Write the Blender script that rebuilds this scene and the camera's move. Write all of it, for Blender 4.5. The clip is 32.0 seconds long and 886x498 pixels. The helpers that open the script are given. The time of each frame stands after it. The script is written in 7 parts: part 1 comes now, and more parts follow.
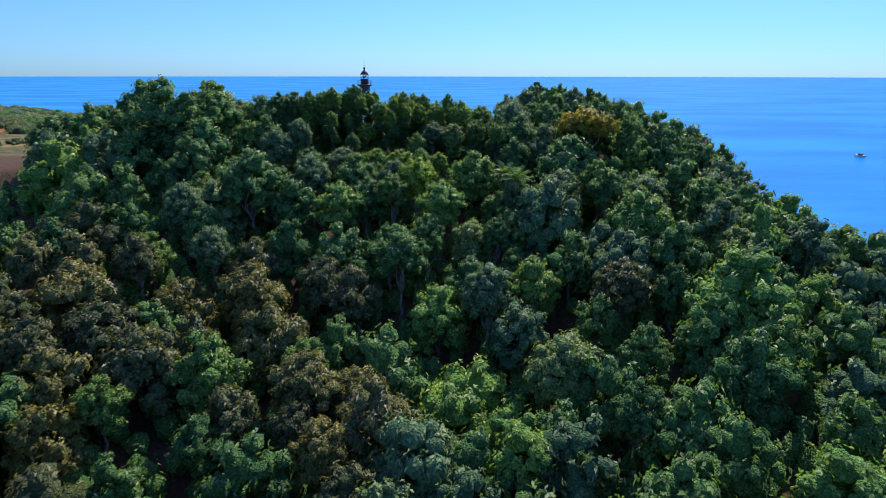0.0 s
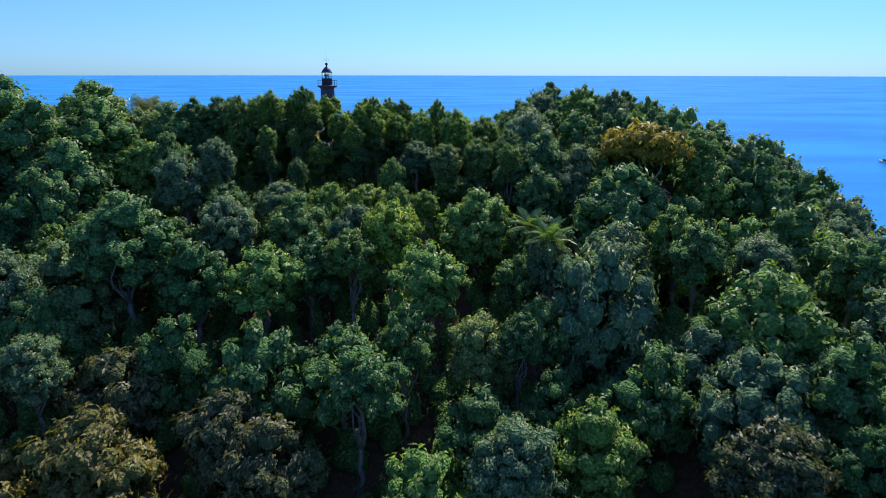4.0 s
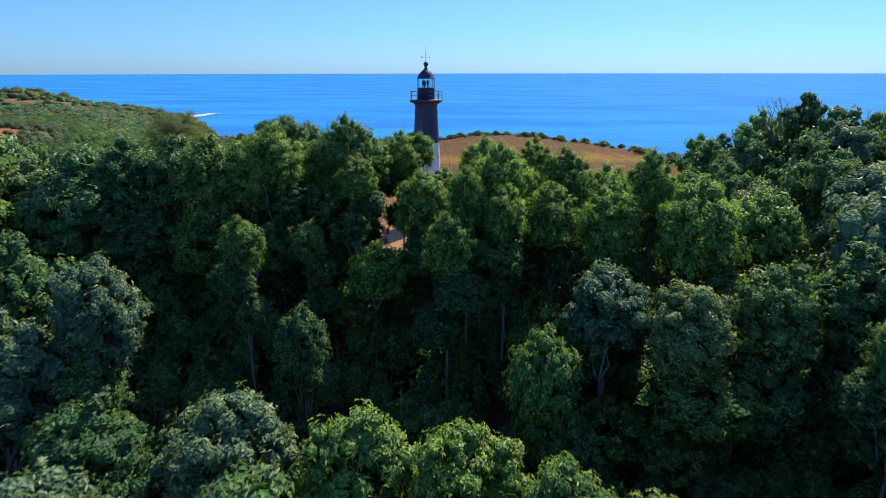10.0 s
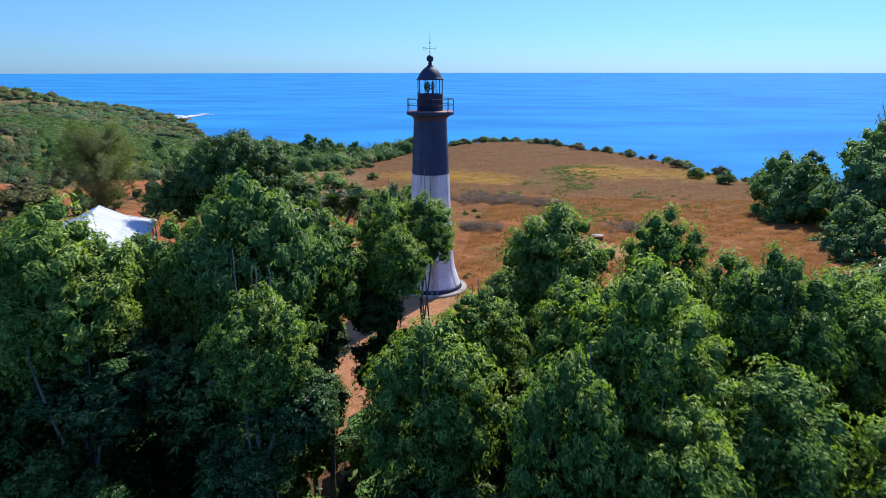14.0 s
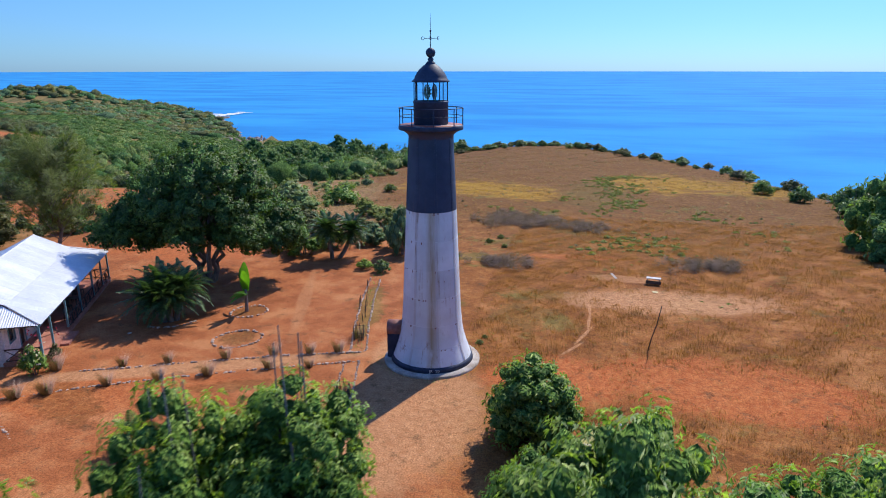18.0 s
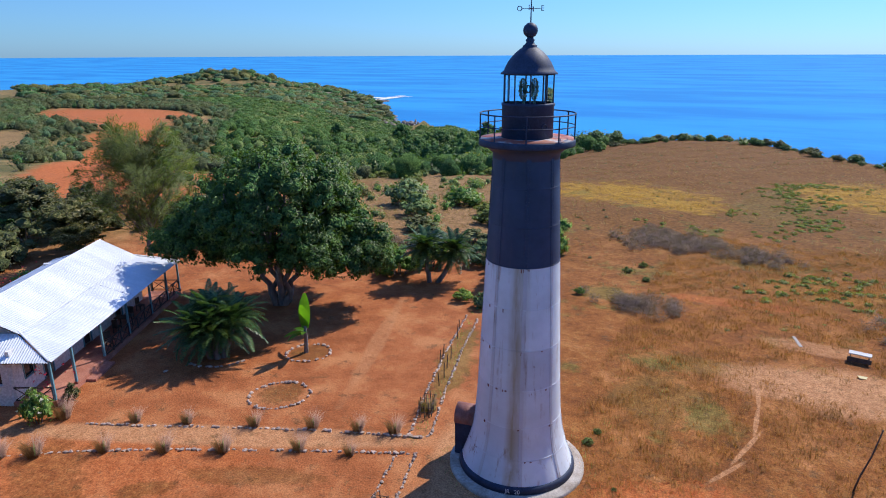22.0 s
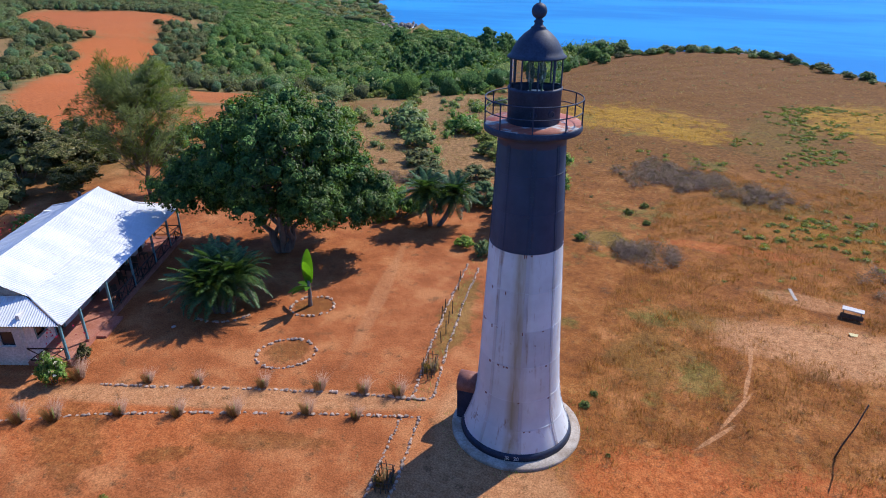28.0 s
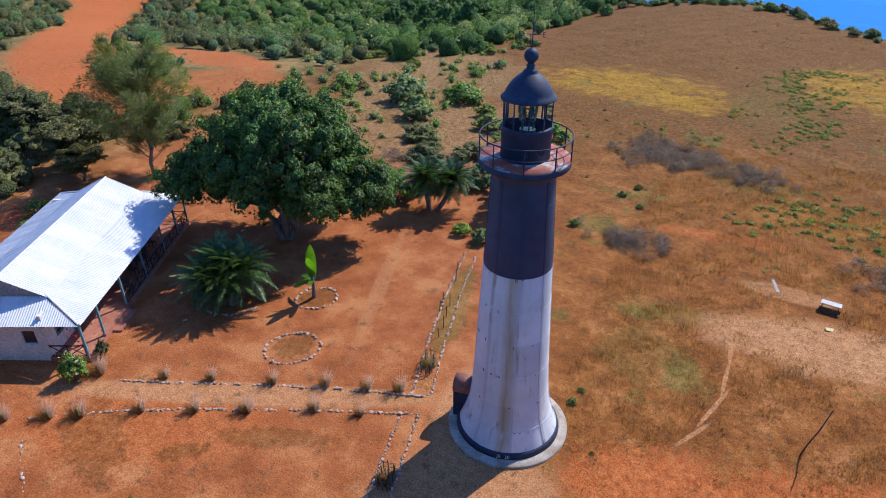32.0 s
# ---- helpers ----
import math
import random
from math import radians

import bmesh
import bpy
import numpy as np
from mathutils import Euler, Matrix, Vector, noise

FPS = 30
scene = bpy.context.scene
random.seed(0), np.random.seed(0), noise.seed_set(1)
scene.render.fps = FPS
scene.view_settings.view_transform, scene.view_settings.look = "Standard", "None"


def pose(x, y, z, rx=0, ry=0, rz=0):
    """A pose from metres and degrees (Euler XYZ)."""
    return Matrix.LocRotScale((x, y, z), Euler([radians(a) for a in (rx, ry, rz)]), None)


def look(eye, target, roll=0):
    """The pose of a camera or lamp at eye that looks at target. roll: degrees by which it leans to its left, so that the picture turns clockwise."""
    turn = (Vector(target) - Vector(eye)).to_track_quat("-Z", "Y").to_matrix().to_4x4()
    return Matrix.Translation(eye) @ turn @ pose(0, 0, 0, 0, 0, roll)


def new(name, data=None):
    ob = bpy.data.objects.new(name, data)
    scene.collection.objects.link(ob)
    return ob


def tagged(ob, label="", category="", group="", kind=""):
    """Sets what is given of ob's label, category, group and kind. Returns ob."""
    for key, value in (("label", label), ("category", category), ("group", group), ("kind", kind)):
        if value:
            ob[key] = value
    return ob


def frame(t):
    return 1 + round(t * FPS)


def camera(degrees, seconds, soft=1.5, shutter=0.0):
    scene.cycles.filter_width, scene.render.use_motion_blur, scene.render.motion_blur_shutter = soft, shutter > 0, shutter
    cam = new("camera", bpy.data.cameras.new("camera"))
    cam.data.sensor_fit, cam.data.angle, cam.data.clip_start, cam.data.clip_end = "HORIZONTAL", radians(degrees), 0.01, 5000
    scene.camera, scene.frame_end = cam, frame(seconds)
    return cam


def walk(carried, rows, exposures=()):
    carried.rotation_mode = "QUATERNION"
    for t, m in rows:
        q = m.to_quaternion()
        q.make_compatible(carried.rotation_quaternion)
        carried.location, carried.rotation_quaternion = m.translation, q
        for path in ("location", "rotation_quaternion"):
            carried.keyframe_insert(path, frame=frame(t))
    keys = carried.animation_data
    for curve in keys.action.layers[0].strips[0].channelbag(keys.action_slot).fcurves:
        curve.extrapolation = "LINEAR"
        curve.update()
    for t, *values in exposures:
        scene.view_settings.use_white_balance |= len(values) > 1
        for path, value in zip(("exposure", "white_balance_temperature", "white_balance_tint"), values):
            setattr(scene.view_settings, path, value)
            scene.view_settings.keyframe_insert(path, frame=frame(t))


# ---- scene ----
cam = camera(68.7, 32.0, soft=1.0, shutter=0.35)
PATH = [  # seconds, metres, degrees
    (0.0, -2.014, 2.218, 18.305, 74.865, -0.067, -0.247),
    (0.5, -1.99, 7.479, 18.217, 74.877, -0.1, -1.556),
    (1.0, -1.956, 12.809, 18.159, 74.899, -0.106, -1.768),
    (1.5, -1.95, 18.18, 18.121, 74.908, -0.073, -1.75),
    (2.0, -1.97, 23.578, 18.098, 74.898, -0.073, -1.714),
    (2.5, -1.973, 28.927, 18.077, 74.89, -0.039, -1.666),
    (3.0, -1.947, 34.321, 18.058, 74.871, -0.058, -1.639),
    (3.5, -1.887, 39.579, 18.028, 74.837, -0.057, -1.506),
    (5.5, -2.165, 60.52, 18.326, 74.64, -0.188, -0.499),
    (6.0, -2.172, 65.631, 18.445, 74.676, -0.186, 0.283),
    (6.5, -2.346, 70.544, 18.567, 74.631, -0.159, 1.347),
    (7.0, -2.66, 75.335, 18.686, 74.604, -0.124, 2.715),
    (7.5, -3.127, 79.838, 18.774, 74.517, -0.096, 3.977),
    (8.0, -3.685, 84.4, 18.841, 74.544, -0.087, 5.187),
    (8.5, -4.274, 88.752, 18.886, 74.519, -0.041, 6.157),
    (9.0, -4.978, 93.255, 18.902, 74.581, -0.026, 7.488),
    (9.5, -5.728, 97.54, 18.923, 74.572, 0.07, 8.873),
    (10.0, -6.549, 102.013, 18.95, 74.606, 0.087, 9.656),
    (10.5, -7.407, 106.452, 18.939, 74.608, 0.057, 9.711),
    (11.0, -8.288, 110.944, 18.95, 74.599, 0.065, 9.761),
    (11.5, -9.166, 115.079, 18.987, 74.563, -0.003, 9.751),
    (12.0, -9.951, 118.514, 19.052, 74.571, 0.007, 9.725),
    (12.5, -10.571, 121.306, 19.07, 74.584, 0.004, 9.694),
    (13.0, -11.103, 123.679, 19.041, 74.608, 0.047, 9.671),
    (13.5, -11.585, 125.766, 18.918, 74.578, 0.024, 9.59),
    (15.5, -13.283, 133.867, 18.695, 74.519, 0.155, 9.605),
    (16.0, -13.533, 135.651, 18.69, 74.504, 0.149, 10.264),
    (16.5, -13.617, 137.489, 18.68, 74.463, 0.133, 11.206),
    (17.0, -13.489, 139.428, 18.711, 74.472, 0.094, 12.083),
    (17.5, -13.113, 141.322, 18.759, 74.45, 0.076, 12.563),
    (18.0, -12.544, 143.272, 18.8, 74.429, 0.033, 13.02),
    (18.5, -12.026, 145.233, 18.816, 74.385, 0.04, 13.83),
    (19.0, -11.618, 147.251, 18.842, 74.392, 0.086, 15.761),
    (19.5, -11.434, 149.174, 18.843, 74.38, 0.116, 17.642),
    (20.0, -11.441, 151.186, 18.85, 74.385, 0.148, 19.838),
    (20.5, -11.697, 152.891, 18.86, 74.364, 0.207, 22.336),
    (21.0, -12.155, 154.345, 18.848, 73.468, 0.265, 25.432),
    (21.5, -12.707, 155.568, 18.859, 73.152, 0.236, 26.74),
    (22.0, -13.27, 156.606, 18.866, 73.151, 0.234, 26.736),
    (22.5, -13.72, 157.417, 18.869, 73.165, 0.224, 26.723),
    (23.0, -14.03, 157.895, 18.872, 73.179, 0.226, 26.702),
    (23.5, -14.109, 157.919, 18.952, 73.133, 0.206, 26.693),
    (24.0, -14.119, 157.805, 19.203, 73.174, 0.188, 26.665),
    (24.5, -14.094, 157.696, 19.518, 73.194, 0.202, 26.658),
    (26.5, -13.965, 157.545, 20.774, 68.356, 0.164, 26.656),
    (27.0, -13.97, 157.546, 21.177, 66.726, 0.151, 26.644),
    (27.5, -13.979, 157.56, 21.58, 65.632, 0.128, 26.635),
    (28.0, -13.981, 157.567, 22.005, 64.724, 0.125, 26.638),
    (28.5, -13.975, 157.569, 22.45, 63.948, 0.131, 26.632),
    (29.0, -13.954, 157.626, 22.906, 63.263, 0.13, 26.636),
    (29.5, -13.922, 157.655, 23.326, 62.627, 0.128, 26.642),
    (30.0, -13.914, 157.673, 23.754, 61.949, 0.128, 26.638),
    (30.5, -13.9, 157.68, 24.204, 61.36, 0.145, 26.626),
    (31.0, -13.892, 157.711, 24.736, 60.742, 0.133, 26.63),
    (31.5, -13.869, 157.732, 25.337, 60.213, 0.127, 26.657),
    (32.0, -13.867, 157.733, 25.974, 59.648, 0.123, 26.663),
]
walk(cam, [(t, pose(*p)) for t, *p in PATH])

# ---- world, sun ----
SUN_AZ, SUN_EL = 19.0, 45.0
world = bpy.data.worlds.new("sky")
scene.world = world
world.use_nodes = True
wn, wl = world.node_tree.nodes, world.node_tree.links
sky = wn.new("ShaderNodeTexSky")
sky.sky_type, sky.sun_disc = "NISHITA", False
sky.sun_elevation, sky.sun_rotation = radians(SUN_EL), radians(SUN_AZ)
sky.altitude, sky.air_density, sky.dust_density, sky.ozone_density = 50, 1.0, 0.3, 3.0
# clear tropical air: the haze near the horizon stays blue
wc, wx = wn.new("ShaderNodeTexCoord"), wn.new("ShaderNodeSeparateXYZ")
wl.new(wc.outputs["Generated"], wx.inputs[0])
haze = wn.new("ShaderNodeValToRGB")
for k, (p, c) in enumerate(((0.0, (0.345, 0.63, 1.20)), (0.03, (0.335, 0.62, 1.13)), (0.06, (0.335, 0.62, 1.09)), (0.12, (0.36, 0.65, 1.10)), (0.35, (0.60, 0.90, 1.45)), (0.7, (0.80, 1.10, 1.75)))):
    if k > 1:
        haze.color_ramp.elements.new(p)
    haze.color_ramp.elements[k].position, haze.color_ramp.elements[k].color = p, (*c, 1)
wl.new(wx.outputs[2], haze.inputs[0])
tinted = wn.new("ShaderNodeMix")
tinted.data_type, tinted.blend_type, tinted.inputs[0].default_value = "RGBA", "MULTIPLY", 1.0
wl.new(sky.outputs[0], tinted.inputs[6])
wl.new(haze.outputs[0], tinted.inputs[7])
wl.new(tinted.outputs[2], wn["Background"].inputs[0])
wn["Background"].inputs[1].default_value = 0.13
sun = new("sun", bpy.data.lights.new("sun", "SUN"))
sun.data.energy, sun.data.angle, sun.data.color = 4.9, radians(0.55), (1.0, 0.95, 0.87)
az, el = radians(SUN_AZ), radians(SUN_EL)
sun.matrix_world = look((0, 0, 60), (-math.sin(az) * math.cos(el) * 9, -math.cos(az) * math.cos(el) * 9, 60 - math.sin(el) * 9))
scene.view_settings.exposure = 0.11


# ---- materials ----
def ramp_node(nt, stops):
    r = nt.nodes.new("ShaderNodeValToRGB")
    e = r.color_ramp.elements
    while len(e) < len(stops):
        e.new(0.5)
    for k, (p, c) in enumerate(stops):
        e[k].position, e[k].color = p, (*c, 1)
    return r


def noise_node(nt, scale, detail=5, rough=0.6, stretch=None, space="Object"):
    co = nt.nodes.new("ShaderNodeTexCoord")
    n = nt.nodes.new("ShaderNodeTexNoise")
    n.inputs["Scale"].default_value, n.inputs["Detail"].default_value, n.inputs["Roughness"].default_value = scale, detail, rough
    if stretch:
        m = nt.nodes.new("ShaderNodeMapping")
        m.inputs["Scale"].default_value = stretch
        nt.links.new(co.outputs[space], m.inputs[0])
        nt.links.new(m.outputs[0], n.inputs["Vector"])
    else:
        nt.links.new(co.outputs[space], n.inputs["Vector"])
    return n


def mixed(nt, fac, a, b, mode="MIX"):
    m = nt.nodes.new("ShaderNodeMix")
    m.data_type, m.blend_type = "RGBA", mode
    for sock, v in ((m.inputs[0], fac), (m.inputs[6], a), (m.inputs[7], b)):
        if isinstance(v, (int, float)):
            sock.default_value = v
        elif isinstance(v, tuple):
            sock.default_value = (*v, 1)
        else:
            nt.links.new(v, sock)
    return m.outputs[2]


def material(name, stops, scale=3.0, rough=0.7, bump=0.3, bump_scale=25.0, metal=0.0, vary=0.0, fine=None, even=0.0, spec=0.5, stretch=None):
    """Two scales of noise for the colour, a finer one for the relief; vary: brightness by the object's own chance."""
    m = bpy.data.materials.new(name)
    m.use_nodes = True
    nt = m.node_tree
    b = nt.nodes["Principled BSDF"]
    n = noise_node(nt, scale, stretch=stretch)
    r = ramp_node(nt, stops)
    nt.links.new(n.outputs[0], r.inputs[0])
    col = r.outputs[0]
    n2 = noise_node(nt, fine or scale * 9, 3)
    r2 = ramp_node(nt, [(0.3, (0.75 + 0.25 * even,) * 3), (0.7, (1.2 - 0.2 * even,) * 3)])
    nt.links.new(n2.outputs[0], r2.inputs[0])
    col = mixed(nt, 1.0, col, r2.outputs[0], "MULTIPLY")
    if vary:
        oi = nt.nodes.new("ShaderNodeObjectInfo")
        rv = ramp_node(nt, [(0, (1 - vary,) * 3), (1, (1 + vary,) * 3)])
        nt.links.new(oi.outputs["Random"], rv.inputs[0])
        col = mixed(nt, 1.0, col, rv.outputs[0], "MULTIPLY")
    nt.links.new(col, b.inputs["Base Color"])
    b.inputs["Roughness"].default_value, b.inputs["Metallic"].default_value = rough, metal
    b.inputs["Specular IOR Level"].default_value = spec
    if bump:
        nb = noise_node(nt, bump_scale, 4)
        bp = nt.nodes.new("ShaderNodeBump")
        bp.inputs["Strength"].default_value, bp.inputs["Distance"].default_value = bump, 0.05
        nt.links.new(nb.outputs[0], bp.inputs["Height"])
        nt.links.new(bp.outputs[0], b.inputs["Normal"])
    return m


# each tree has a tone of its own, from bluish dark to yellowish
LEAF_TONE = [(0.0, (0.78, 0.85, 0.88)), (0.45, (1.05, 1.05, 1.08)), (0.8, (1.28, 1.18, 1.05)), (1.0, (1.55, 1.32, 0.88))]


def leaf_material(name, dark, light, glow=0.42, rough=0.5, even=False):
    """Leaves: one shade each, each tree its own tone, light let through."""
    m = bpy.data.materials.new(name)
    m.use_nodes = True
    nt = m.node_tree
    b = nt.nodes["Principled BSDF"]
    geo, oi = nt.nodes.new("ShaderNodeNewGeometry"), nt.nodes.new("ShaderNodeObjectInfo")
    r = ramp_node(nt, [(0.0, dark), (0.6, tuple((a + c) / 2 for a, c in zip(dark, light))), (1.0, light)])
    nt.links.new(geo.outputs["Random Per Island"], r.inputs[0])
    tone = ramp_node(nt, [(0.0, (0.92, 0.92, 0.92)), (1.0, (1.08, 1.08, 1.08))] if even else LEAF_TONE)
    nt.links.new(oi.outputs["Random"], tone.inputs[0])
    col = mixed(nt, 1.0, r.outputs[0], tone.outputs[0], "MULTIPLY")
    n = noise_node(nt, 0.7, 3)
    rn = ramp_node(nt, [(0.35, (0.7, 0.72, 0.75)), (0.65, (1.25, 1.2, 1.1))])
    nt.links.new(n.outputs[0], rn.inputs[0])
    col = mixed(nt, 1.0, col, rn.outputs[0], "MULTIPLY")
    nt.links.new(col, b.inputs["Base Color"])
    b.inputs["Roughness"].default_value = rough
    b.inputs["Specular IOR Level"].default_value = 0.34
    tr = nt.nodes.new("ShaderNodeBsdfTranslucent")
    nt.links.new(mixed(nt, 1.0, col, (1.35, 1.5, 0.6), "MULTIPLY"), tr.inputs[0])
    mx = nt.nodes.new("ShaderNodeMixShader")
    mx.inputs[0].default_value = glow
    nt.links.new(b.outputs[0], mx.inputs[1])
    nt.links.new(tr.outputs[0], mx.inputs[2])
    nt.links.new(mx.outputs[0], nt.nodes["Material Output"].inputs[0])
    return m


def plain(name, color, rough=0.5, metal=0.0):
    d = tuple(c * 0.8 for c in color)
    return material(name, [(0.35, d), (0.65, color)], 4.0, rough, 0.1, 40, metal)


CORE_TONES = {
    "mango": ((0.040, 0.095, 0.029), (0.155, 0.29, 0.081)), "fresh": ((0.065, 0.15, 0.031), (0.24, 0.38, 0.089)), "gray": ((0.06, 0.115, 0.050), (0.19, 0.28, 0.125)),
    "olive": ((0.062, 0.080, 0.030), (0.18, 0.182, 0.074)), "gold": ((0.18, 0.14, 0.024), (0.42, 0.30, 0.042)), "herb": ((0.11, 0.14, 0.042), (0.24, 0.28, 0.089)), "deep": ((0.03, 0.075, 0.021), (0.12, 0.23, 0.059)),
}
LEAF = {
    "mango": leaf_material("leaf_dark_green", (0.058, 0.110, 0.042), (0.205, 0.315, 0.111), 0.36),
    "fresh": leaf_material("leaf_fresh_green", (0.098, 0.180, 0.041), (0.330, 0.440, 0.115), 0.38),
    "gray": leaf_material("leaf_gray_green", (0.080, 0.130, 0.058), (0.250, 0.325, 0.149), 0.28),
    "olive": leaf_material("leaf_olive_brown", (0.080, 0.090, 0.037), (0.225, 0.205, 0.093), 0.3),
    "gold": leaf_material("leaf_golden", (0.20, 0.155, 0.015), (0.48, 0.35, 0.035), 0.45),
    "needle": leaf_material("leaf_casuarina", (0.080, 0.120, 0.038), (0.215, 0.265, 0.090), 0.45, 0.6, True),
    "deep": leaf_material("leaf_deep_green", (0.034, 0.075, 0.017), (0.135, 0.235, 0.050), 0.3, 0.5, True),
    "ridge": leaf_material("leaf_ridge_green", (0.090, 0.170, 0.043), (0.320, 0.450, 0.124), 0.38),
    "lime": leaf_material("leaf_lime_green", (0.120, 0.220, 0.042), (0.370, 0.510, 0.116), 0.42),
    "rust": leaf_material("leaf_rust_grass", (0.22, 0.088, 0.024), (0.38, 0.175, 0.050), 0.35, 0.8, True),
    "tuft": leaf_material("leaf_tuft_grass", (0.32, 0.155, 0.125), (0.52, 0.35, 0.26), 0.2, 0.8, True),
    "cycad": leaf_material("leaf_cycad", (0.028, 0.070, 0.025), (0.115, 0.20, 0.075), 0.2, 0.38, True),
    "palm": leaf_material("leaf_palm", (0.07, 0.13, 0.03), (0.20, 0.30, 0.10), 0.3, 0.32, True),
    "banana": leaf_material("leaf_banana", (0.05, 0.16, 0.015), (0.12, 0.30, 0.03), 0.45, 0.35),
    "dry": leaf_material("leaf_dry_purple", (0.12, 0.085, 0.082), (0.25, 0.185, 0.175), 0.3, 0.9, True),
    "reed": leaf_material("leaf_lemon_grass", (0.16, 0.115, 0.055), (0.32, 0.24, 0.11), 0.3, 0.7, True),
    "sward": leaf_material("leaf_gold_sward", (0.26, 0.135, 0.012), (0.46, 0.26, 0.028), 0.35, 0.8, True),
    "straw": leaf_material("leaf_straw", (0.112, 0.053, 0.013), (0.225, 0.115, 0.029), 0.35, 0.8, True),
    "herb": leaf_material("leaf_herb", (0.12, 0.16, 0.035), (0.27, 0.32, 0.08), 0.35, 0.6, True),
    "bloom": leaf_material("petal_red", (0.45, 0.02, 0.06), (0.7, 0.06, 0.12), 0.3, 0.6),
    "petal": leaf_material("petal_white", (0.6, 0.6, 0.58), (0.8, 0.8, 0.78), 0.3, 0.6),
}


def leafage_material(name, dark, light):
    """Dense twig-and-leaf masses inside a crown: leaf-sized patches, rough relief."""
    m = bpy.data.materials.new(name)
    m.use_nodes = True
    nt = m.node_tree
    b = nt.nodes["Principled BSDF"]
    co = nt.nodes.new("ShaderNodeTexCoord")
    vo = nt.nodes.new("ShaderNodeTexVoronoi")
    vo.inputs["Scale"].default_value = 5.5
    warp = noise_node(nt, 3.0, 3)
    nt.links.new(mixed(nt, 0.18, co.outputs["Object"], warp.outputs["Color"], "ADD"), vo.inputs["Vector"])
    sep = nt.nodes.new("ShaderNodeSeparateColor")
    nt.links.new(vo.outputs["Color"], sep.inputs[0])
    r = ramp_node(nt, [(0.0, dark), (0.7, tuple(0.6 * a + 0.4 * c for a, c in zip(dark, light))), (1.0, light)])
    nt.links.new(sep.outputs[0], r.inputs[0])
    oi = nt.nodes.new("ShaderNodeObjectInfo")
    tone = ramp_node(nt, LEAF_TONE)
    nt.links.new(oi.outputs["Random"], tone.inputs[0])
    nt.links.new(mixed(nt, 1.0, r.outputs[0], tone.outputs[0], "MULTIPLY"), b.inputs["Base Color"])
    b.inputs["Roughness"].default_value, b.inputs["Specular IOR Level"].default_value = 0.9, 0.1
    bp = nt.nodes.new("ShaderNodeBump")
    bp.inputs["Strength"].default_value, bp.inputs["Distance"].default_value = 1.0, 0.25
    nt.links.new(vo.outputs["Distance"], bp.inputs["Height"])
    nt.links.new(bp.outputs[0], b.inputs["Normal"])
    return m


CORE = {k: leafage_material("inner_" + k, tuple(1.0 * c for c in d), tuple(0.95 * c for c in l)) for k, (d, l) in CORE_TONES.items()}
M_CORE = CORE["mango"]
M_BARK = material("bark_gray", [(0.3, (0.10, 0.085, 0.075)), (0.7, (0.26, 0.23, 0.20))], 2.0, 0.9, 0.6, 12, stretch=(3, 3, 0.6))
M_STONE = material("stone_pale", [(0.36, (0.31, 0.205, 0.15)), (0.64, (0.58, 0.45, 0.36))], 2.5, 0.9, 0.5, 14, vary=0.3)
M_IRON = material("iron_dark_blue", [(0.3, (0.018, 0.028, 0.058)), (0.7, (0.038, 0.054, 0.098))], 1.5, 0.6, 0.08, 30, spec=0.3)
M_CONC = material("concrete_ring", [(0.38, (0.30, 0.235, 0.18)), (0.62, (0.48, 0.42, 0.36))], 1.2, 0.9, 0.3, 20)
M_WOOD = material("weathered_wood", [(0.3, (0.05, 0.035, 0.025)), (0.7, (0.14, 0.10, 0.07))], 3.0, 0.85, 0.4, 20)
M_TEAL = plain("paint_teal", (0.16, 0.36, 0.42), 0.6)
M_WALL = material("wall_whitewash", [(0.3, (0.62, 0.60, 0.58)), (0.7, (0.80, 0.79, 0.77))], 0.8, 0.9, 0.15, 20)
M_DARK = plain("window_dark", (0.03, 0.035, 0.04), 0.2)
M_ROOF = material("roof_white_sheet", [(0.35, (0.66, 0.68, 0.70)), (0.65, (0.80, 0.81, 0.82))], 0.5, 0.42, 0.02, 20, vary=0.05, even=0.85)


# ---- shape of the land ----
def step(x, a, b):
    t = np.clip((x - a) / (b - a), 0, 1)
    return t * t * (3 - 2 * t)


def waves(x, y, s, seed=0):
    """A smooth wavy field in -1..1."""
    k = seed * 1.7
    return (np.sin(x / s + k) * np.cos(y / s * 1.13 - k) + 0.6 * np.sin(x / s * 2.1 - y / s * 1.7 + 2 * k) + 0.4 * np.cos(x / s * 3.3 + y / s * 2.9 - k)) / 2.0


COAST_X = [-5000, -1500, -900, -735, -600, -435, -345, -272, -205, -150, -60, -17, 9, 22, 34, 52, 72, 92, 118, 160, 260]
COAST_Y = [2300, 1400, 1190, 1095, 985, 815, 700, 596, 520, 455, 398, 385, 342, 300, 270, 240, 205, 150, 60, -80, -400]


def shore(x, y):
    """Metres inland from the edge of the land (minus: out at sea)."""
    return (np.interp(x, COAST_X, COAST_Y) - y) * 0.62 + 3.0 * waves(x, y, 17.0, 2)


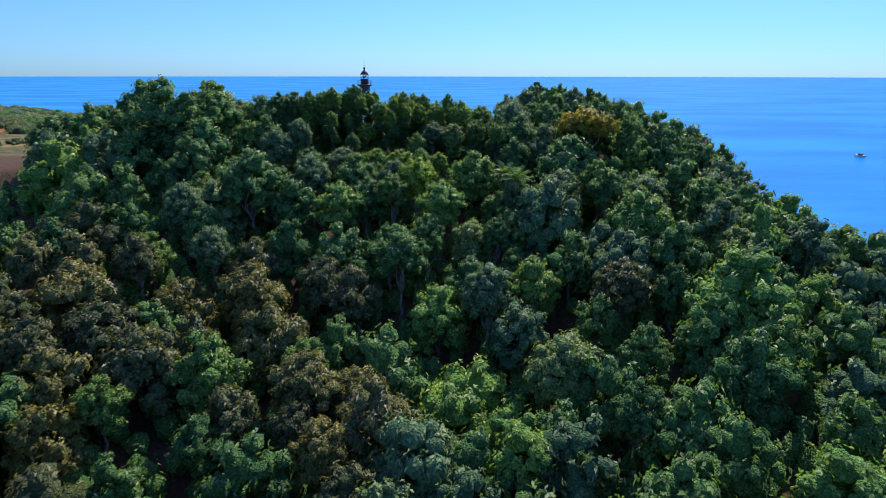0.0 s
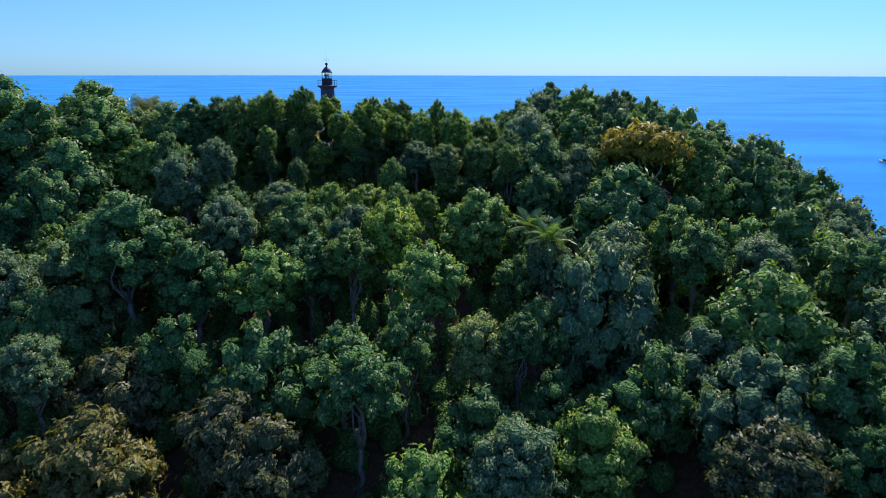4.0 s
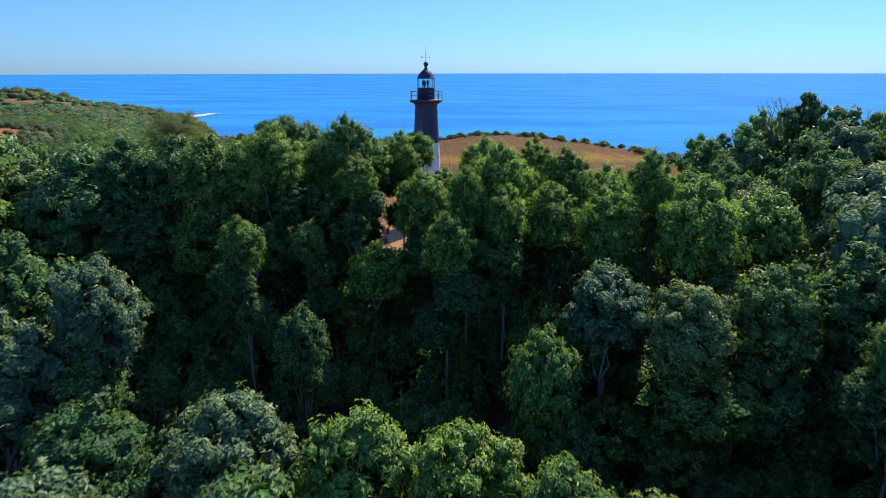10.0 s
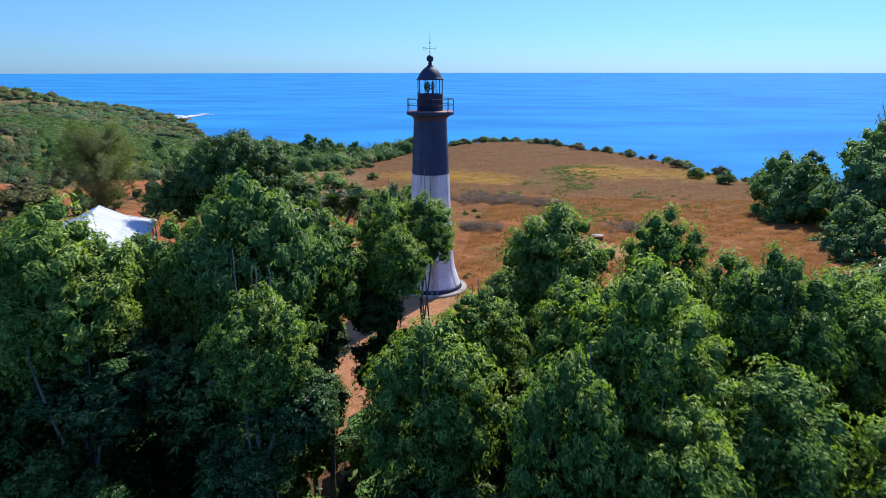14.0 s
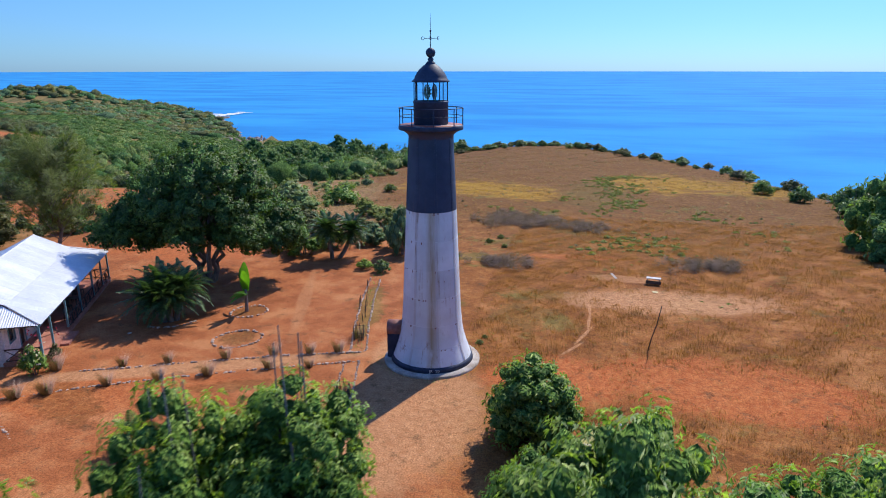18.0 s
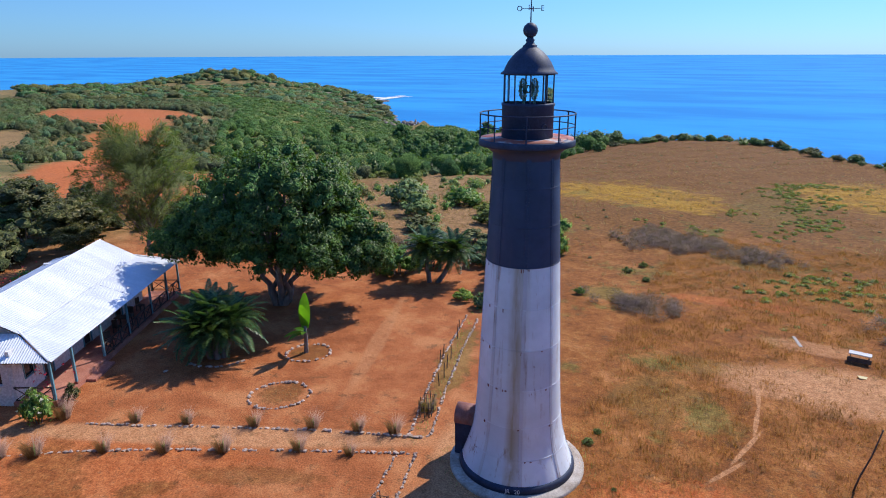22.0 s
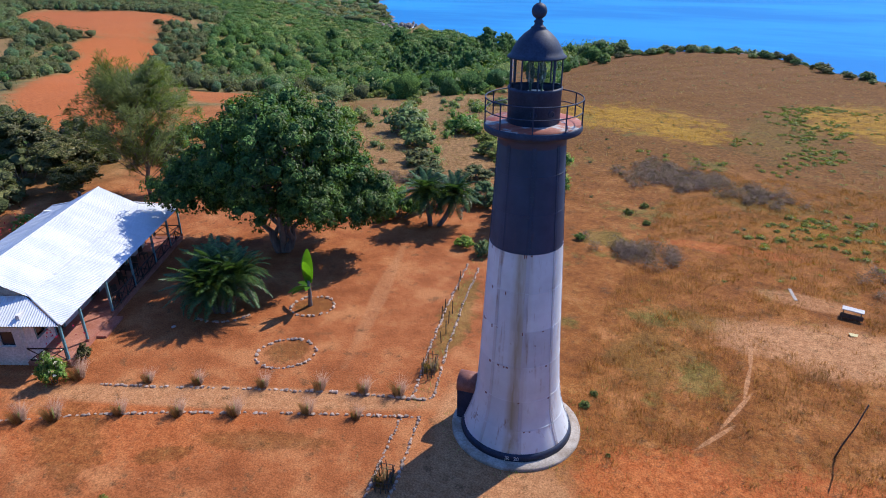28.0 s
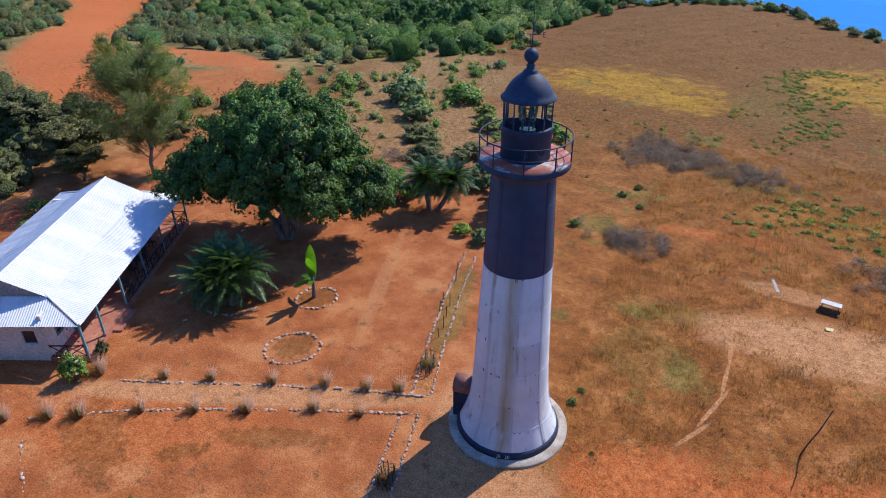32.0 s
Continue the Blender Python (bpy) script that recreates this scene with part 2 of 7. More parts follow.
def height(x, y):
    x, y = np.asarray(x, float), np.asarray(y, float)
    left, right = step(-x, 25, 60), step(x, 0, 32)
    ys = y + 10 * left + 4 * right
    z = np.interp(ys, [-60, 20, 60, 85, 105, 122, 141, 150], [-31, -30, -27.5, -23, -15.5, -10, -0.6, 0])
    z = z + (4 * left + 6 * right) * (1 - step(ys, 100, 125))
    z = z + 7.6 * np.exp(-((x - 36) / 22) ** 2 - ((y - 168) / 38) ** 2)
    z = z + 4.0 * np.exp(-((x + 57) ** 2 + (y - 134) ** 2) / 380)
    z = z - (0.25 * np.maximum(x - 28, 0) + 0.5 * np.maximum(x - 50, 0)) * (0.3 + 0.7 * step(y, 92, 135)) * (1 - step(y, 180, 235))
    z = z - 0.033 * np.maximum(y - 205, 0) * (1 - 0.75 * step(y, 380, 900)) - 0.13 * np.maximum(-34 - x, 0) * step(y, 225, 330) * (1 - step(-x, 150, 260))
    z = z - 7.0 * np.exp(-((x + 120) / 45) ** 2 - ((y - 390) / 90) ** 2)
    z = z - 0.018 * np.maximum(-75 - x, 0) * (1 - step(y, 200, 330))
    far = step(np.hypot(x + 22, y - 182), 170, 330) * step(-x, 60, 200)
    z = z * (1 - far) + far * (-9.0 - 0.026 * np.maximum(np.hypot(x + 22, y - 182) - 300, 0) + 2.0 * waves(x, y, 60, 1))
    z = z + 21 * np.exp(-((x + 715) / 125) ** 2 - ((y - 875) / 110) ** 2) - 9 * np.exp(-((x + 960) / 150) ** 2 - ((y - 850) / 160) ** 2)
    z = z + 8.0 * np.exp(-((x + 600) / 150) ** 2 - ((y - 520) / 110) ** 2)
    z = z - 14.0 * np.exp(-((x + 205) / 45) ** 2 - ((y - 500) / 75) ** 2)
    near = np.exp(-((x + 25) ** 2 + (y - 185) ** 2) / 60 ** 2)
    z = z + (1 - near) * 0.35 * waves(x, y, 9, 3)
    s = shore(x, y)
    z = z - 9.0 * (1 - step(s, 0, 130)) * step(-x, 140, 230)
    z = z + (-33.5 - z) * (1 - step(s, 0, 120)) * step(-x, 190, 250)
    edge = -20.0 - 12.5 * step(-x, 200, 255)
    return np.where(s > 0, z - (z - edge) * (1 - step(s, 0, 26)) ** 2 * 0.55, np.maximum(edge + s * 1.1, -44))


def ground_at(x, y):
    return float(height(x, y))


def grid_mesh(name, xs, ys, fn):
    X, Y = np.meshgrid(xs, ys)
    Z = fn(X, Y)
    nx, ny = len(xs), len(ys)
    idx = np.arange(nx * ny).reshape(ny, nx)
    faces = np.stack([idx[:-1, :-1], idx[:-1, 1:], idx[1:, 1:], idx[1:, :-1]], -1).reshape(-1, 4)
    me = bpy.data.meshes.new(name)
    me.from_pydata(np.stack([X, Y, Z], -1).reshape(-1, 3).tolist(), [], faces.tolist())
    me.polygons.foreach_set("use_smooth", [True] * len(faces))
    return me


def spread(lo, a, b, hi, fine, grow):
    """Even steps from a to b, widening outwards to lo and hi."""
    mid, out, d = list(np.arange(a, b + fine, fine)), [], fine
    v = b + fine
    while v < hi:
        d *= grow
        v += d
        out.append(v)
    low, d, v = [], fine, a
    while v > lo:
        d *= grow
        v -= d
        low.append(v)
    return np.array(low[::-1] + mid + out)


# bare red earth of the headland: x, y, half length, half width, turn, strength
RED_EARTH = ((-302, 362, 90, 22, -25, 0.95), (-300, 386, 52, 18, -20, 0.9), (-216, 312, 20, 13, -50, 0.95), (-194, 290, 26, 9, -46, 0.95), (-158, 258, 40, 8, -41, 0.95), (-122, 229, 26, 9, -32, 0.95), (-97, 216, 17, 8, -20, 0.9), (-104, 244, 20, 6, -16, 0.85), (-86, 227, 10, 10, 0, 0.7))
DRY_EARTH = ((-236, 385, 30, 12, 35, 0.8), (-212, 262, 46, 9, -40, 0.7), (-50, 224, 16, 13, 0, 0.85), (-60, 248, 13, 20, 10, 0.85), (-66, 262, 6, 22, 8, 0.75))


def ground_material():
    """Red laterite: swept yard, cracked bare patches, dry grass, gold grass, green herbs, scrub on the far slopes."""
    m = bpy.data.materials.new("ground_red_earth")
    m.use_nodes = True
    nt = m.node_tree
    b = nt.nodes["Principled BSDF"]
    co = nt.nodes.new("ShaderNodeTexCoord")
    sep = nt.nodes.new("ShaderNodeSeparateXYZ")
    nt.links.new(co.outputs["Object"], sep.inputs[0])

    def calc(op, a, c=None, clamp=False):
        n = nt.nodes.new("ShaderNodeMath")
        n.operation, n.use_clamp = op, clamp
        for k, v in enumerate((a, c)):
            if v is None:
                continue
            if isinstance(v, (int, float)):
                n.inputs[k].default_value = v
            else:
                nt.links.new(v, n.inputs[k])
        return n.outputs[0]

    def soft(v, lo, hi):
        n = nt.nodes.new("ShaderNodeMapRange")
        n.interpolation_type = "SMOOTHSTEP"
        n.inputs["From Min"].default_value, n.inputs["From Max"].default_value = lo, hi
        nt.links.new(v, n.inputs["Value"])
        return n.outputs[0]

    X, Y = sep.outputs[0], sep.outputs[1]
    big, mid = noise_node(nt, 0.05, 4).outputs[0], noise_node(nt, 0.35, 5, 0.65).outputs[0]
    fine = noise_node(nt, 2.2, 6, 0.7).outputs[0]
    tiny = noise_node(nt, 11.0, 4, 0.7).outputs[0]

    flat = nt.nodes.new("ShaderNodeCombineXYZ")
    nt.links.new(X, flat.inputs[0])
    nt.links.new(Y, flat.inputs[1])
    ragged = {}

    def spot(cx, cy, rx, ry, turn=0.0, rag=0.65):
        """A ragged oval patch, 1 within."""
        if rag not in ragged:
            ragged[rag] = calc("ADD", calc("MULTIPLY", calc("SUBTRACT", mid, 0.5), rag * 3.2), calc("MULTIPLY", calc("SUBTRACT", fine, 0.5), rag * 2.2))
        mp, ln = nt.nodes.new("ShaderNodeMapping"), nt.nodes.new("ShaderNodeVectorMath")
        mp.vector_type, ln.operation = "TEXTURE", "LENGTH"
        mp.inputs["Location"].default_value = (cx, cy, 0)
        mp.inputs["Rotation"].default_value = (0, 0, radians(turn))
        mp.inputs["Scale"].default_value = (rx, ry, 1)
        nt.links.new(flat.outputs[0], mp.inputs[0])
        nt.links.new(mp.outputs[0], ln.inputs[0])
        d = calc("ADD", ln.outputs["Value"], ragged[rag])
        n = soft(d, 1.2, 0.8)
        return n

    earth = ramp_node(nt, [(0.36, (0.25, 0.075, 0.024)), (0.5, (0.35, 0.112, 0.038)), (0.64, (0.44, 0.175, 0.068))])
    nt.links.new(mid, earth.inputs[0])
    grass = ramp_node(nt, [(0.38, (0.155, 0.052, 0.014)), (0.5, (0.26, 0.092, 0.023)), (0.62, (0.34, 0.155, 0.043))])
    nt.links.new(calc("ADD", calc("MULTIPLY", mid, 0.6), calc("MULTIPLY", fine, 0.4)), grass.inputs[0])
    brown = ramp_node(nt, [(0.38, (0.074, 0.033, 0.008)), (0.5, (0.128, 0.060, 0.014)), (0.62, (0.215, 0.106, 0.025))])
    nt.links.new(fine, brown.inputs[0])
    gold = ramp_node(nt, [(0.38, (0.24, 0.125, 0.014)), (0.62, (0.44, 0.25, 0.028))])
    nt.links.new(fine, gold.inputs[0])
    green = ramp_node(nt, [(0.38, (0.06, 0.085, 0.018)), (0.62, (0.16, 0.17, 0.04))])
    nt.links.new(fine, green.inputs[0])
    scrub = ramp_node(nt, [(0.38, (0.06, 0.075, 0.024)), (0.48, (0.14, 0.115, 0.04)), (0.60, (0.30, 0.19, 0.075))])
    nt.links.new(calc("ADD", calc("MULTIPLY", mid, 0.5), calc("MULTIPLY", big, 0.5)), scrub.inputs[0])
    litter = ramp_node(nt, [(0.3, (0.05, 0.03, 0.018)), (0.7, (0.16, 0.085, 0.045))])
    nt.links.new(fine, litter.inputs[0])

    east = soft(calc("ADD", calc("SUBTRACT", X, calc("MULTIPLY", calc("SUBTRACT", Y, 182.0), -0.30)), calc("MULTIPLY", mid, 4.0)), -21.5, -17.5)
    col = mixed(nt, east, earth.outputs[0], grass.outputs[0])
    wear = soft(mid, 0.52, 0.68)
    col = mixed(nt, calc("MULTIPLY", calc("MULTIPLY", wear, east), 0.55), col, earth.outputs[0])
    # far field turns from rust to straw brown, with gold swards and green herbs in it
    col = mixed(nt, calc("MULTIPLY", soft(calc("ADD", Y, calc("MULTIPLY", big, 40.0)), 222.0, 262.0), 0.8), col, brown.outputs[0])
    for cx, cy, rx, ry, tn, k in ((-33, 256, 13, 9, -8, 1.0), (-23, 249, 7, 4, 20, 0.9), (0, 270, 9, 13, 0, 1.0), (16, 268, 12, 10, 0, 0.8), (-6, 216, 7, 3, 0, 0.35)):
        sward = calc("ADD", calc("MULTIPLY", soft(noise_node(nt, 0.55, 7, 0.72, (0.6, 1.5, 1.0)).outputs[0], 0.36, 0.56), 0.75), 0.25)
        col = mixed(nt, calc("MULTIPLY", calc("MULTIPLY", spot(cx, cy, rx, ry, tn, 0.95), sward), k), col, gold.outputs[0])
    herbs = calc("MULTIPLY", soft(noise_node(nt, 0.16, 5, 0.7).outputs[0], 0.57, 0.66), calc("MULTIPLY", east, 0.55))
    col = mixed(nt, calc("MULTIPLY", herbs, soft(Y, 300.0, 240.0)), col, green.outputs[0])
    for cx, cy, rx, ry, tn, k in ((-16, 196.5, 4, 1.2, 10, 0.35), (-17, 191.5, 2.5, 3.0, 0, 0.25), (-12, 254, 6, 12, 0, 0.22), (-24, 207, 2, 2, 0, 0.5), (-29.5, 190.5, 1.0, 4.5, 15, 0.45), (-12, 222, 4, 2, 0, 0.5)):
        col = mixed(nt, calc("MULTIPLY", spot(cx, cy, rx, ry, tn), k), col, green.outputs[0])
    sand = ramp_node(nt, [(0.38, (0.39, 0.180, 0.080)), (0.62, (0.53, 0.275, 0.130))])
    nt.links.new(fine, sand.inputs[0])
    for cx, cy, rx, ry, tn, k in ((-5.5, 196.8, 9.0, 2.9, 4, 0.85), (-9.0, 202.5, 3.4, 1.0, 0, 0.55), (-22, 174.5, 4.6, 6.5, 0, 0.75), (-24.6, 181.6, 1.8, 4.0, 15, 0.8), (-24, 165, 3.0, 9, 15, 0.6)):
        col = mixed(nt, calc("MULTIPLY", spot(cx, cy, rx, ry, tn, 0.35), k), col, sand.outputs[0])
    red = ramp_node(nt, [(0.38, (0.35, 0.085, 0.022)), (0.62, (0.49, 0.155, 0.048))])
    nt.links.new(fine, red.inputs[0])
    for cx, cy, rx, ry, tn, k in ((-14.0, 180.6, 4.2, 3.4, 0, 0.9), (-3.5, 181.5, 7.5, 4.0, -12, 0.85), (-14, 209.5, 6, 1.0, 5, 0.6), (-56, 205, 12, 6, 0, 0.8), (-63, 215, 8, 10, 0, 0.7), (-40, 173, 7, 2.5, 25, 0.6)):
        col = mixed(nt, calc("MULTIPLY", spot(cx, cy, rx, ry, tn, 0.35), k), col, red.outputs[0])
    # the trodden trail, and the walk between the stone rows
    for cx, cy, rx, ry, tn, k in ((-12.4, 188.4, 1.9, 0.12, 72, 0.8), (-12.1, 191.2, 1.7, 0.12, 88, 0.8), (-13.2, 185.7, 1.5, 0.12, 60, 0.7), (-12.1, 194.0, 1.5, 0.13, 93, 0.7)):
        col = mixed(nt, calc("MULTIPLY", spot(cx, cy, rx, ry, tn, 0.15), k), col, sand.outputs[0])
    col = mixed(nt, calc("MULTIPLY", spot(-37.0, 177.4, 11.5, 0.95, 23.5, 0.1), 0.75), col, sand.outputs[0])
    col = mixed(nt, calc("MULTIPLY", spot(-35.6, 191.0, 7.5, 0.55, 108, 0.4), 0.35), col, sand.outputs[0])
    # crusted darker soil and gray litter in ragged flecks
    fleck = soft(noise_node(nt, 0.9, 7, 0.72).outputs[0], 0.55, 0.66)
    crumb = ramp_node(nt, [(0.3, (0.075, 0.042, 0.020)), (0.7, (0.15, 0.085, 0.036))])
    nt.links.new(tiny, crumb.inputs[0])
    col = mixed(nt, calc("MULTIPLY", fleck, 0.62), col, crumb.outputs[0])
    crust = soft(noise_node(nt, 3.1, 7, 0.75).outputs[0], 0.57, 0.66)
    col = mixed(nt, calc("MULTIPLY", crust, 0.55), col, litter.outputs[0])
    pale = soft(noise_node(nt, 1.7, 6, 0.7, (1.0, 1.6, 1.0)).outputs[0], 0.56, 0.7)
    col = mixed(nt, calc("MULTIPLY", pale, 0.28), col, sand.outputs[0])
    # weeds in the beds
    for cx, cy, rx, ry, tn, k in ((-36.8, 182.2, 1.4, 1.2, 30, 0.5), (-38.7, 187.3, 1.1, 1.2, 30, 0.5), (-41.5, 171.5, 1.6, 3.2, 60, 0.4), (-33, 175.6, 3.5, 0.7, 23, 0.45), (-36.5, 172.8, 1.2, 0.5, 40, 0.5)):
        col = mixed(nt, calc("MULTIPLY", spot(cx, cy, rx, ry, tn), k), col, brown.outputs[0])
    # far slopes of the headland, bare saddle of red earth on them
    away = soft(calc("ADD", calc("MULTIPLY", X, -1.0), calc("MULTIPLY", big, 30.0)), 80.0, 105.0)
    col = mixed(nt, away, col, scrub.outputs[0])
    far = calc("MULTIPLY", soft(Y, 300.0, 340.0), soft(calc("MULTIPLY", X, -1.0), 60.0, 95.0))
    col = mixed(nt, far, col, scrub.outputs[0])
    for cx, cy, rx, ry, tn, k in RED_EARTH:
        col = mixed(nt, calc("MULTIPLY", spot(cx, cy, rx, ry, tn, 0.22), k), col, red.outputs[0])
    tan = ramp_node(nt, [(0.38, (0.16, 0.085, 0.036)), (0.62, (0.36, 0.215, 0.092))])
    nt.links.new(fine, tan.inputs[0])
    for cx, cy, rx, ry, tn, k in DRY_EARTH:
        col = mixed(nt, calc("MULTIPLY", spot(cx, cy, rx, ry, tn, 0.3), k), col, tan.outputs[0])
    # leaf litter under the forest
    col = mixed(nt, soft(calc("ADD", Y, calc("MULTIPLY", mid, 6.0)), 164.0, 154.0), col, litter.outputs[0])
    grain = ramp_node(nt, [(0.36, (0.62, 0.62, 0.62)), (0.64, (1.34, 1.34, 1.34))])
    nt.links.new(tiny, grain.inputs[0])
    col = mixed(nt, 1.0, col, grain.outputs[0], "MULTIPLY")
    # rock at the water's edge
    nz = nt.nodes.new("ShaderNodeMapRange")
    nz.inputs["From Min"].default_value, nz.inputs["From Max"].default_value = -30.5, -34.0
    nt.links.new(sep.outputs[2], nz.inputs["Value"])
    rock = ramp_node(nt, [(0.3, (0.10, 0.08, 0.07)), (0.7, (0.30, 0.26, 0.22))])
    nt.links.new(mid, rock.inputs[0])
    col = mixed(nt, nz.outputs[0], col, rock.outputs[0])
    nt.links.new(col, b.inputs["Base Color"])
    b.inputs["Roughness"].default_value = 0.95
    b.inputs["Specular IOR Level"].default_value = 0.15
    bp = nt.nodes.new("ShaderNodeBump")
    bp.inputs["Strength"].default_value, bp.inputs["Distance"].default_value = 0.55, 0.12
    nt.links.new(calc("ADD", calc("MULTIPLY", fine, 1.0), calc("MULTIPLY", tiny, 0.35)), bp.inputs["Height"])
    nt.links.new(bp.outputs[0], b.inputs["Normal"])
    return m


def sea_material():
    m = bpy.data.materials.new("sea_water")
    m.use_nodes = True
    nt = m.node_tree
    b = nt.nodes["Principled BSDF"]
    n = noise_node(nt, 0.004, 6, 0.6, (1, 2.6, 1))
    r = ramp_node(nt, [(0.40, (0.006, 0.185, 0.50)), (0.60, (0.018, 0.275, 0.60))])
    nt.links.new(n.outputs[0], r.inputs[0])
    # pale shallows by the cove
    nt.links.new(r.outputs[0], b.inputs["Base Color"])
    b.inputs["Roughness"].default_value, b.inputs["Specular IOR Level"].default_value = 0.6, 0.0
    shine = nt.nodes.new("ShaderNodeBsdfGlossy")
    shine.inputs["Roughness"].default_value = 0.12
    mx = nt.nodes.new("ShaderNodeMixShader")
    fr = nt.nodes.new("ShaderNodeFresnel")
    fr.inputs[0].default_value = 1.33
    part_ = nt.nodes.new("ShaderNodeMath")
    part_.operation, part_.inputs[1].default_value = "MULTIPLY", 0.24
    nt.links.new(fr.outputs[0], part_.inputs[0])
    nt.links.new(part_.outputs[0], mx.inputs[0])
    nt.links.new(b.outputs[0], mx.inputs[1])
    nt.links.new(shine.outputs[0], mx.inputs[2])
    nt.links.new(mx.outputs[0], nt.nodes["Material Output"].inputs[0])
    w = noise_node(nt, 0.12, 6, 0.65, (0.6, 1.6, 1))
    bp = nt.nodes.new("ShaderNodeBump")
    bp.inputs["Strength"].default_value, bp.inputs["Distance"].default_value = 0.3, 1.0
    nt.links.new(w.outputs[0], bp.inputs["Height"])
    nt.links.new(bp.outputs[0], b.inputs["Normal"])
    nt.links.new(bp.outputs[0], shine.inputs["Normal"])
    return m


def setting(name, me, mat, label, category):
    me.materials.append(mat)
    return tagged(new(name, me), label, category, kind="structure")


land = grid_mesh("ground", spread(-2600, -75, 45, 420, 1.0, 1.045), spread(-220, 145, 235, 2400, 1.0, 1.045), height)
setting("ground", land, ground_material(), "red laterite ground with dry grass, paths and scrub slopes", "ground")

rings = np.concatenate([np.linspace(0, 1500, 40), np.linspace(1600, 4850, 40)])
turns = np.linspace(0, 2 * math.pi, 97)[:-1]
sv = [(r * math.cos(a) - 20, r * math.sin(a) + 150, -35 + 33 * max(0, (r - 1500) / 3350) ** 1.5) for r in rings for a in turns]
sf = [(i * 96 + k, i * 96 + (k + 1) % 96, (i + 1) * 96 + (k + 1) % 96, (i + 1) * 96 + k) for i in range(len(rings) - 1) for k in range(96)]
sea = bpy.data.meshes.new("water")
sea.from_pydata(sv, [], sf)
sea.polygons.foreach_set("use_smooth", [True] * len(sf))
setting("water", sea, sea_material(), "deep blue ocean out to a sharp horizon", "sea")


# ---- building helpers ----
def mesh_of(name, verts, faces, smooth=False):
    me = bpy.data.meshes.new(name)
    me.from_pydata(np.asarray(verts, float).tolist(), [], faces)
    if smooth:
        me.polygons.foreach_set("use_smooth", [True] * len(me.polygons))
    return me


def part(name, geo, mat, parent, label=""):
    """One mesh object under a thing or a part; geo: a bmesh or a mesh."""
    if isinstance(geo, bmesh.types.BMesh):
        me = bpy.data.meshes.new(name)
        geo.to_mesh(me)
        geo.free()
    else:
        me = geo
    if mat and not me.materials:
        me.materials.append(mat)
    ob = new(name, me)
    ob.parent = parent
    return tagged(ob, label)


def thing(name, m, label, category, group="", kind=""):
    ob = new(name)
    ob.empty_display_size = 0.3
    ob.matrix_world = m
    return tagged(ob, label, category, group, kind)


def box(bm, cx, cy, cz, sx, sy, sz, turn=0.0, bevel=0.0):
    r = bmesh.ops.create_cube(bm, size=1, matrix=pose(cx, cy, cz, 0, 0, turn) @ Matrix.Diagonal((sx, sy, sz, 1)))
    if bevel:
        es = {e for v in r["verts"] for e in v.link_edges}
        bmesh.ops.bevel(bm, geom=list(es), offset=bevel, segments=2, affect="EDGES")
    return bm


def boxed(*a, **k):
    return box(bmesh.new(), *a, **k)


def rod(bm, a, b, r1, r2=None, n=8):
    a, b = Vector(a), Vector(b)
    d = b - a
    m = Matrix.Translation((a + b) / 2) @ d.to_track_quat("Z", "Y").to_matrix().to_4x4()
    bmesh.ops.create_cone(bm, cap_ends=True, segments=n, radius1=r1, radius2=r1 if r2 is None else r2, depth=d.length, matrix=m)
    return bm


def rodded(*a, **k):
    return rod(bmesh.new(), *a, **k)


def lathe(profile, n=48, caps=True, phase=0.0):
    """A surface of revolution from (radius, z) rows."""
    bm = bmesh.new()
    loops = []
    for r, z in profile:
        loops.append([bm.verts.new((r * math.cos(2 * math.pi * k / n + phase), r * math.sin(2 * math.pi * k / n + phase), z)) for k in range(n)])
    for a, b in zip(loops, loops[1:]):
        for k in range(n):
            bm.faces.new((a[k], a[(k + 1) % n], b[(k + 1) % n], b[k])).smooth = True
    if caps:
        bm.faces.new(loops[0][::-1])
        bm.faces.new(loops[-1])
    return bm


def hoop(radius, z, r, n=48, m=6):
    bm = bmesh.new()
    rows = []
    for k in range(n):
        a = 2 * math.pi * k / n
        rows.append([bm.verts.new(((radius + r * math.cos(b)) * math.cos(a), (radius + r * math.cos(b)) * math.sin(a), z + r * math.sin(b))) for b in [2 * math.pi * j / m for j in range(m)]])
    for k in range(n):
        a, b = rows[k], rows[(k + 1) % n]
        for j in range(m):
            bm.faces.new((a[j], b[j], b[(j + 1) % m], a[(j + 1) % m])).smooth = True
    return bm


def lettering(text, size, depth=0.01):
    cu = bpy.data.curves.new("letters", "FONT")
    cu.body, cu.size, cu.extrude, cu.align_x, cu.align_y = text, size, depth, "CENTER", "CENTER"
    ob = bpy.data.objects.new("letters", cu)
    scene.collection.objects.link(ob)
    me = bpy.data.meshes.new_from_object(ob.evaluated_get(bpy.context.evaluated_depsgraph_get()))
    bpy.data.objects.remove(ob)
    return me


# ---- lighthouse ----
WASH = (0.22, -0.975)


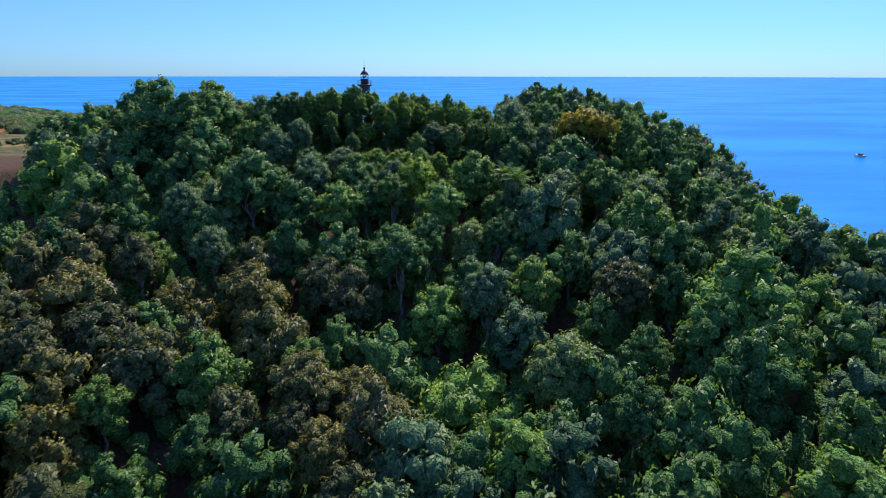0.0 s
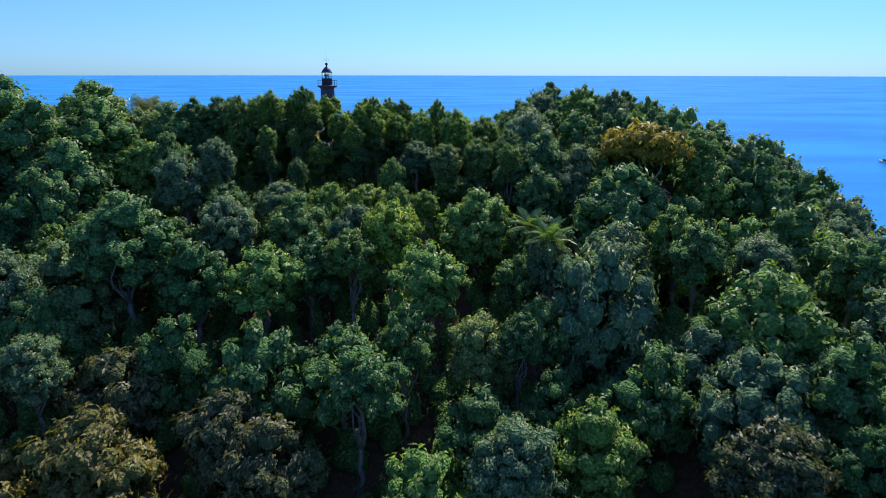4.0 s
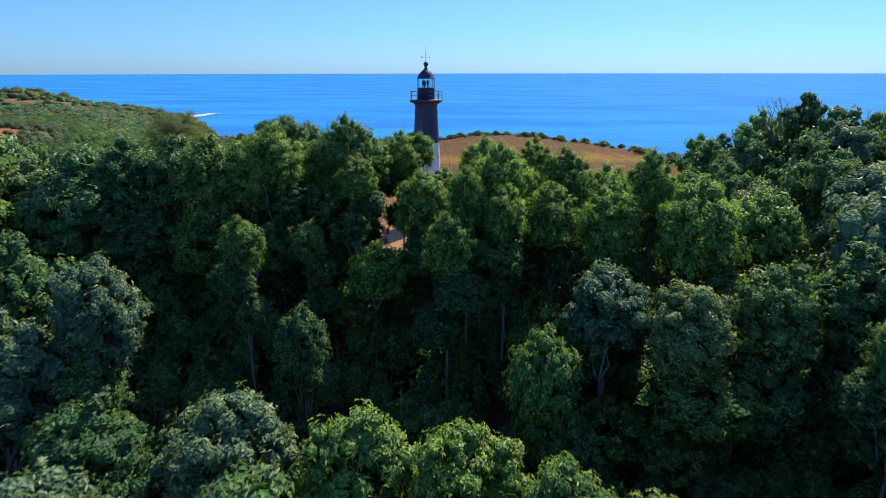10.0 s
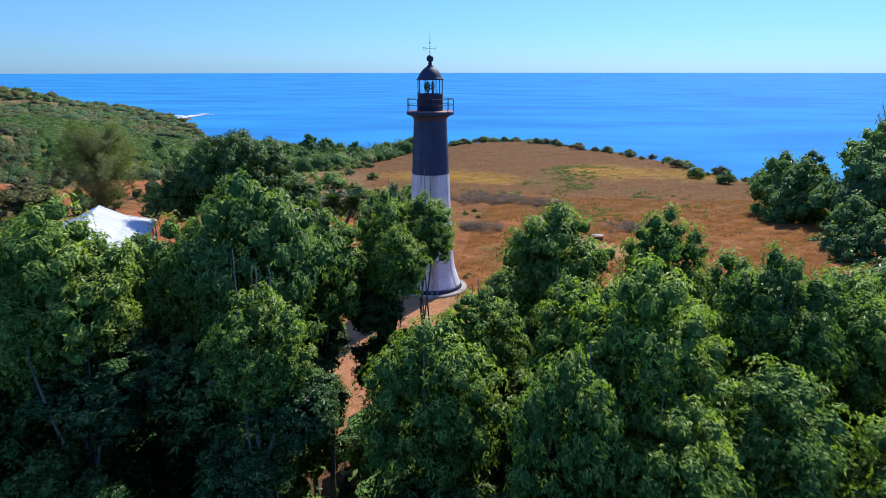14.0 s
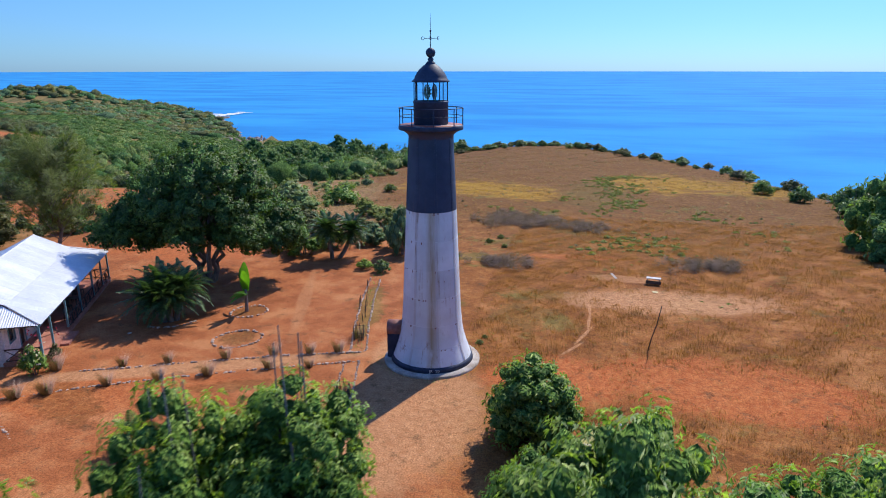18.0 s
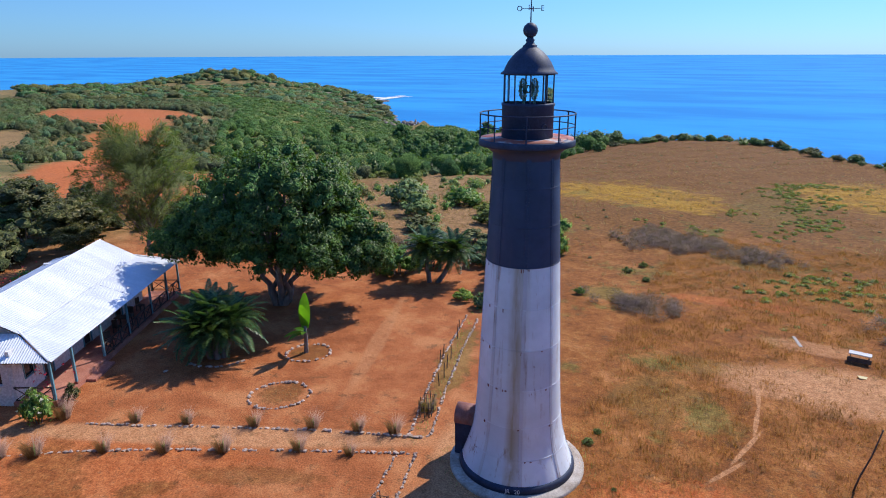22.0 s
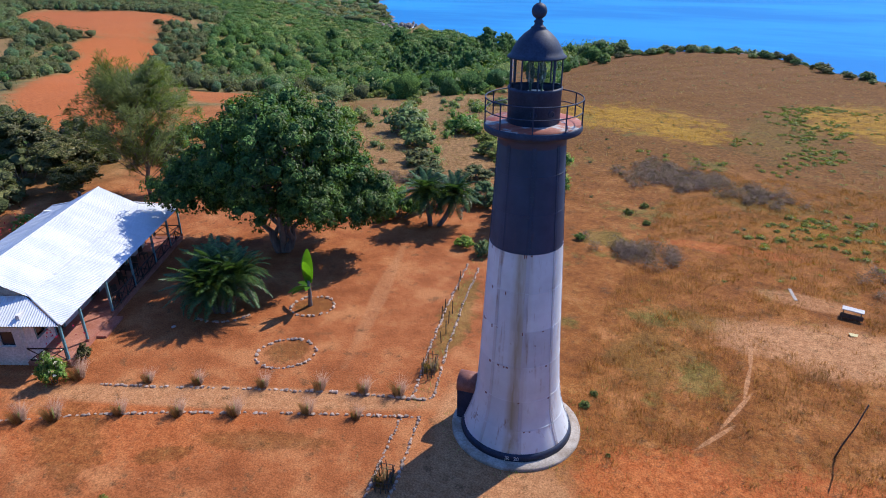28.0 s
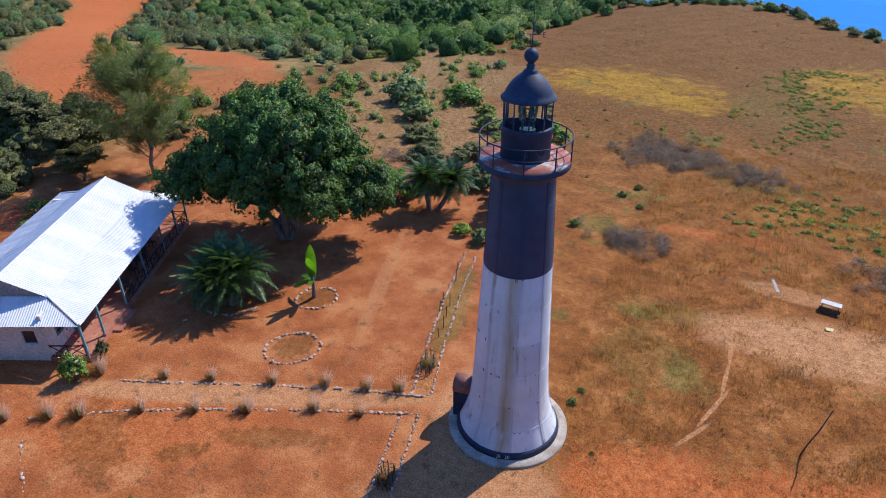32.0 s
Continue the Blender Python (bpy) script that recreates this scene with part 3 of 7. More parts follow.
def tower_paint(name, c1, c2, rust, wash=False):
    """Painted iron: vertical grime, rust blooming below the joints."""
    m = bpy.data.materials.new(name)
    m.use_nodes = True
    nt = m.node_tree
    b = nt.nodes["Principled BSDF"]
    base = ramp_node(nt, [(0.3, c1), (0.7, c2)])
    nt.links.new(noise_node(nt, 0.8, 5).outputs[0], base.inputs[0])
    streak = noise_node(nt, 3.0, 5, 0.6, (1.6, 1.6, 0.10))
    rs = ramp_node(nt, [(0.55, (0, 0, 0)), (0.72, (1, 1, 1))])
    nt.links.new(streak.outputs[0], rs.inputs[0])
    blot = ramp_node(nt, [(0.45, (0, 0, 0)), (0.62, (1, 1, 1))])
    nt.links.new(noise_node(nt, 0.9, 4).outputs[0], blot.inputs[0])
    k = mixed(nt, 1.0, rs.outputs[0], blot.outputs[0], "MULTIPLY")
    k = mixed(nt, 1.0, k, (rust, rust, rust), "MULTIPLY")
    col = mixed(nt, k, base.outputs[0], (0.30, 0.15, 0.07))
    dots = ramp_node(nt, [(0.70, (0, 0, 0)), (0.76, (1, 1, 1))])
    nt.links.new(noise_node(nt, 2.6, 3, 0.5, (1, 1, 0.7)).outputs[0], dots.inputs[0])
    col = mixed(nt, mixed(nt, 1.0, dots.outputs[0], (rust, rust, rust), "MULTIPLY"), col, (0.22, 0.075, 0.03))
    if wash:
        # one old brownish run down the side that faces the forest
        co, sp = nt.nodes.new("ShaderNodeTexCoord"), nt.nodes.new("ShaderNodeSeparateXYZ")
        nt.links.new(co.outputs["Object"], sp.inputs[0])

        def along(a, b, c):
            n1, n2 = nt.nodes.new("ShaderNodeMath"), nt.nodes.new("ShaderNodeMath")
            n1.operation, n2.operation = "MULTIPLY", "MULTIPLY_ADD"
            n1.inputs[1].default_value, n2.inputs[1].default_value = a, b
            nt.links.new(sp.outputs[0], n1.inputs[0])
            nt.links.new(sp.outputs[1], n2.inputs[0])
            nt.links.new(n1.outputs[0], n2.inputs[2])
            r = ramp_node(nt, c)
            nt.links.new(n2.outputs[0], r.inputs[0])
            return r.outputs[0]

        ux, uy = WASH
        run = along(-uy / 4, ux / 4, [(0.0, (1, 1, 1)), (0.15, (0, 0, 0))])
        run2 = along(uy / 4, -ux / 4, [(0.0, (1, 1, 1)), (0.09, (0, 0, 0))])
        face = along(ux / 4, uy / 4, [(0.1, (0, 0, 0)), (0.2, (1, 1, 1))])
        run = mixed(nt, 1.0, mixed(nt, 1.0, run, run2, "MULTIPLY"), face, "MULTIPLY")
        smear = ramp_node(nt, [(0.3, (0.15, 0.15, 0.15)), (0.58, (0.95, 0.95, 0.95))])
        nt.links.new(noise_node(nt, 1.4, 4, 0.6, (2.0, 2.0, 0.22)).outputs[0], smear.inputs[0])
        col = mixed(nt, mixed(nt, 1.0, run, smear.outputs[0], "MULTIPLY"), col, (0.42, 0.34, 0.20))
    oi = nt.nodes.new("ShaderNodeObjectInfo")
    tone = ramp_node(nt, [(0, (0.86, 0.86, 0.87)), (1, (1.06, 1.05, 1.03))])
    nt.links.new(oi.outputs["Random"], tone.inputs[0])
    col = mixed(nt, 1.0, col, tone.outputs[0], "MULTIPLY")
    nt.links.new(col, b.inputs["Base Color"])
    b.inputs["Roughness"].default_value = 0.55
    bp = nt.nodes.new("ShaderNodeBump")
    bp.inputs["Strength"].default_value, bp.inputs["Distance"].default_value = 0.2, 0.03
    nt.links.new(noise_node(nt, 3.0, 4).outputs[0], bp.inputs["Height"])
    nt.links.new(bp.outputs[0], b.inputs["Normal"])
    return m


M_WHITE = tower_paint("tower_white_paint", (0.66, 0.70, 0.735), (0.80, 0.85, 0.895), 0.85, True)
M_BLUE = tower_paint("tower_blue_black_paint", (0.015, 0.032, 0.074), (0.036, 0.064, 0.130), 0.07)
M_DECK = material("gallery_rusty_deck", [(0.38, (0.30, 0.055, 0.030)), (0.5, (0.34, 0.10, 0.06)), (0.58, (0.40, 0.37, 0.36))], 1.1, 0.7, 0.2, 20)
M_RUST = material("porch_rusty_sheet", [(0.3, (0.20, 0.06, 0.04)), (0.7, (0.34, 0.16, 0.12))], 2.0, 0.7, 0.2, 20)
M_BRASS = material("lens_brass", [(0.3, (0.05, 0.09, 0.07)), (0.7, (0.10, 0.15, 0.12))], 3.0, 0.35, 0.1, 20, 0.4)
M_GLASS = bpy.data.materials.new("lantern_glass")
M_GLASS.use_nodes = True
gb = M_GLASS.node_tree.nodes["Principled BSDF"]
gb.inputs["Transmission Weight"].default_value, gb.inputs["Roughness"].default_value, gb.inputs["IOR"].default_value = 1.0, 0.02, 1.1
gb.inputs["Base Color"].default_value = (0.93, 0.97, 0.97, 1)

TOWER = (-22.3, 182.2)
tower = thing("lighthouse", pose(*TOWER, 0), "tall tapering iron lighthouse, white below and blue-black above, rust stained", "lighthouse")
part("plinth", lathe([(3.2, -0.4), (3.2, 0.10), (3.14, 0.16), (2.4, 0.18)], 64), M_CONC, tower, "round concrete footing ring")
SIDES = 8
FIRST = radians(-66)


def radius_at(z):
    return float(np.interp(z, [0.1, 0.5, 0.9, 1.4, 2.0, 2.8, 4.2, 10, 15], [2.70, 2.58, 2.44, 2.26, 2.09, 1.97, 1.87, 1.60, 1.36]))


def plate(z0, z1, k, mat, seam=0.008):
    """One bolted shell plate, slightly bowed, with a raised flange below and at one side."""
    a0, a1 = 2 * math.pi * k / SIDES + FIRST, 2 * math.pi * (k + 1) / SIDES + FIRST
    rows = [z0 + seam + (z1 - z0 - 2 * seam) * j / 5 for j in range(6)] if z0 < 3 else [z0 + seam, (z0 + z1) / 2, z1 - seam]
    bm = bmesh.new()
    g = 0.0035
    steps = 8
    grid = []
    for z in rows:
        line = []
        for q in range(steps + 1):
            u = q / steps
            a, w = a0 + g + (a1 - a0 - 2 * g) * u, 0.004 * math.sin(math.pi * u) - 0.004
            line.append(bm.verts.new(((radius_at(z) + w) * math.cos(a), (radius_at(z) + w) * math.sin(a), z)))
        grid.append(line)
    for p, q in zip(grid, grid[1:]):
        for j in range(steps):
            bm.faces.new((p[j], p[j + 1], q[j + 1], q[j])).smooth = True
    ob = part("plate", bm, mat, tower)
    return ob


part("inner_shell", lathe([(radius_at(z) - 0.025, z) for z in np.linspace(0.18, 10.32, 30)], 56), M_WHITE, tower)
part("inner_shell", lathe([(radius_at(z) - 0.025, z) for z in np.linspace(10.32, 15.0, 12)], 56), M_BLUE, tower)
LEVELS = [0.48, 1.55, 3.0, 4.8, 6.65, 8.5, 10.32, 12.0, 13.6, 15.0]
for z0, z1 in zip(LEVELS, LEVELS[1:]):
    for k in range(SIDES):
        plate(z0, z1, k, M_WHITE if z1 <= 10.4 else M_BLUE)
for z in LEVELS[1:]:
    part("flange", lathe([(radius_at(z) - 0.02, z - 0.02), (radius_at(z) + 0.012, z - 0.018), (radius_at(z) + 0.012, z + 0.018), (radius_at(z) - 0.02, z + 0.02)], 56, False), M_WHITE if z < 10.2 else M_BLUE, tower)
def seam(z0, z1, k, mat):
    """A cover strip over an upright joint, with two rows of bolt heads."""
    a = 2 * math.pi * k / SIDES + FIRST
    c, d = Vector((math.cos(a), math.sin(a), 0)), Vector((-math.sin(a), math.cos(a), 0))
    bm = bmesh.new()
    zs = np.linspace(z0 + 0.03, z1 - 0.03, 6)
    rows = [[bm.verts.new(c * (radius_at(z) + o) + d * w + Vector((0, 0, z))) for w, o in ((-0.085, 0.0), (-0.075, 0.014), (0.075, 0.014), (0.085, 0.0))] for z in zs]
    for p, q in zip(rows, rows[1:]):
        for j in range(3):
            bm.faces.new((p[j], p[j + 1], q[j + 1], q[j]))
    n = int((z1 - z0) / 0.14)
    for i in range(n):
        z = z0 + (i + 0.5) * (z1 - z0) / n
        for w in (-0.05, 0.05):
            m = c * (radius_at(z) + 0.02) + d * w
            box(bm, m.x, m.y, z, 0.024, 0.034, 0.034, math.degrees(a))
    return part("seam", bm, mat, tower)


M_SEAM = tower_paint("tower_gray_white_paint", (0.56, 0.56, 0.58), (0.72, 0.73, 0.75), 1.0)
for z0, z1 in zip(LEVELS, LEVELS[1:]):
    for k in range(SIDES):
        seam(z0, z1, k, M_SEAM if z1 <= 10.4 else M_BLUE)
part("base_band", lathe([(2.6, 0.17), (2.74, 0.175), (2.66, 0.47), (2.5, 0.485)], 56, False), M_IRON, tower, "black painted band with chalked initials")
part("cornice", lathe([(1.33, 14.62), (1.38, 14.7), (1.40, 14.9), (1.62, 15.10), (1.92, 15.22)], 56, False), M_BLUE, tower)
deck = part("gallery_rim", lathe([(1.85, 15.2), (1.96, 15.22), (1.98, 15.26), (1.98, 15.44), (1.95, 15.49), (1.2, 15.49)], 56), M_IRON, tower)
part("deck_plating", lathe([(1.945, 15.485), (1.945, 15.505), (1.0, 15.53)], 56), M_DECK, deck, "gallery floor, red rust and bare gray paint")
rail = part("gallery_rail", hoop(1.94, 16.5, 0.028), M_IRON, tower)
part("mid_rail", hoop(1.94, 16.02, 0.022), M_IRON, rail)
for k in range(9):
    a = 2 * math.pi * k / 9 + 0.15
    part("rail_post", rodded((1.94 * math.cos(a), 1.94 * math.sin(a), 15.48), (1.94 * math.cos(a), 1.94 * math.sin(a), 16.52), 0.03), M_IRON, rail)
drum = part("lantern_drum", lathe([(1.0, 15.5), (1.05, 15.52), (1.05, 16.78), (1.08, 16.82), (1.08, 16.90), (1.0, 16.92)], 48, False), M_IRON, tower)
part("handle", hoop(0.12, 0, 0.02, 12, 5), M_IRON, drum).matrix_local = pose(0.35, -1.06, 16.0, 90, 0, 0)
part("handle", hoop(0.12, 0, 0.02, 12, 5), M_IRON, drum).matrix_local = pose(0.9, -0.55, 16.0, 90, 0, 60)
part("lantern_floor", lathe([(1.0, 16.2), (0.0001, 16.2)], 32, False), M_IRON, drum)
for k in range(10):
    a = 2 * math.pi * k / 10 + 0.1
    part("mullion", rodded((1.02 * math.cos(a), 1.02 * math.sin(a), 16.9), (1.02 * math.cos(a), 1.02 * math.sin(a), 18.06), 0.03, n=6), M_IRON, drum)
    b = a + 2 * math.pi / 10
    bm = bmesh.new()
    vs = [bm.verts.new((1.0 * math.cos(q), 1.0 * math.sin(q), z)) for q, z in ((a + 0.03, 16.92), (b - 0.03, 16.92), (b - 0.03, 18.04), (a + 0.03, 18.04))]
    bm.faces.new(vs)
    part("pane", bm, M_GLASS, drum).visible_shadow = False
dome = part("dome", lathe([(0.95, 18.0), (1.0, 18.05), (1.14, 18.03), (1.14, 18.08), (1.02, 18.17), (0.95, 18.33), (0.85, 18.52), (0.70, 18.72), (0.52, 18.90), (0.36, 19.02), (0.28, 19.07), (0.29, 19.12), (0.20, 19.17), (0.15, 19.26), (0.19, 19.33), (0.13, 19.39), (0.12, 19.46)], 48), M_IRON, tower, "blue-black sheet metal dome")
bm = bmesh.new()
bmesh.ops.create_uvsphere(bm, u_segments=24, v_segments=14, radius=0.29, matrix=Matrix.Translation((0, 0, 19.70)))
for f in bm.faces:
    f.smooth = True
part("vent_ball", bm, M_IRON, dome)
spire = part("spire", rod(rodded((0, 0, 19.95), (0, 0, 20.9), 0.028, 0.02), (0, 0, 20.9), (0, 0, 21.9), 0.018, 0.006), M_IRON, tower)
bm = bmesh.new()
bmesh.ops.create_uvsphere(bm, u_segments=10, v_segments=8, radius=0.06, matrix=Matrix.Translation((0, 0, 20.92)))
part("spire_knob", bm, M_IRON, spire)
vane = part("compass_arms", rod(rodded((-0.36, -0.06, 20.5), (0.36, 0.06, 20.5), 0.012), (0.06, -0.36, 20.5), (-0.06, 0.36, 20.5), 0.012), M_IRON, spire)
for txt, x, y in (("O", -0.45, -0.075), ("E", 0.44, 0.075), ("N", -0.075, 0.45), ("S", 0.075, -0.45)):
    part("letter", lettering(txt, 0.28), M_IRON, vane).matrix_local = pose(x, y, 20.5, 90, 0, 10 if txt in "OE" else 100)
# the optic: two stepped lens panels with toothed rims, and a ring between them
def lens_panel(radius):
    bm = bmesh.new()
    for r in np.linspace(0.3, 1.0, 5) * radius:
        hoop_ = hoop(r, 0.03 * (1 - r / radius), 0.02, 28, 5)
        me = bpy.data.meshes.new("ring")
        hoop_.to_mesh(me)
        hoop_.free()
        bm.from_mesh(me)
        bpy.data.meshes.remove(me)
    for k in range(14):
        a = 2 * math.pi * k / 14
        box(bm, radius * 1.06 * math.cos(a), radius * 1.06 * math.sin(a), 0, 0.07, 0.07, 0.05, math.degrees(a))
    for k in range(4):
        a = math.pi * k / 4
        rod(bm, (-radius * math.cos(a), -radius * math.sin(a), 0), (radius * math.cos(a), radius * math.sin(a), 0), 0.014, n=5)
    return bm


for side, face in ((-0.2, -139.0), (0.2, -1.0)):
    part("lens_panel", lens_panel(0.38), M_BRASS, drum, "stepped lens panel with a toothed green brass frame").matrix_local = pose(side * 0.945, side * 0.326, 17.45, 0, 0, face) @ pose(0, 0, 0, 0, 90, 0)
part("lens_ring", hoop(0.14, 0, 0.025, 20, 6), M_BRASS, drum).matrix_local = pose(0.0, 0.0, 17.45, 90, 0, 19)
part("lamp_stand", rod(rod(rodded((-0.14, -0.1, 16.2), (-0.14, -0.1, 17.2), 0.05), (0.2, 0.1, 16.2), (0.2, 0.1, 17.2), 0.05), (0.03, 0, 16.2), (0.03, 0, 16.75), 0.3, 0.3, 14), M_BRASS, drum)
# entrance porch on the west side
porch = part("entrance_porch", boxed(-2.45, -0.35, 1.18, 0.95, 1.0, 2.0, 8, 0.03), M_IRON, tower, "dark iron entrance porch")
hood = lathe([(0.56, -0.52), (0.56, 0.52)], 20)
bmesh.ops.transform(hood, matrix=pose(-2.42, -0.35, 2.1, 90, 0, 98), verts=hood.verts)
part("hood", hood, M_RUST, porch, "arched rusty red sheet hood")
M_CHALK = plain("chalk_white", (0.75, 0.75, 0.72), 0.9)
for txt, a in (("JR", -78.0), ("20", -69.0)):
    c = radians(a)
    part("initials", lettering(txt, 0.26, 0.004), M_CHALK, tower).matrix_local = pose(2.715 * math.cos(c), 2.715 * math.sin(c), 0.31, 76, 0, a + 90)
M_FLAKE = material("flaking_rust", [(0.3, (0.10, 0.02, 0.015)), (0.7, (0.25, 0.05, 0.03))], 6.0, 0.9, 0.3, 30)
rng = random.Random(5)
for k in range(34):
    z = rng.choice(LEVELS[1:7]) - 0.03
    c = radians(rng.uniform(-160, -20))
    w, h = rng.uniform(0.03, 0.09), rng.uniform(0.04, 0.16)
    r = radius_at(z) + 0.008
    part("rust_bracket", boxed(r * math.cos(c), r * math.sin(c), z - h / 2, w, 0.012, h, math.degrees(c) + 90), M_FLAKE, tower)


# ---- trees ----
def ico(level):
    bm = bmesh.new()
    bmesh.ops.create_icosphere(bm, subdivisions=level, radius=1)
    v = np.array([p.co[:] for p in bm.verts])
    f = [[q.index for q in p.verts] for p in bm.faces]
    bm.free()
    return v, np.array(f)


ICO1, ICO2 = ico(1), ico(2)


def unit(v):
    return v / np.maximum(np.linalg.norm(v, axis=-1, keepdims=True), 1e-9)


def leaf_cards(rs, at, out, length, width, droop, per):
    """Whorls of pointed, folded leaves at the given places, facing out."""
    n = len(at)
    at, out = np.repeat(at, per, 0), np.repeat(out, per, 0)
    side = unit(np.cross(out, rs.normal(size=(n * per, 3))))
    tip = unit(side * 1.0 + out * rs.uniform(0.1, 0.7, (n * per, 1)) + np.array([0, 0, -droop]))
    wide = unit(np.cross(tip, out + 0.35 * rs.normal(size=(n * per, 3))))
    wide = wide * np.where(np.sum(np.cross(wide, tip) * out, axis=1, keepdims=True) < 0, -1.0, 1.0)
    L = length * rs.uniform(0.7, 1.25, (n * per, 1))
    W = width * rs.uniform(0.8, 1.2, (n * per, 1))
    mid = at + tip * L * 0.5 + out * L * 0.07
    v = np.stack([at, mid + wide * W * 0.5, at + tip * L - np.array([0, 0, 0.12]) * L, mid - wide * W * 0.5], 1).reshape(-1, 3)
    base = np.arange(n * per)[:, None] * 4
    f = base + np.array([[0, 1, 2, 3]])
    return v, f


def joined(parts):
    vs, fs, k = [], [], 0
    for v, f in parts:
        vs.append(v)
        fs += (np.asarray(f) + k).tolist()
        k += len(v)
    return np.concatenate(vs), fs


SHAPE = {}


def crown(name, seed, rx, rz, lobes, clumps, whorls, per, leaf, width, droop, size=(0.17, 0.26), low=-0.35, core=0.8, lobe=(0.36, 0.52)):
    """A crown of rounded lobes, each of several leafy clumps, centred on z 0; returns mesh and clump places.
    The leaves of a clump shade together, as dense foliage does."""
    rs = np.random.RandomState(seed)
    R = np.array([rx, rx, rz])
    heads, tries = [(np.array([0, 0, 0.50 * rz]), rx * lobe[1])], 0
    while len(heads) < lobes and tries < 3000:
        tries += 1
        d = unit(rs.normal(size=3) * np.array([1, 1, 0.8]))
        if d[2] < low:
            continue
        c = d * R * rs.uniform(0.50, 0.60)
        r = rx * rs.uniform(*lobe)
        if all(np.linalg.norm(c - q[0]) > 0.62 * (r + q[1]) for q in heads):
            heads.append((c, r))
    pts, lead = [], []
    for c, r in heads:
        got, tries = [], 0
        while len(got) < clumps and tries < 400:
            tries += 1
            d = unit(rs.normal(size=3) + 0.75 * unit(c + np.array([0, 0, 0.3])) + np.array([0, 0, 0.35]))
            p = c + d * r * rs.uniform(0.62, 0.85) * np.array([1, 1, 0.9])
            q = rx * rs.uniform(*size)
            if all(np.linalg.norm(p - g[0]) > 0.6 * (q + g[1]) for g in got):
                got.append((p, q))
                lead.append(unit(p - c * 0.75))
        pts += got
    iv, jf = ICO1
    blocks, norms = [], []
    for p, r in list(pts) + [(c, r * 0.8) for c, r in heads]:
        bump = 1 + 0.22 * np.sin(iv @ rs.normal(size=3) * 3.5 + rs.rand() * 6)[:, None]
        blocks.append((p + iv * bump * r * core * np.array([1, 1, 0.85]), jf))
        norms.append(unit(iv + np.array([0, 0, 0.6])))
    v1, f1 = joined(blocks)
    at, out, soft = [], [], []
    for (p, r), l in zip(pts, lead):
        d = unit(rs.normal(size=(whorls, 3)) + np.array([0, 0, 0.35]) + 0.7 * l)
        at.append(p + d * r * rs.uniform(0.68, 1.12, (whorls, 1)) * np.array([1, 1, 0.9]))
        out.append(d)
        soft.append(unit(d * 0.8 + l * 0.55 + np.array([0, 0, 0.42])))
    at, out, soft = np.concatenate(at), np.concatenate(out), np.concatenate(soft)
    v2, f2 = leaf_cards(rs, at, out, leaf, width, droop, per)
    n2 = np.repeat(soft, per * 4, 0) + 0.28 * rs.normal(size=(len(f2), 1, 3)).repeat(4, 1).reshape(-1, 3)
    v, f = joined([(v1, f1), (v2, f2)])
    nrm = unit(np.concatenate(norms + [n2]))
    SHAPE[name, seed] = (v, len(f1), f, nrm)
    me = mesh_of(name, v, f)
    me.polygons.foreach_set("use_smooth", [True] * len(f))
    me.polygons.foreach_set("material_index", [int(k < len(f1)) for k in range(len(f))])
    me.normals_split_custom_set_from_vertices(nrm.tolist())
    return me, pts


def tube(bm, path, r0, r1, n=7):
    """A tapered limb along a bent line."""
    path = [Vector(p) for p in path]
    rings = []
    for k, p in enumerate(path):
        d = (path[min(k + 1, len(path) - 1)] - path[max(k - 1, 0)]).normalized()
        x = d.orthogonal().normalized()
        y = d.cross(x)
        r = r0 + (r1 - r0) * k / (len(path) - 1)
        rings.append([bm.verts.new(p + (x * math.cos(2 * math.pi * j / n) + y * math.sin(2 * math.pi * j / n)) * r) for j in range(n)])
    for a, b in zip(rings, rings[1:]):
        for j in range(n):
            bm.faces.new((a[j], a[(j + 1) % n], b[(j + 1) % n], b[j])).smooth = True
    bm.faces.new(rings[0][::-1])
    bm.faces.new(rings[-1])
    return bm


def bent(rng, a, b, n=5, wob=0.12):
    a, b = Vector(a), Vector(b)
    L = (b - a).length
    return [a.lerp(b, k / n) + Vector((rng.uniform(-1, 1), rng.uniform(-1, 1), rng.uniform(-0.5, 0.5))) * (wob * L * math.sin(math.pi * k / n)) for k in range(n + 1)]


def trunk_mesh(name, seed, pts, base, r0, limbs=6, fork=0.45):
    """A trunk from base (below the crown's centre) that forks into limbs towards clumps."""
    rng = random.Random(seed)
    bm = bmesh.new()
    head = Vector((rng.uniform(-0.3, 0.3), rng.uniform(-0.3, 0.3), base + fork * -base))
    tube(bm, bent(rng, (0, 0, base - 0.6), head, 6, 0.06), r0 * 1.25, r0 * 0.8, 9)
    for p, r in rng.sample(pts, min(limbs, len(pts))):
        tube(bm, bent(rng, head, Vector(p) * 0.7, 5, 0.14), r0 * 0.55, r0 * 0.12, 6)
    me = bpy.data.meshes.new(name)
    bm.to_mesh(me)
    bm.free()
    me.materials.append(M_BARK)
    return me


# crown shapes are made once for a radius of 4 m and shared; trees scale them
VARIANT = {}


def variants(kind, leaf_kind, count, **k):
    rows = []
    for j in range(count):
        seed = 40 + 7 * len(VARIANT) + j
        me, pts = crown("crown", seed, **k)
        me.materials.append(LEAF[leaf_kind])
        me.materials.append(CORE[{"ridge": "fresh", "lime": "fresh"}.get(leaf_kind, leaf_kind)])
        rows.append((me, pts, trunk_mesh("trunk", j, pts, -9.0, 0.24), seed))
    VARIANT[kind] = rows


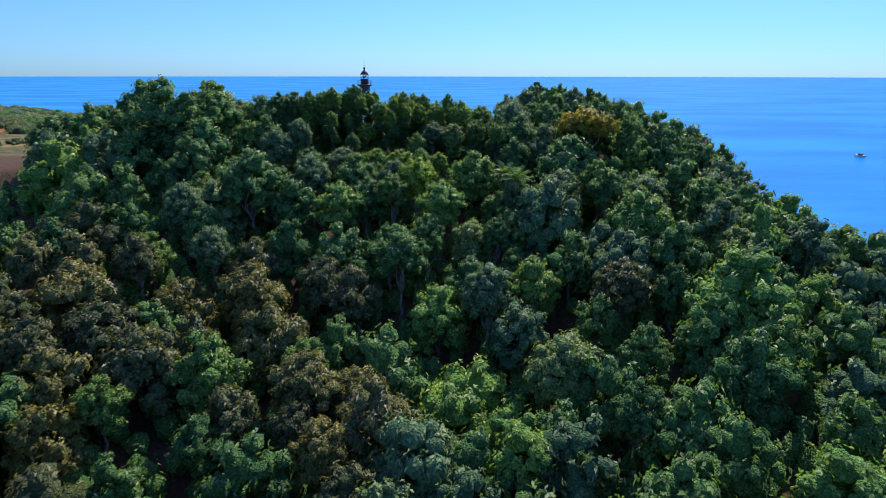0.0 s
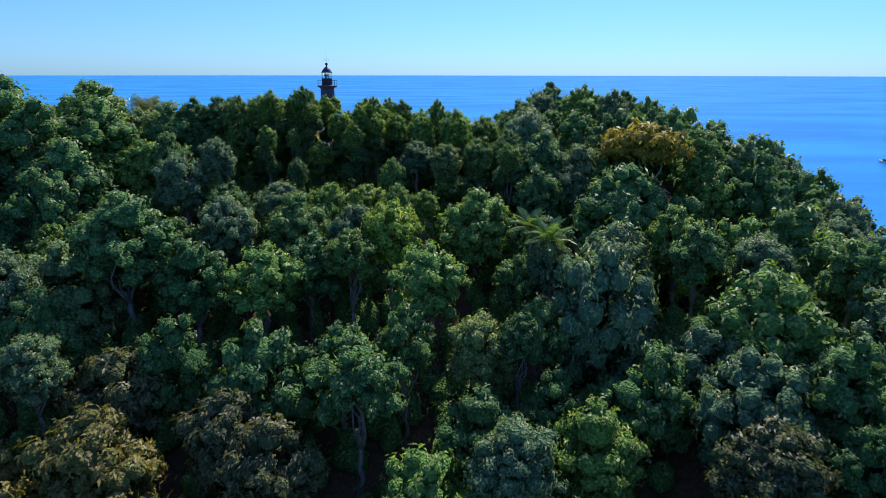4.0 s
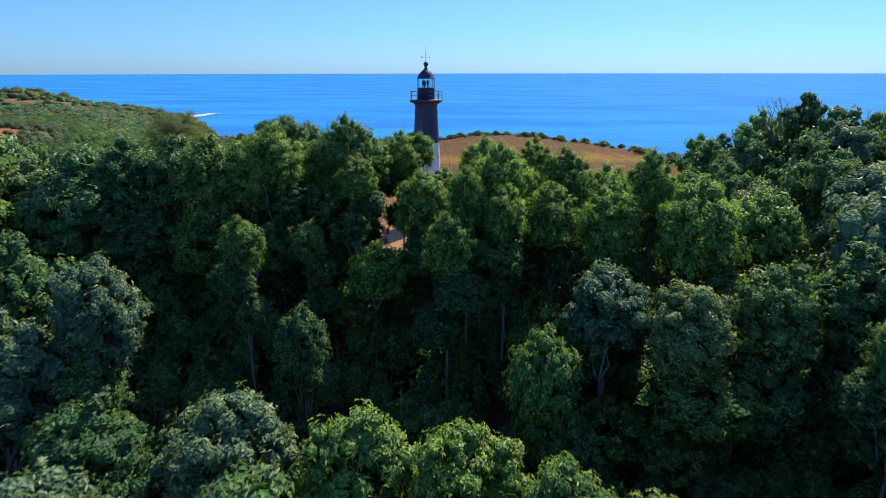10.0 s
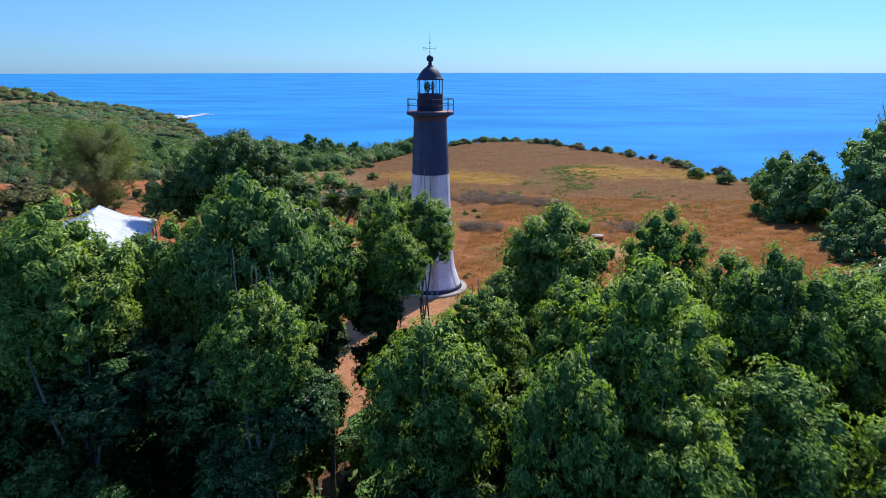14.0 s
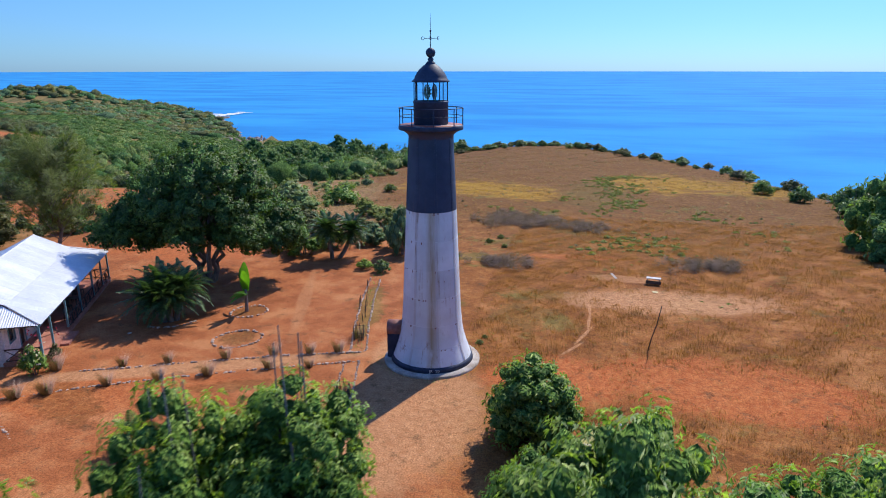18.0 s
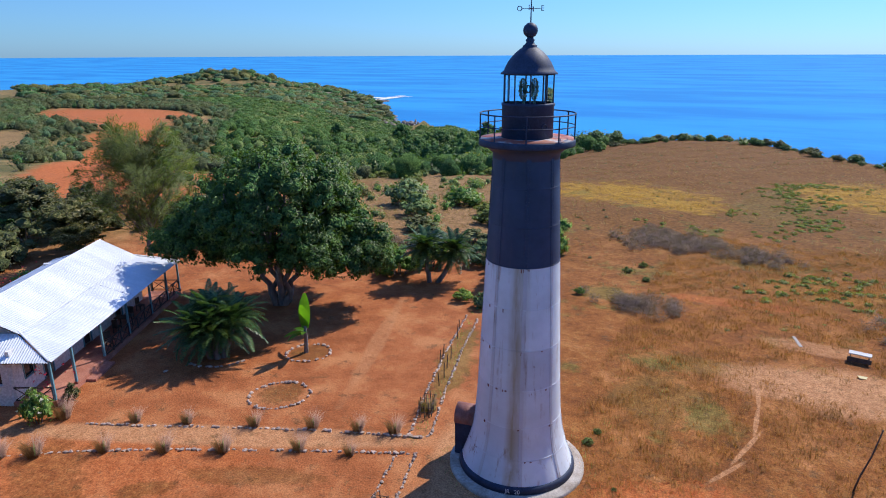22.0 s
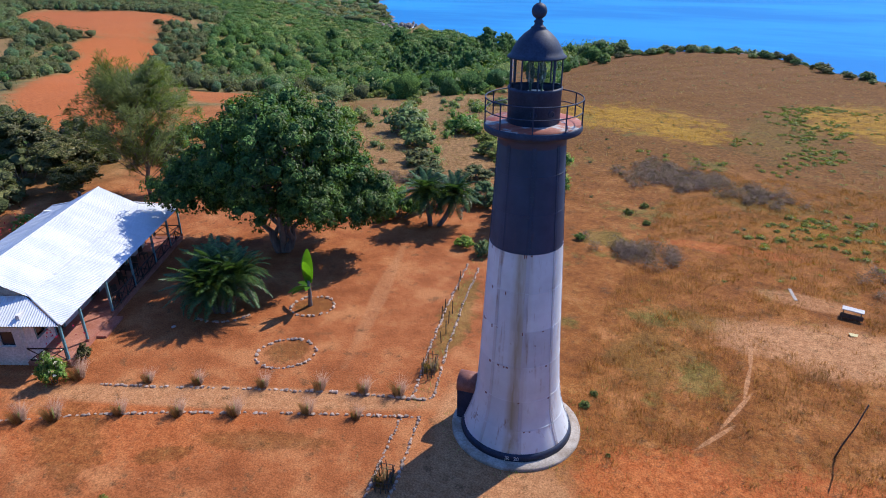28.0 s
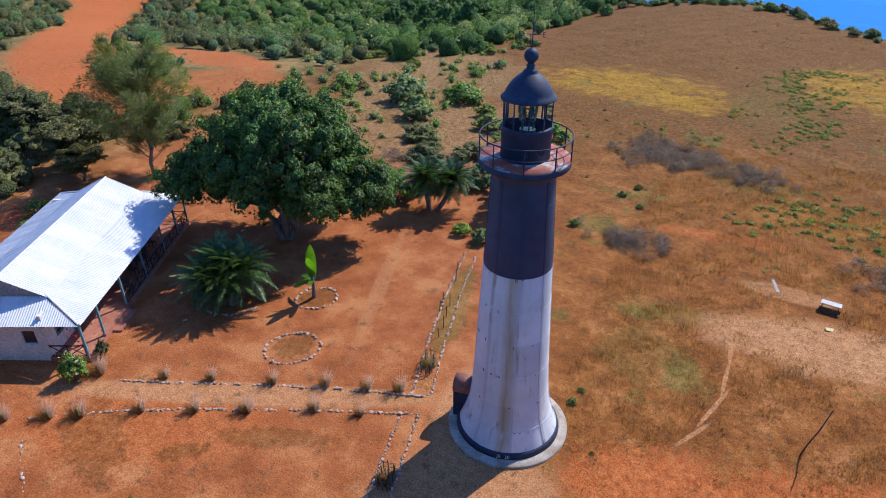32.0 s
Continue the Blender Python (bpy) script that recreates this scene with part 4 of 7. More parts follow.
FULL = dict(rx=4.0, rz=5.0, lobes=15, lobe=(0.28, 0.42), clumps=7, whorls=13, per=4, leaf=0.34, width=0.13, droop=0.3, low=-0.75, core=0.72)
LITE = dict(rx=4.0, rz=4.8, lobes=12, clumps=6, whorls=10, per=3, leaf=0.37, width=0.18, droop=0.3, low=-0.7)
THIN = dict(LITE, lobes=9, clumps=4, whorls=7, size=(0.2, 0.3), leaf=0.5, width=0.26)
HERO = dict(FULL, lobes=16, clumps=8, whorls=22, per=5, leaf=0.26, width=0.075, droop=0.5, core=0.62)
variants("mango_close", "ridge", 3, **HERO)
variants("fresh_close", "lime", 2, **HERO)
variants("mango_near", "mango", 4, **FULL)
variants("fresh_near", "fresh", 3, **FULL)
variants("mango", "mango", 5, **LITE)
variants("fresh", "fresh", 3, **LITE)
variants("gray", "gray", 3, **dict(LITE, lobes=20, lobe=(0.22, 0.32), leaf=0.32, width=0.13, whorls=15))
variants("olive", "olive", 3, **dict(LITE, lobes=13, lobe=(0.26, 0.4), clumps=5, leaf=0.42, width=0.18, whorls=14))
variants("gold", "gold", 2, **dict(LITE, rz=2.3, low=-0.05, lobes=20, lobe=(0.26, 0.34), leaf=0.46, width=0.24, whorls=14))

for far_kind in ("mango", "fresh", "gray", "olive"):
    variants(far_kind + "_far", far_kind, 3, **THIN)

TREE_WORDS = {
    "mango": ("broadleaf_tree", "dense dark green broadleaf forest tree with clumped crown"),
    "fresh": ("broadleaf_tree", "bright fresh green broadleaf forest tree in sunlight"),
    "gray": ("broadleaf_tree", "gray-green broadleaf forest tree with a rounded crown"),
    "olive": ("dry_tree", "olive brown half-dry forest tree with fine leaves"),
    "gold": ("flat_tree", "flat-topped tree with golden yellow foliage"),
}
placed = []
TRAIL = [(-26.5, 184), (-24.5, 164), (-22, 156), (-20.6, 148.5)]


CROWD = {}


def tree(kind, x, y, top, radius, rng, crowd=False, tall=1.0, plain_=False, skirt=0):
    """A tree whose crown tops out at height top; its trunk goes down to the ground."""
    near = kind + "_far" if crowd else kind
    if kind in ("mango", "fresh") and not crowd and not plain_:
        near = kind + ("_close" if 133 < y < 165 and abs(x + 12) < 16 else "_near" if 116 < y < 176 and abs(x + 12) < 32 else "")
    me, pts, tr, seed = rng.choice(VARIANT[near])
    name, label = TREE_WORDS[kind]
    g = ground_at(x, y)
    s = radius / 4.0
    sz = s * tall * rng.uniform(0.9, 1.15)
    cz = top - sz * float(SHAPE["crown", seed][0][:, 2].max())
    placed.append((x, y, radius))
    if crowd:
        CROWD.setdefault(kind, []).append((seed, pose(x, y, cz, 0, 0, rng.uniform(0, 360)) @ Matrix.Diagonal((s, s, sz, 1)), g))
        return None
    ob = thing(name, pose(x, y, g), label, "tree", "forest trees")
    c = part("crown", me, None, ob)
    c.matrix_local = pose(0, 0, cz - g, rng.uniform(-6, 6), rng.uniform(-6, 6), rng.uniform(0, 360)) @ Matrix.Diagonal((s, s, sz, 1))
    low = cz - g
    for k in range(skirt):
        # foliage that hangs down the sunny edge of the wood, below the main crown
        me2, half = rng.choice(VARIANT["mango_near"])[0], 4.4 * sz
        low = max(low - 1.05 * half, 0.5 * half)
        wide, a = s * rng.uniform(0.8, 1.15), rng.uniform(0, 6.28)
        part("lower_crown", me2, None, ob).matrix_local = pose(0.55 * radius * math.cos(a), 0.55 * radius * math.sin(a), low, rng.uniform(-12, 12), rng.uniform(-12, 12), rng.uniform(0, 360)) @ Matrix.Diagonal((wide, wide, sz * 0.7, 1))
    t = part("trunk", tr, None, ob)
    t.matrix_local = pose(0, 0, cz - g, 0, 0, rng.uniform(0, 360)) @ Matrix.Diagonal((s, s, max(cz - g, 1.0) / 9.0 if cz - g < 9 else 1.0 * (cz - g) / 9.0, 1))
    return ob


rng = random.Random(21)
# trees that stand out: kind, x, y, top, radius, height to width
for k, x, y, top, r, slender in (
    ("mango", -40.5, 152, 13, 4.8, 1), ("mango", 13.4, 133, 11, 4.6, 1), ("mango", 24, 134, 10.4, 4.6, 1), ("gold", 26.4, 129, 12.6, 6, 1), ("mango", -54.2, 129.5, 18.2, 5.9, 1), ("mango", -64, 143, 17.4, 5.9, 1),
    ("mango", -50, 141, 17.2, 5.2, 1), ("mango", 21, 146, 12.8, 4.8, 1), ("fresh", 30, 144, 12, 5, 1), ("mango", 40, 140, 10.8, 4.8, 1), ("fresh", 25.5, 154, 14, 4.6, 1), ("mango", 20, 160, 12, 4.4, 1),
    ("mango", 46, 162, 10, 4.8, 1), ("fresh", -6, 117, 4.4, 4, 1), ("gray", 4.5, 87.5, -6.5, 4.2, 1), ("mango", 11, 89.5, -6, 4.4, 1), ("mango", -8, 95.5, -3, 4.2, 1), ("mango", 17.5, 95, -4, 4.4, 1),
    ("gray", 22.5, 97.5, -3, 4.6, 1), ("mango", 54, 140, 4.8, 4.4, 1), ("mango", -40, 143, 14.2, 4.8, 1), ("mango", -47, 136, 15.2, 5.2, 1), ("mango", 3, 160, 10.5, 4.1, 1.22), ("fresh", -4.5, 160.5, 9, 3.2, 1.22),
    ("fresh", -8, 157.6, 9.6, 3.1, 1.22), ("mango", 9, 166, 9.6, 3.9, 1.22), ("olive", -38.5, 90, -9.5, 5.4, 1), ("olive", -25, 84, -11, 5.6, 1), ("olive", -31, 100, -6, 5, 1), ("olive", -19, 95, -7.6, 4.8, 1),
    ("mango", -31, 76, -12, 5.4, 1), ("olive", -18, 73, -13, 5.2, 1), ("olive", -45, 79, -9, 5.4, 1), ("mango", 18, 196, 7.6, 4.4, 1.22), ("mango", 16.4, 190, 6, 3.2, 1.22), ("mango", 22, 204, 11.6, 5, 1.22),
    ("gray", 29, 214, 13.4, 4.8, 1.22), ("mango", 27, 170, 12.5, 4.8, 1.22), ("mango", 36, 178, 12, 5, 1.22), ("fresh", 33, 160, 11, 4.8, 1), ("gold", 40, 168, 12, 4.6, 1.22), ("fresh", 45, 152, 9, 4.6, 1),
    ("mango", 24, 188, 10, 4.8, 1.22), ("mango", 18.5, 183, 7, 4.2, 1.22), ("mango", 31, 200, 10.5, 4.8, 1.22), ("mango", 36, 222, 9.5, 4.6, 1.22), ("mango", 38, 208, 8.5, 4.6, 1.22), ("mango", 15.5, 172, 8, 4, 1.22),
    ("gray", 15.6, 105.2, 3.2, 7, 1.25), ("gray", 32.2, 107.4, 2.6, 3.8, 1), ("gray", 41.4, 94, -2.8, 4.2, 1), ("fresh", 36, 80.2, -2.2, 7, 1), ("olive", 22.4, 84.4, -5.2, 4.3, 1), ("fresh", -2.4, 89.6, -10.2, 5, 1),
    ("olive", -14.2, 91, -8, 4.4, 1), ("gray", -36.8, 98, -3.6, 3.6, 1), ("fresh", -19.4, 111, 1, 4.4, 1), ("fresh", -2.2, 108.6, 1.6, 4.5, 1), ("mango", -34.2, 112.6, 6.6, 5.6, 1), ("mango", 21.5, 121, 8.0, 6.6, 0.9),
    ("fresh", 3.9, 121.8, 5, 5.2, 0.9), ("mango", 6.6, 100.4, -3, 2.4, 1), ("mango", 9.4, 96, -6.5, 3.4, 1), ("mango", -10.2, 113, 2, 3.2, 1), ("gray", -10.5, 119.4, 3.6, 3.8, 1), ("mango", -17.4, 121.4, 4.5, 4.8, 0.9),
    ("fresh", -5.5, 123.6, 5.1, 2.3, 1), ("fresh", -2.2, 122.8, 4.4, 1.9, 1), ("gray", -25.6, 119.6, 4.6, 4.2, 1), ("gray", -32.8, 126.4, 8.8, 3.6, 1), ("mango", -27, 112, 1.5, 4.4, 1), ("mango", 11.6, 116.6, 2.4, 3.6, 1),
    ("mango", -10, 101, -4, 4.2, 1), ("mango", 2.6, 94.5, -7.5, 4, 1), ("fresh", -6.6, 131.3, 7.3, 2, 1.7), ("fresh", 8.9, 130.9, 9.2, 1.7, 1.5), ("gray", -29.2, 129.6, 10.2, 2.5, 1.5), ("mango", -19.5, 132.5, 7.2, 1.5, 1.3),
    ("mango", -21, 138.2, 10.4, 1.1, 1.3), ("mango", -23.8, 135.2, 11.2, 1.3, 1.5), ("fresh", -17.4, 140.4, 8.6, 2.2, 0.9), ("gray", -3.4, 135.8, 9.2, 2.6, 1), ("gray", 0.6, 134.6, 8.8, 2.6, 1), ("mango", -36.5, 132, 10.6, 3, 1.3),
    ("mango", -20.2, 144.3, 16.4, 2.1, 1.35), ("mango", -24.6, 142, 15.9, 2, 1.4), ("mango", -21.8, 146.6, 15.7, 2, 1.2), ("fresh", -19.5, 147.8, 14.5, 1.7, 1.3), ("mango", -24.2, 146.8, 14.4, 2.1, 1.3), ("mango", -27, 143.6, 15.1, 2.3, 1.4),
    ("mango", -29.8, 142.8, 15.2, 2.3, 1.4), ("mango", -32.8, 143.8, 14.8, 2.6, 1.3), ("mango", -36.4, 143.4, 14.9, 2.9, 1.2), ("mango", -28.6, 147.4, 13.4, 2.5, 1.2), ("mango", -32.2, 149.6, 13.4, 2.8, 1.2), ("mango", -26.2, 150.2, 11.8, 2.2, 1.2),
    ("mango", -36.2, 150.2, 12.4, 3, 1.1), ("mango", -30, 153.6, 12, 2.6, 1.1), ("fresh", -17.9, 150.1, 14.8, 1.25, 1.5), ("fresh", -16.7, 151.3, 14.5, 1.25, 1.15), ("fresh", -17.2, 148.6, 13.8, 1.1, 1.5), ("fresh", -14.9, 143, 12.9, 2, 1.25),
    ("fresh", -11.6, 139.7, 13.7, 1.25, 1.8), ("fresh", -9.3, 139.9, 12.6, 1.5, 1.5), ("fresh", -12.3, 137.4, 11.4, 1.6, 1.2), ("fresh", -9.8, 142.2, 14.9, 1.8, 1.6), ("fresh", -5.6, 146.3, 14.3, 1.8, 1.6), ("fresh", -0.3, 144.4, 14.4, 1.5, 1.7),
    ("mango", -11.7, 151.8, 14.4, 2.1, 1.3), ("fresh", -8, 151, 14.4, 1.6, 1.5), ("fresh", -6.6, 142.6, 12.4, 2, 1.3), ("fresh", -3, 142, 12.6, 2, 1.3), ("fresh", 2.2, 141.4, 13.2, 2.6, 1.2), ("fresh", -14, 146.2, 12.6, 1.4, 1.2), ("fresh", -18.8, 141.4, 14, 1.3, 1.2), ("fresh", -11.2, 144.3, 13.6, 1.4, 1.2), ("fresh", -8.9, 145.6, 13.4, 1.5, 1.2), ("gray", -21, 126.6, 5, 3.4, 0.9), ("fresh", -14.6, 126.6, 4.8, 3, 0.9), ("fresh", -9.6, 126.2, 4.6, 2.6, 0.9), ("mango", -26.4, 124.6, 5.2, 3.2, 0.9), ("mango", 12.4, 127, 7, 3.4, 1),
    ("fresh", -2.8, 149.4, 12.8, 2.2, 1.3), ("mango", -5, 152.6, 12.4, 2.3, 1.2), ("fresh", -15.2, 148, 10.8, 1.4, 1.2), ("mango", 3.4, 150.4, 12.4, 2.8, 1.2), ("fresh", 6.4, 144.4, 12, 2.8, 1.2), ("mango", -21.6, 151, 10.4, 1.7, 1.2),
    ("mango", 9.6, 137.6, 10.6, 2.8, 1.2), ("mango", 5.4, 136.4, 9.6, 2.6, 1.1), ("fresh", -14.8, 173.4, 5, 2.6, 0.85), ("fresh", -13.8, 161.4, 7.2, 1.8, 1.2),
):
    tree(k, x, y, top, r if y < 126 else 1.08 * r, rng, tall=0.42 + 0.55 * slender if y > 126 and x < 12 else slender, skirt=(3 if x < -24 else 2) if 128 < y < 157 and x < 12 and (x, y) != (-16.7, 151.3) else 0)


def near_trail(x, y):
    for (ax, ay), (bx, by) in zip(TRAIL, TRAIL[1:]):
        u = max(0, min(1, ((x - ax) * (bx - ax) + (y - ay) * (by - ay)) / ((bx - ax) ** 2 + (by - ay) ** 2)))
        if math.hypot(x - ax - u * (bx - ax), y - ay - u * (by - ay)) < 1.3:
            return True
    return False


def wooded(x, y):
    """Where the forest stands."""
    if x > 10:
        return y < 226 - 0.2 * (x - 10) and (y < 166 or x > 16)
    if x < -38:
        return y < 158 + 0.1 * (-38 - x)
    return y < 153 + (3 if x < -26 else 0)


def west_brow(x, y):
    """How high the canopy may reach: beyond the forest's western brow the land lies open."""
    a, d = math.degrees(math.atan2(-2.0 - x, y - 2.2)), math.hypot(x + 2.0, y - 2.2)
    return 18.3 - 0.185 * d if a > 30.6 else 18.3 - 0.05 * d if a > 29.0 else 99.0


cells = [(x, y) for x in np.arange(-92, 118, 5.8) for y in np.arange(36, 226, 5.4)]
for x, y in cells:
    x, y = x + rng.uniform(-2.4, 2.4), y + rng.uniform(-2.2, 2.2)
    if abs(x) > 26 + 0.66 * y or not wooded(x, y) or near_trail(x, y) or (x > 45 and shore(x, y) < 5):
        continue
    ridge = 124 < y < 158 and -40 < x < 8
    if ridge and 127 < y < 141 and -27 < x < -14:
        continue
    r = rng.uniform(1.9, 2.9) if ridge else rng.choice((3.0, 3.6, 4.2, 4.8, 5.6, 6.4)) * rng.uniform(0.92, 1.08) * (1.12 if y < 100 else 1.0)
    if any(math.hypot(x - a, y - b) < (0.62 if ridge else 0.53) * (r + q) for a, b, q in placed):
        continue
    u = rng.random()
    kind = "olive" if x < -8 and y < 102 and u < 0.68 else "gray" if u < 0.22 else "fresh" if u < 0.42 else "mango"
    g = ground_at(x, y)
    top = g + rng.uniform(9.5, 13.0) + (1.5 if 96 < y < 126 and -40 < x < 30 else 0.0)
    if x > 36 and 105 < y < 180:
        top += 2.2
    if y > 124 and x > 10:
        top = min(top, (16.8 if y > 146 else 14.0) - 0.21 * max(0, x - 28) - rng.uniform(0, 1.4))
    if ridge:
        top = g + rng.uniform(5.5, 8.0) if y < 140 else min(g + rng.uniform(9.5, 12.0), 12.6)
    elif y > 176 and x < 24:
        top = min(top, 8.8)
    elif y > 124 and x < -24:
        top = min(top, rng.uniform(13.2, 15.2))
    top = min(top, west_brow(x, y))
    if top - g < 3.5:
        continue
    tree(kind, x, y, top, r if top - g > 6 else min(r, 3.0), rng, x > 40 or x < -52 or y < 60, 1.15)
# lower trees that close the ridge between the tall ones
low_trees = 0
for k in range(900):
    x, y = rng.uniform(-62, 16), rng.uniform(126, 156)
    if low_trees > 70 or near_trail(x, y) or 127 < y < 141 and -27 < x < -13 or west_brow(x, y) < 20 or any(math.hypot(x - a, y - b) < 0.36 * (2.4 + q) for a, b, q in placed):
        continue
    low_trees += 1
    tree(rng.choice(("mango", "mango", "gray")), x, y, ground_at(x, y) + rng.uniform(4.5, 7.5), rng.uniform(1.5, 2.4), rng, tall=1.2, plain_=True)


def crowds():
    """The trees at the forest's far flanks, joined by kind, a few groups each."""
    words = {"mango": "dark green", "fresh": "fresh green", "gray": "gray-green", "olive": "olive brown", "gold": "golden"}
    for kind, every in CROWD.items():
        for start in range(4):
            vs, fs, ms, ns, k = [], [], [], [], 0
            for seed, m, g in every[start::4]:
                v, n1, f, nrm = SHAPE["crown", seed]
                r3 = np.array(m.to_3x3())
                w = v @ r3.T + np.array(m.translation)
                c = np.array(m.translation)
                ring = [[c[0] + r * math.cos(a), c[1] + r * math.sin(a), z] for z, r in ((g - 0.4, 0.26), (c[2], 0.14)) for a in (0, 1.26, 2.51, 3.77, 5.03)]
                vs += [w, np.array(ring)]
                ns += [unit(nrm @ np.linalg.inv(r3)), unit(np.array([[p[0] - c[0], p[1] - c[1], 0.01] for p in ring]))]
                fs += (np.array(f[:n1]) + k).tolist() + (np.array(f[n1:]) + k).tolist()
                ms += [1] * n1 + [0] * (len(f) - n1) + [2] * 5
                k += len(w)
                fs += [[k + j, k + (j + 1) % 5, k + 5 + (j + 1) % 5, k + 5 + j] for j in range(5)]
                k += 10
            if not vs:
                continue
            me = mesh_of("forest_flank", np.concatenate(vs), fs, True)
            for mt in (LEAF[kind], CORE[kind], M_BARK):
                me.materials.append(mt)
            me.polygons.foreach_set("material_index", ms)
            me.normals_split_custom_set_from_vertices(np.concatenate(ns).tolist())
            tagged(new("forest_flank", me), "dense " + words[kind] + " forest canopy on the outer slopes", "forest", kind="stuff")


crowds()


# ---- house ----
M_TERRA = material("terracotta_floor", [(0.3, (0.30, 0.10, 0.065)), (0.7, (0.46, 0.20, 0.14))], 1.2, 0.85, 0.2, 15)
M_RAIL = material("rail_dark_wood", [(0.3, (0.03, 0.02, 0.018)), (0.7, (0.08, 0.05, 0.04))], 3.0, 0.8, 0.3, 20)
house = thing("house", pose(-46.9, 175.5, 0, 0, 0, 26.78), "white-walled bungalow with corrugated white roof and post veranda", "house")
EAVE, SEAM, RIDGE = 2.85, 3.80, 5.06


def sheets(parent, base, along, up, length, reach, phase=0.0):
    """Corrugated roof sheets side by side: base the eave's start, reach(s) how far each line runs up the slope."""
    base, along, up = Vector(base), Vector(along), Vector(up)
    nrm = along.cross(up).normalized()
    if nrm.z < 0:
        nrm = -nrm
    n = max(1, round(length / 0.92))
    for k in range(n):
        s0, s1 = length * k / n, length * (k + 1) / n + (0.03 if k < n - 1 else 0)
        lines = [s0 + (s1 - s0) * j / 24 for j in range(25)]
        v, f = [], []
        for s in lines:
            lo, hi = reach(s)
            w = 0.020 * math.cos(2 * math.pi * s / 0.153) + 0.004 * (k % 2)
            for q in (lo, (lo + hi) / 2, hi):
                v.append(base + along * s + up * q + nrm * w)
        for j in range(24):
            for i in range(2):
                a = j * 3 + i
                f.append((a, a + 3, a + 4, a + 1))
        me = mesh_of("roof_sheet", v, f)
        part("roof_sheet", me, M_ROOF, parent)


roof = part("roof_frame", bmesh.new(), M_RAIL, house)
# rafters and wall plates
bm = bmesh.new()
for x, z in ((-0.12, EAVE - 0.12), (-10.1, EAVE - 0.12), (-2.6, SEAM - 0.1), (-7.6, SEAM - 0.1)):
    box(bm, x, 9.0, z, 0.1, 17.6 if z < 3 else 14.2, 0.12)
box(bm, -5.1, 0.1, EAVE - 0.12, 9.8, 0.1, 0.12)
box(bm, -5.1, 17.95, EAVE - 0.12, 9.8, 0.1, 0.12)
bm.to_mesh(roof.data)
bm.free()
vl = math.hypot(2.6, SEAM - EAVE)
ml = math.hypot(2.5, RIDGE - SEAM)
hl = math.hypot(1.8, SEAM - EAVE)


def hip(s):
    return (0.0, vl * max(0.02, min(1.0, s / 1.8, (18.1 - s) / 1.8)))


def end_hip(s):
    return (0.0, hl * max(0.02, min(1.0, s / 2.6, (10.2 - s) / 2.6)))


sheets(roof, (0.12, 0, EAVE - 0.04), (0, 1, 0), Vector((-2.6, 0, SEAM - EAVE)).normalized(), 18.1, hip)
sheets(roof, (-10.32, 0, EAVE - 0.04), (0, 1, 0), Vector((2.6, 0, SEAM - EAVE)).normalized(), 18.1, hip)
sheets(roof, (-2.45, 1.55, SEAM - 0.0), (0, 1, 0), Vector((-2.5, 0, RIDGE - SEAM)).normalized(), 14.75, lambda s: (-0.1, ml + 0.08))
sheets(roof, (-7.75, 1.55, SEAM - 0.0), (0, 1, 0), Vector((2.5, 0, RIDGE - SEAM)).normalized(), 14.75, lambda s: (-0.1, ml + 0.08))
sheets(roof, (-10.2, -0.12, EAVE - 0.04), (1, 0, 0), Vector((0, 1.8, SEAM - EAVE)).normalized(), 10.2, end_hip)
sheets(roof, (-10.2, 18.22, EAVE - 0.04), (1, 0, 0), Vector((0, -1.8, SEAM - EAVE)).normalized(), 10.2, end_hip)
M_CAP = plain("ridge_cap_white", (0.74, 0.75, 0.77), 0.5)
part("ridge_cap", rodded((-5.1, 1.5, RIDGE + 0.02), (-5.1, 16.35, RIDGE + 0.02), 0.07), M_CAP, roof)
for x in (0, -10.2):
    part("hip_cap", rodded((x, 0, EAVE + 0.02), (-2.6 if x == 0 else -7.6, 1.8, SEAM + 0.05), 0.06), M_CAP, roof)
    part("hip_cap", rodded((x, 18.1, EAVE + 0.02), (-2.6 if x == 0 else -7.6, 16.3, SEAM + 0.05), 0.06), M_CAP, roof)
for y in (1.72, 16.25):
    bm = bmesh.new()
    vs = [bm.verts.new(p) for p in ((-2.7, y, SEAM - 0.05), (-7.5, y, SEAM - 0.05), (-5.1, y, RIDGE - 0.1))]
    bm.faces.new(vs)
    bmesh.ops.solidify(bm, geom=bm.faces[:], thickness=0.06)
    part("gable", bm, M_WALL, house)


def wall(name, x0, y0, x1, y1, z0, z1, holes, mat, parent):
    """A wall 0.2 m thick with openings (from, to, sill, head) along it."""
    L = math.hypot(x1 - x0, y1 - y0)
    turn = math.degrees(math.atan2(y1 - y0, x1 - x0))
    bm = bmesh.new()
    cuts = sorted(holes)
    runs, at = [], 0.0
    for a, b, lo, hi in cuts:
        runs += [(at, a, z0, z1), (a, b, z0, lo), (a, b, hi, z1)]
        at = b
    runs.append((at, L, z0, z1))
    for a, b, lo, hi in runs:
        if b - a > 0.01 and hi - lo > 0.01:
            m = (a + b) / 2
            box(bm, x0 + (x1 - x0) * m / L, y0 + (y1 - y0) * m / L, (lo + hi) / 2, b - a, 0.2, hi - lo, turn)
    return part(name, bm, mat, parent)


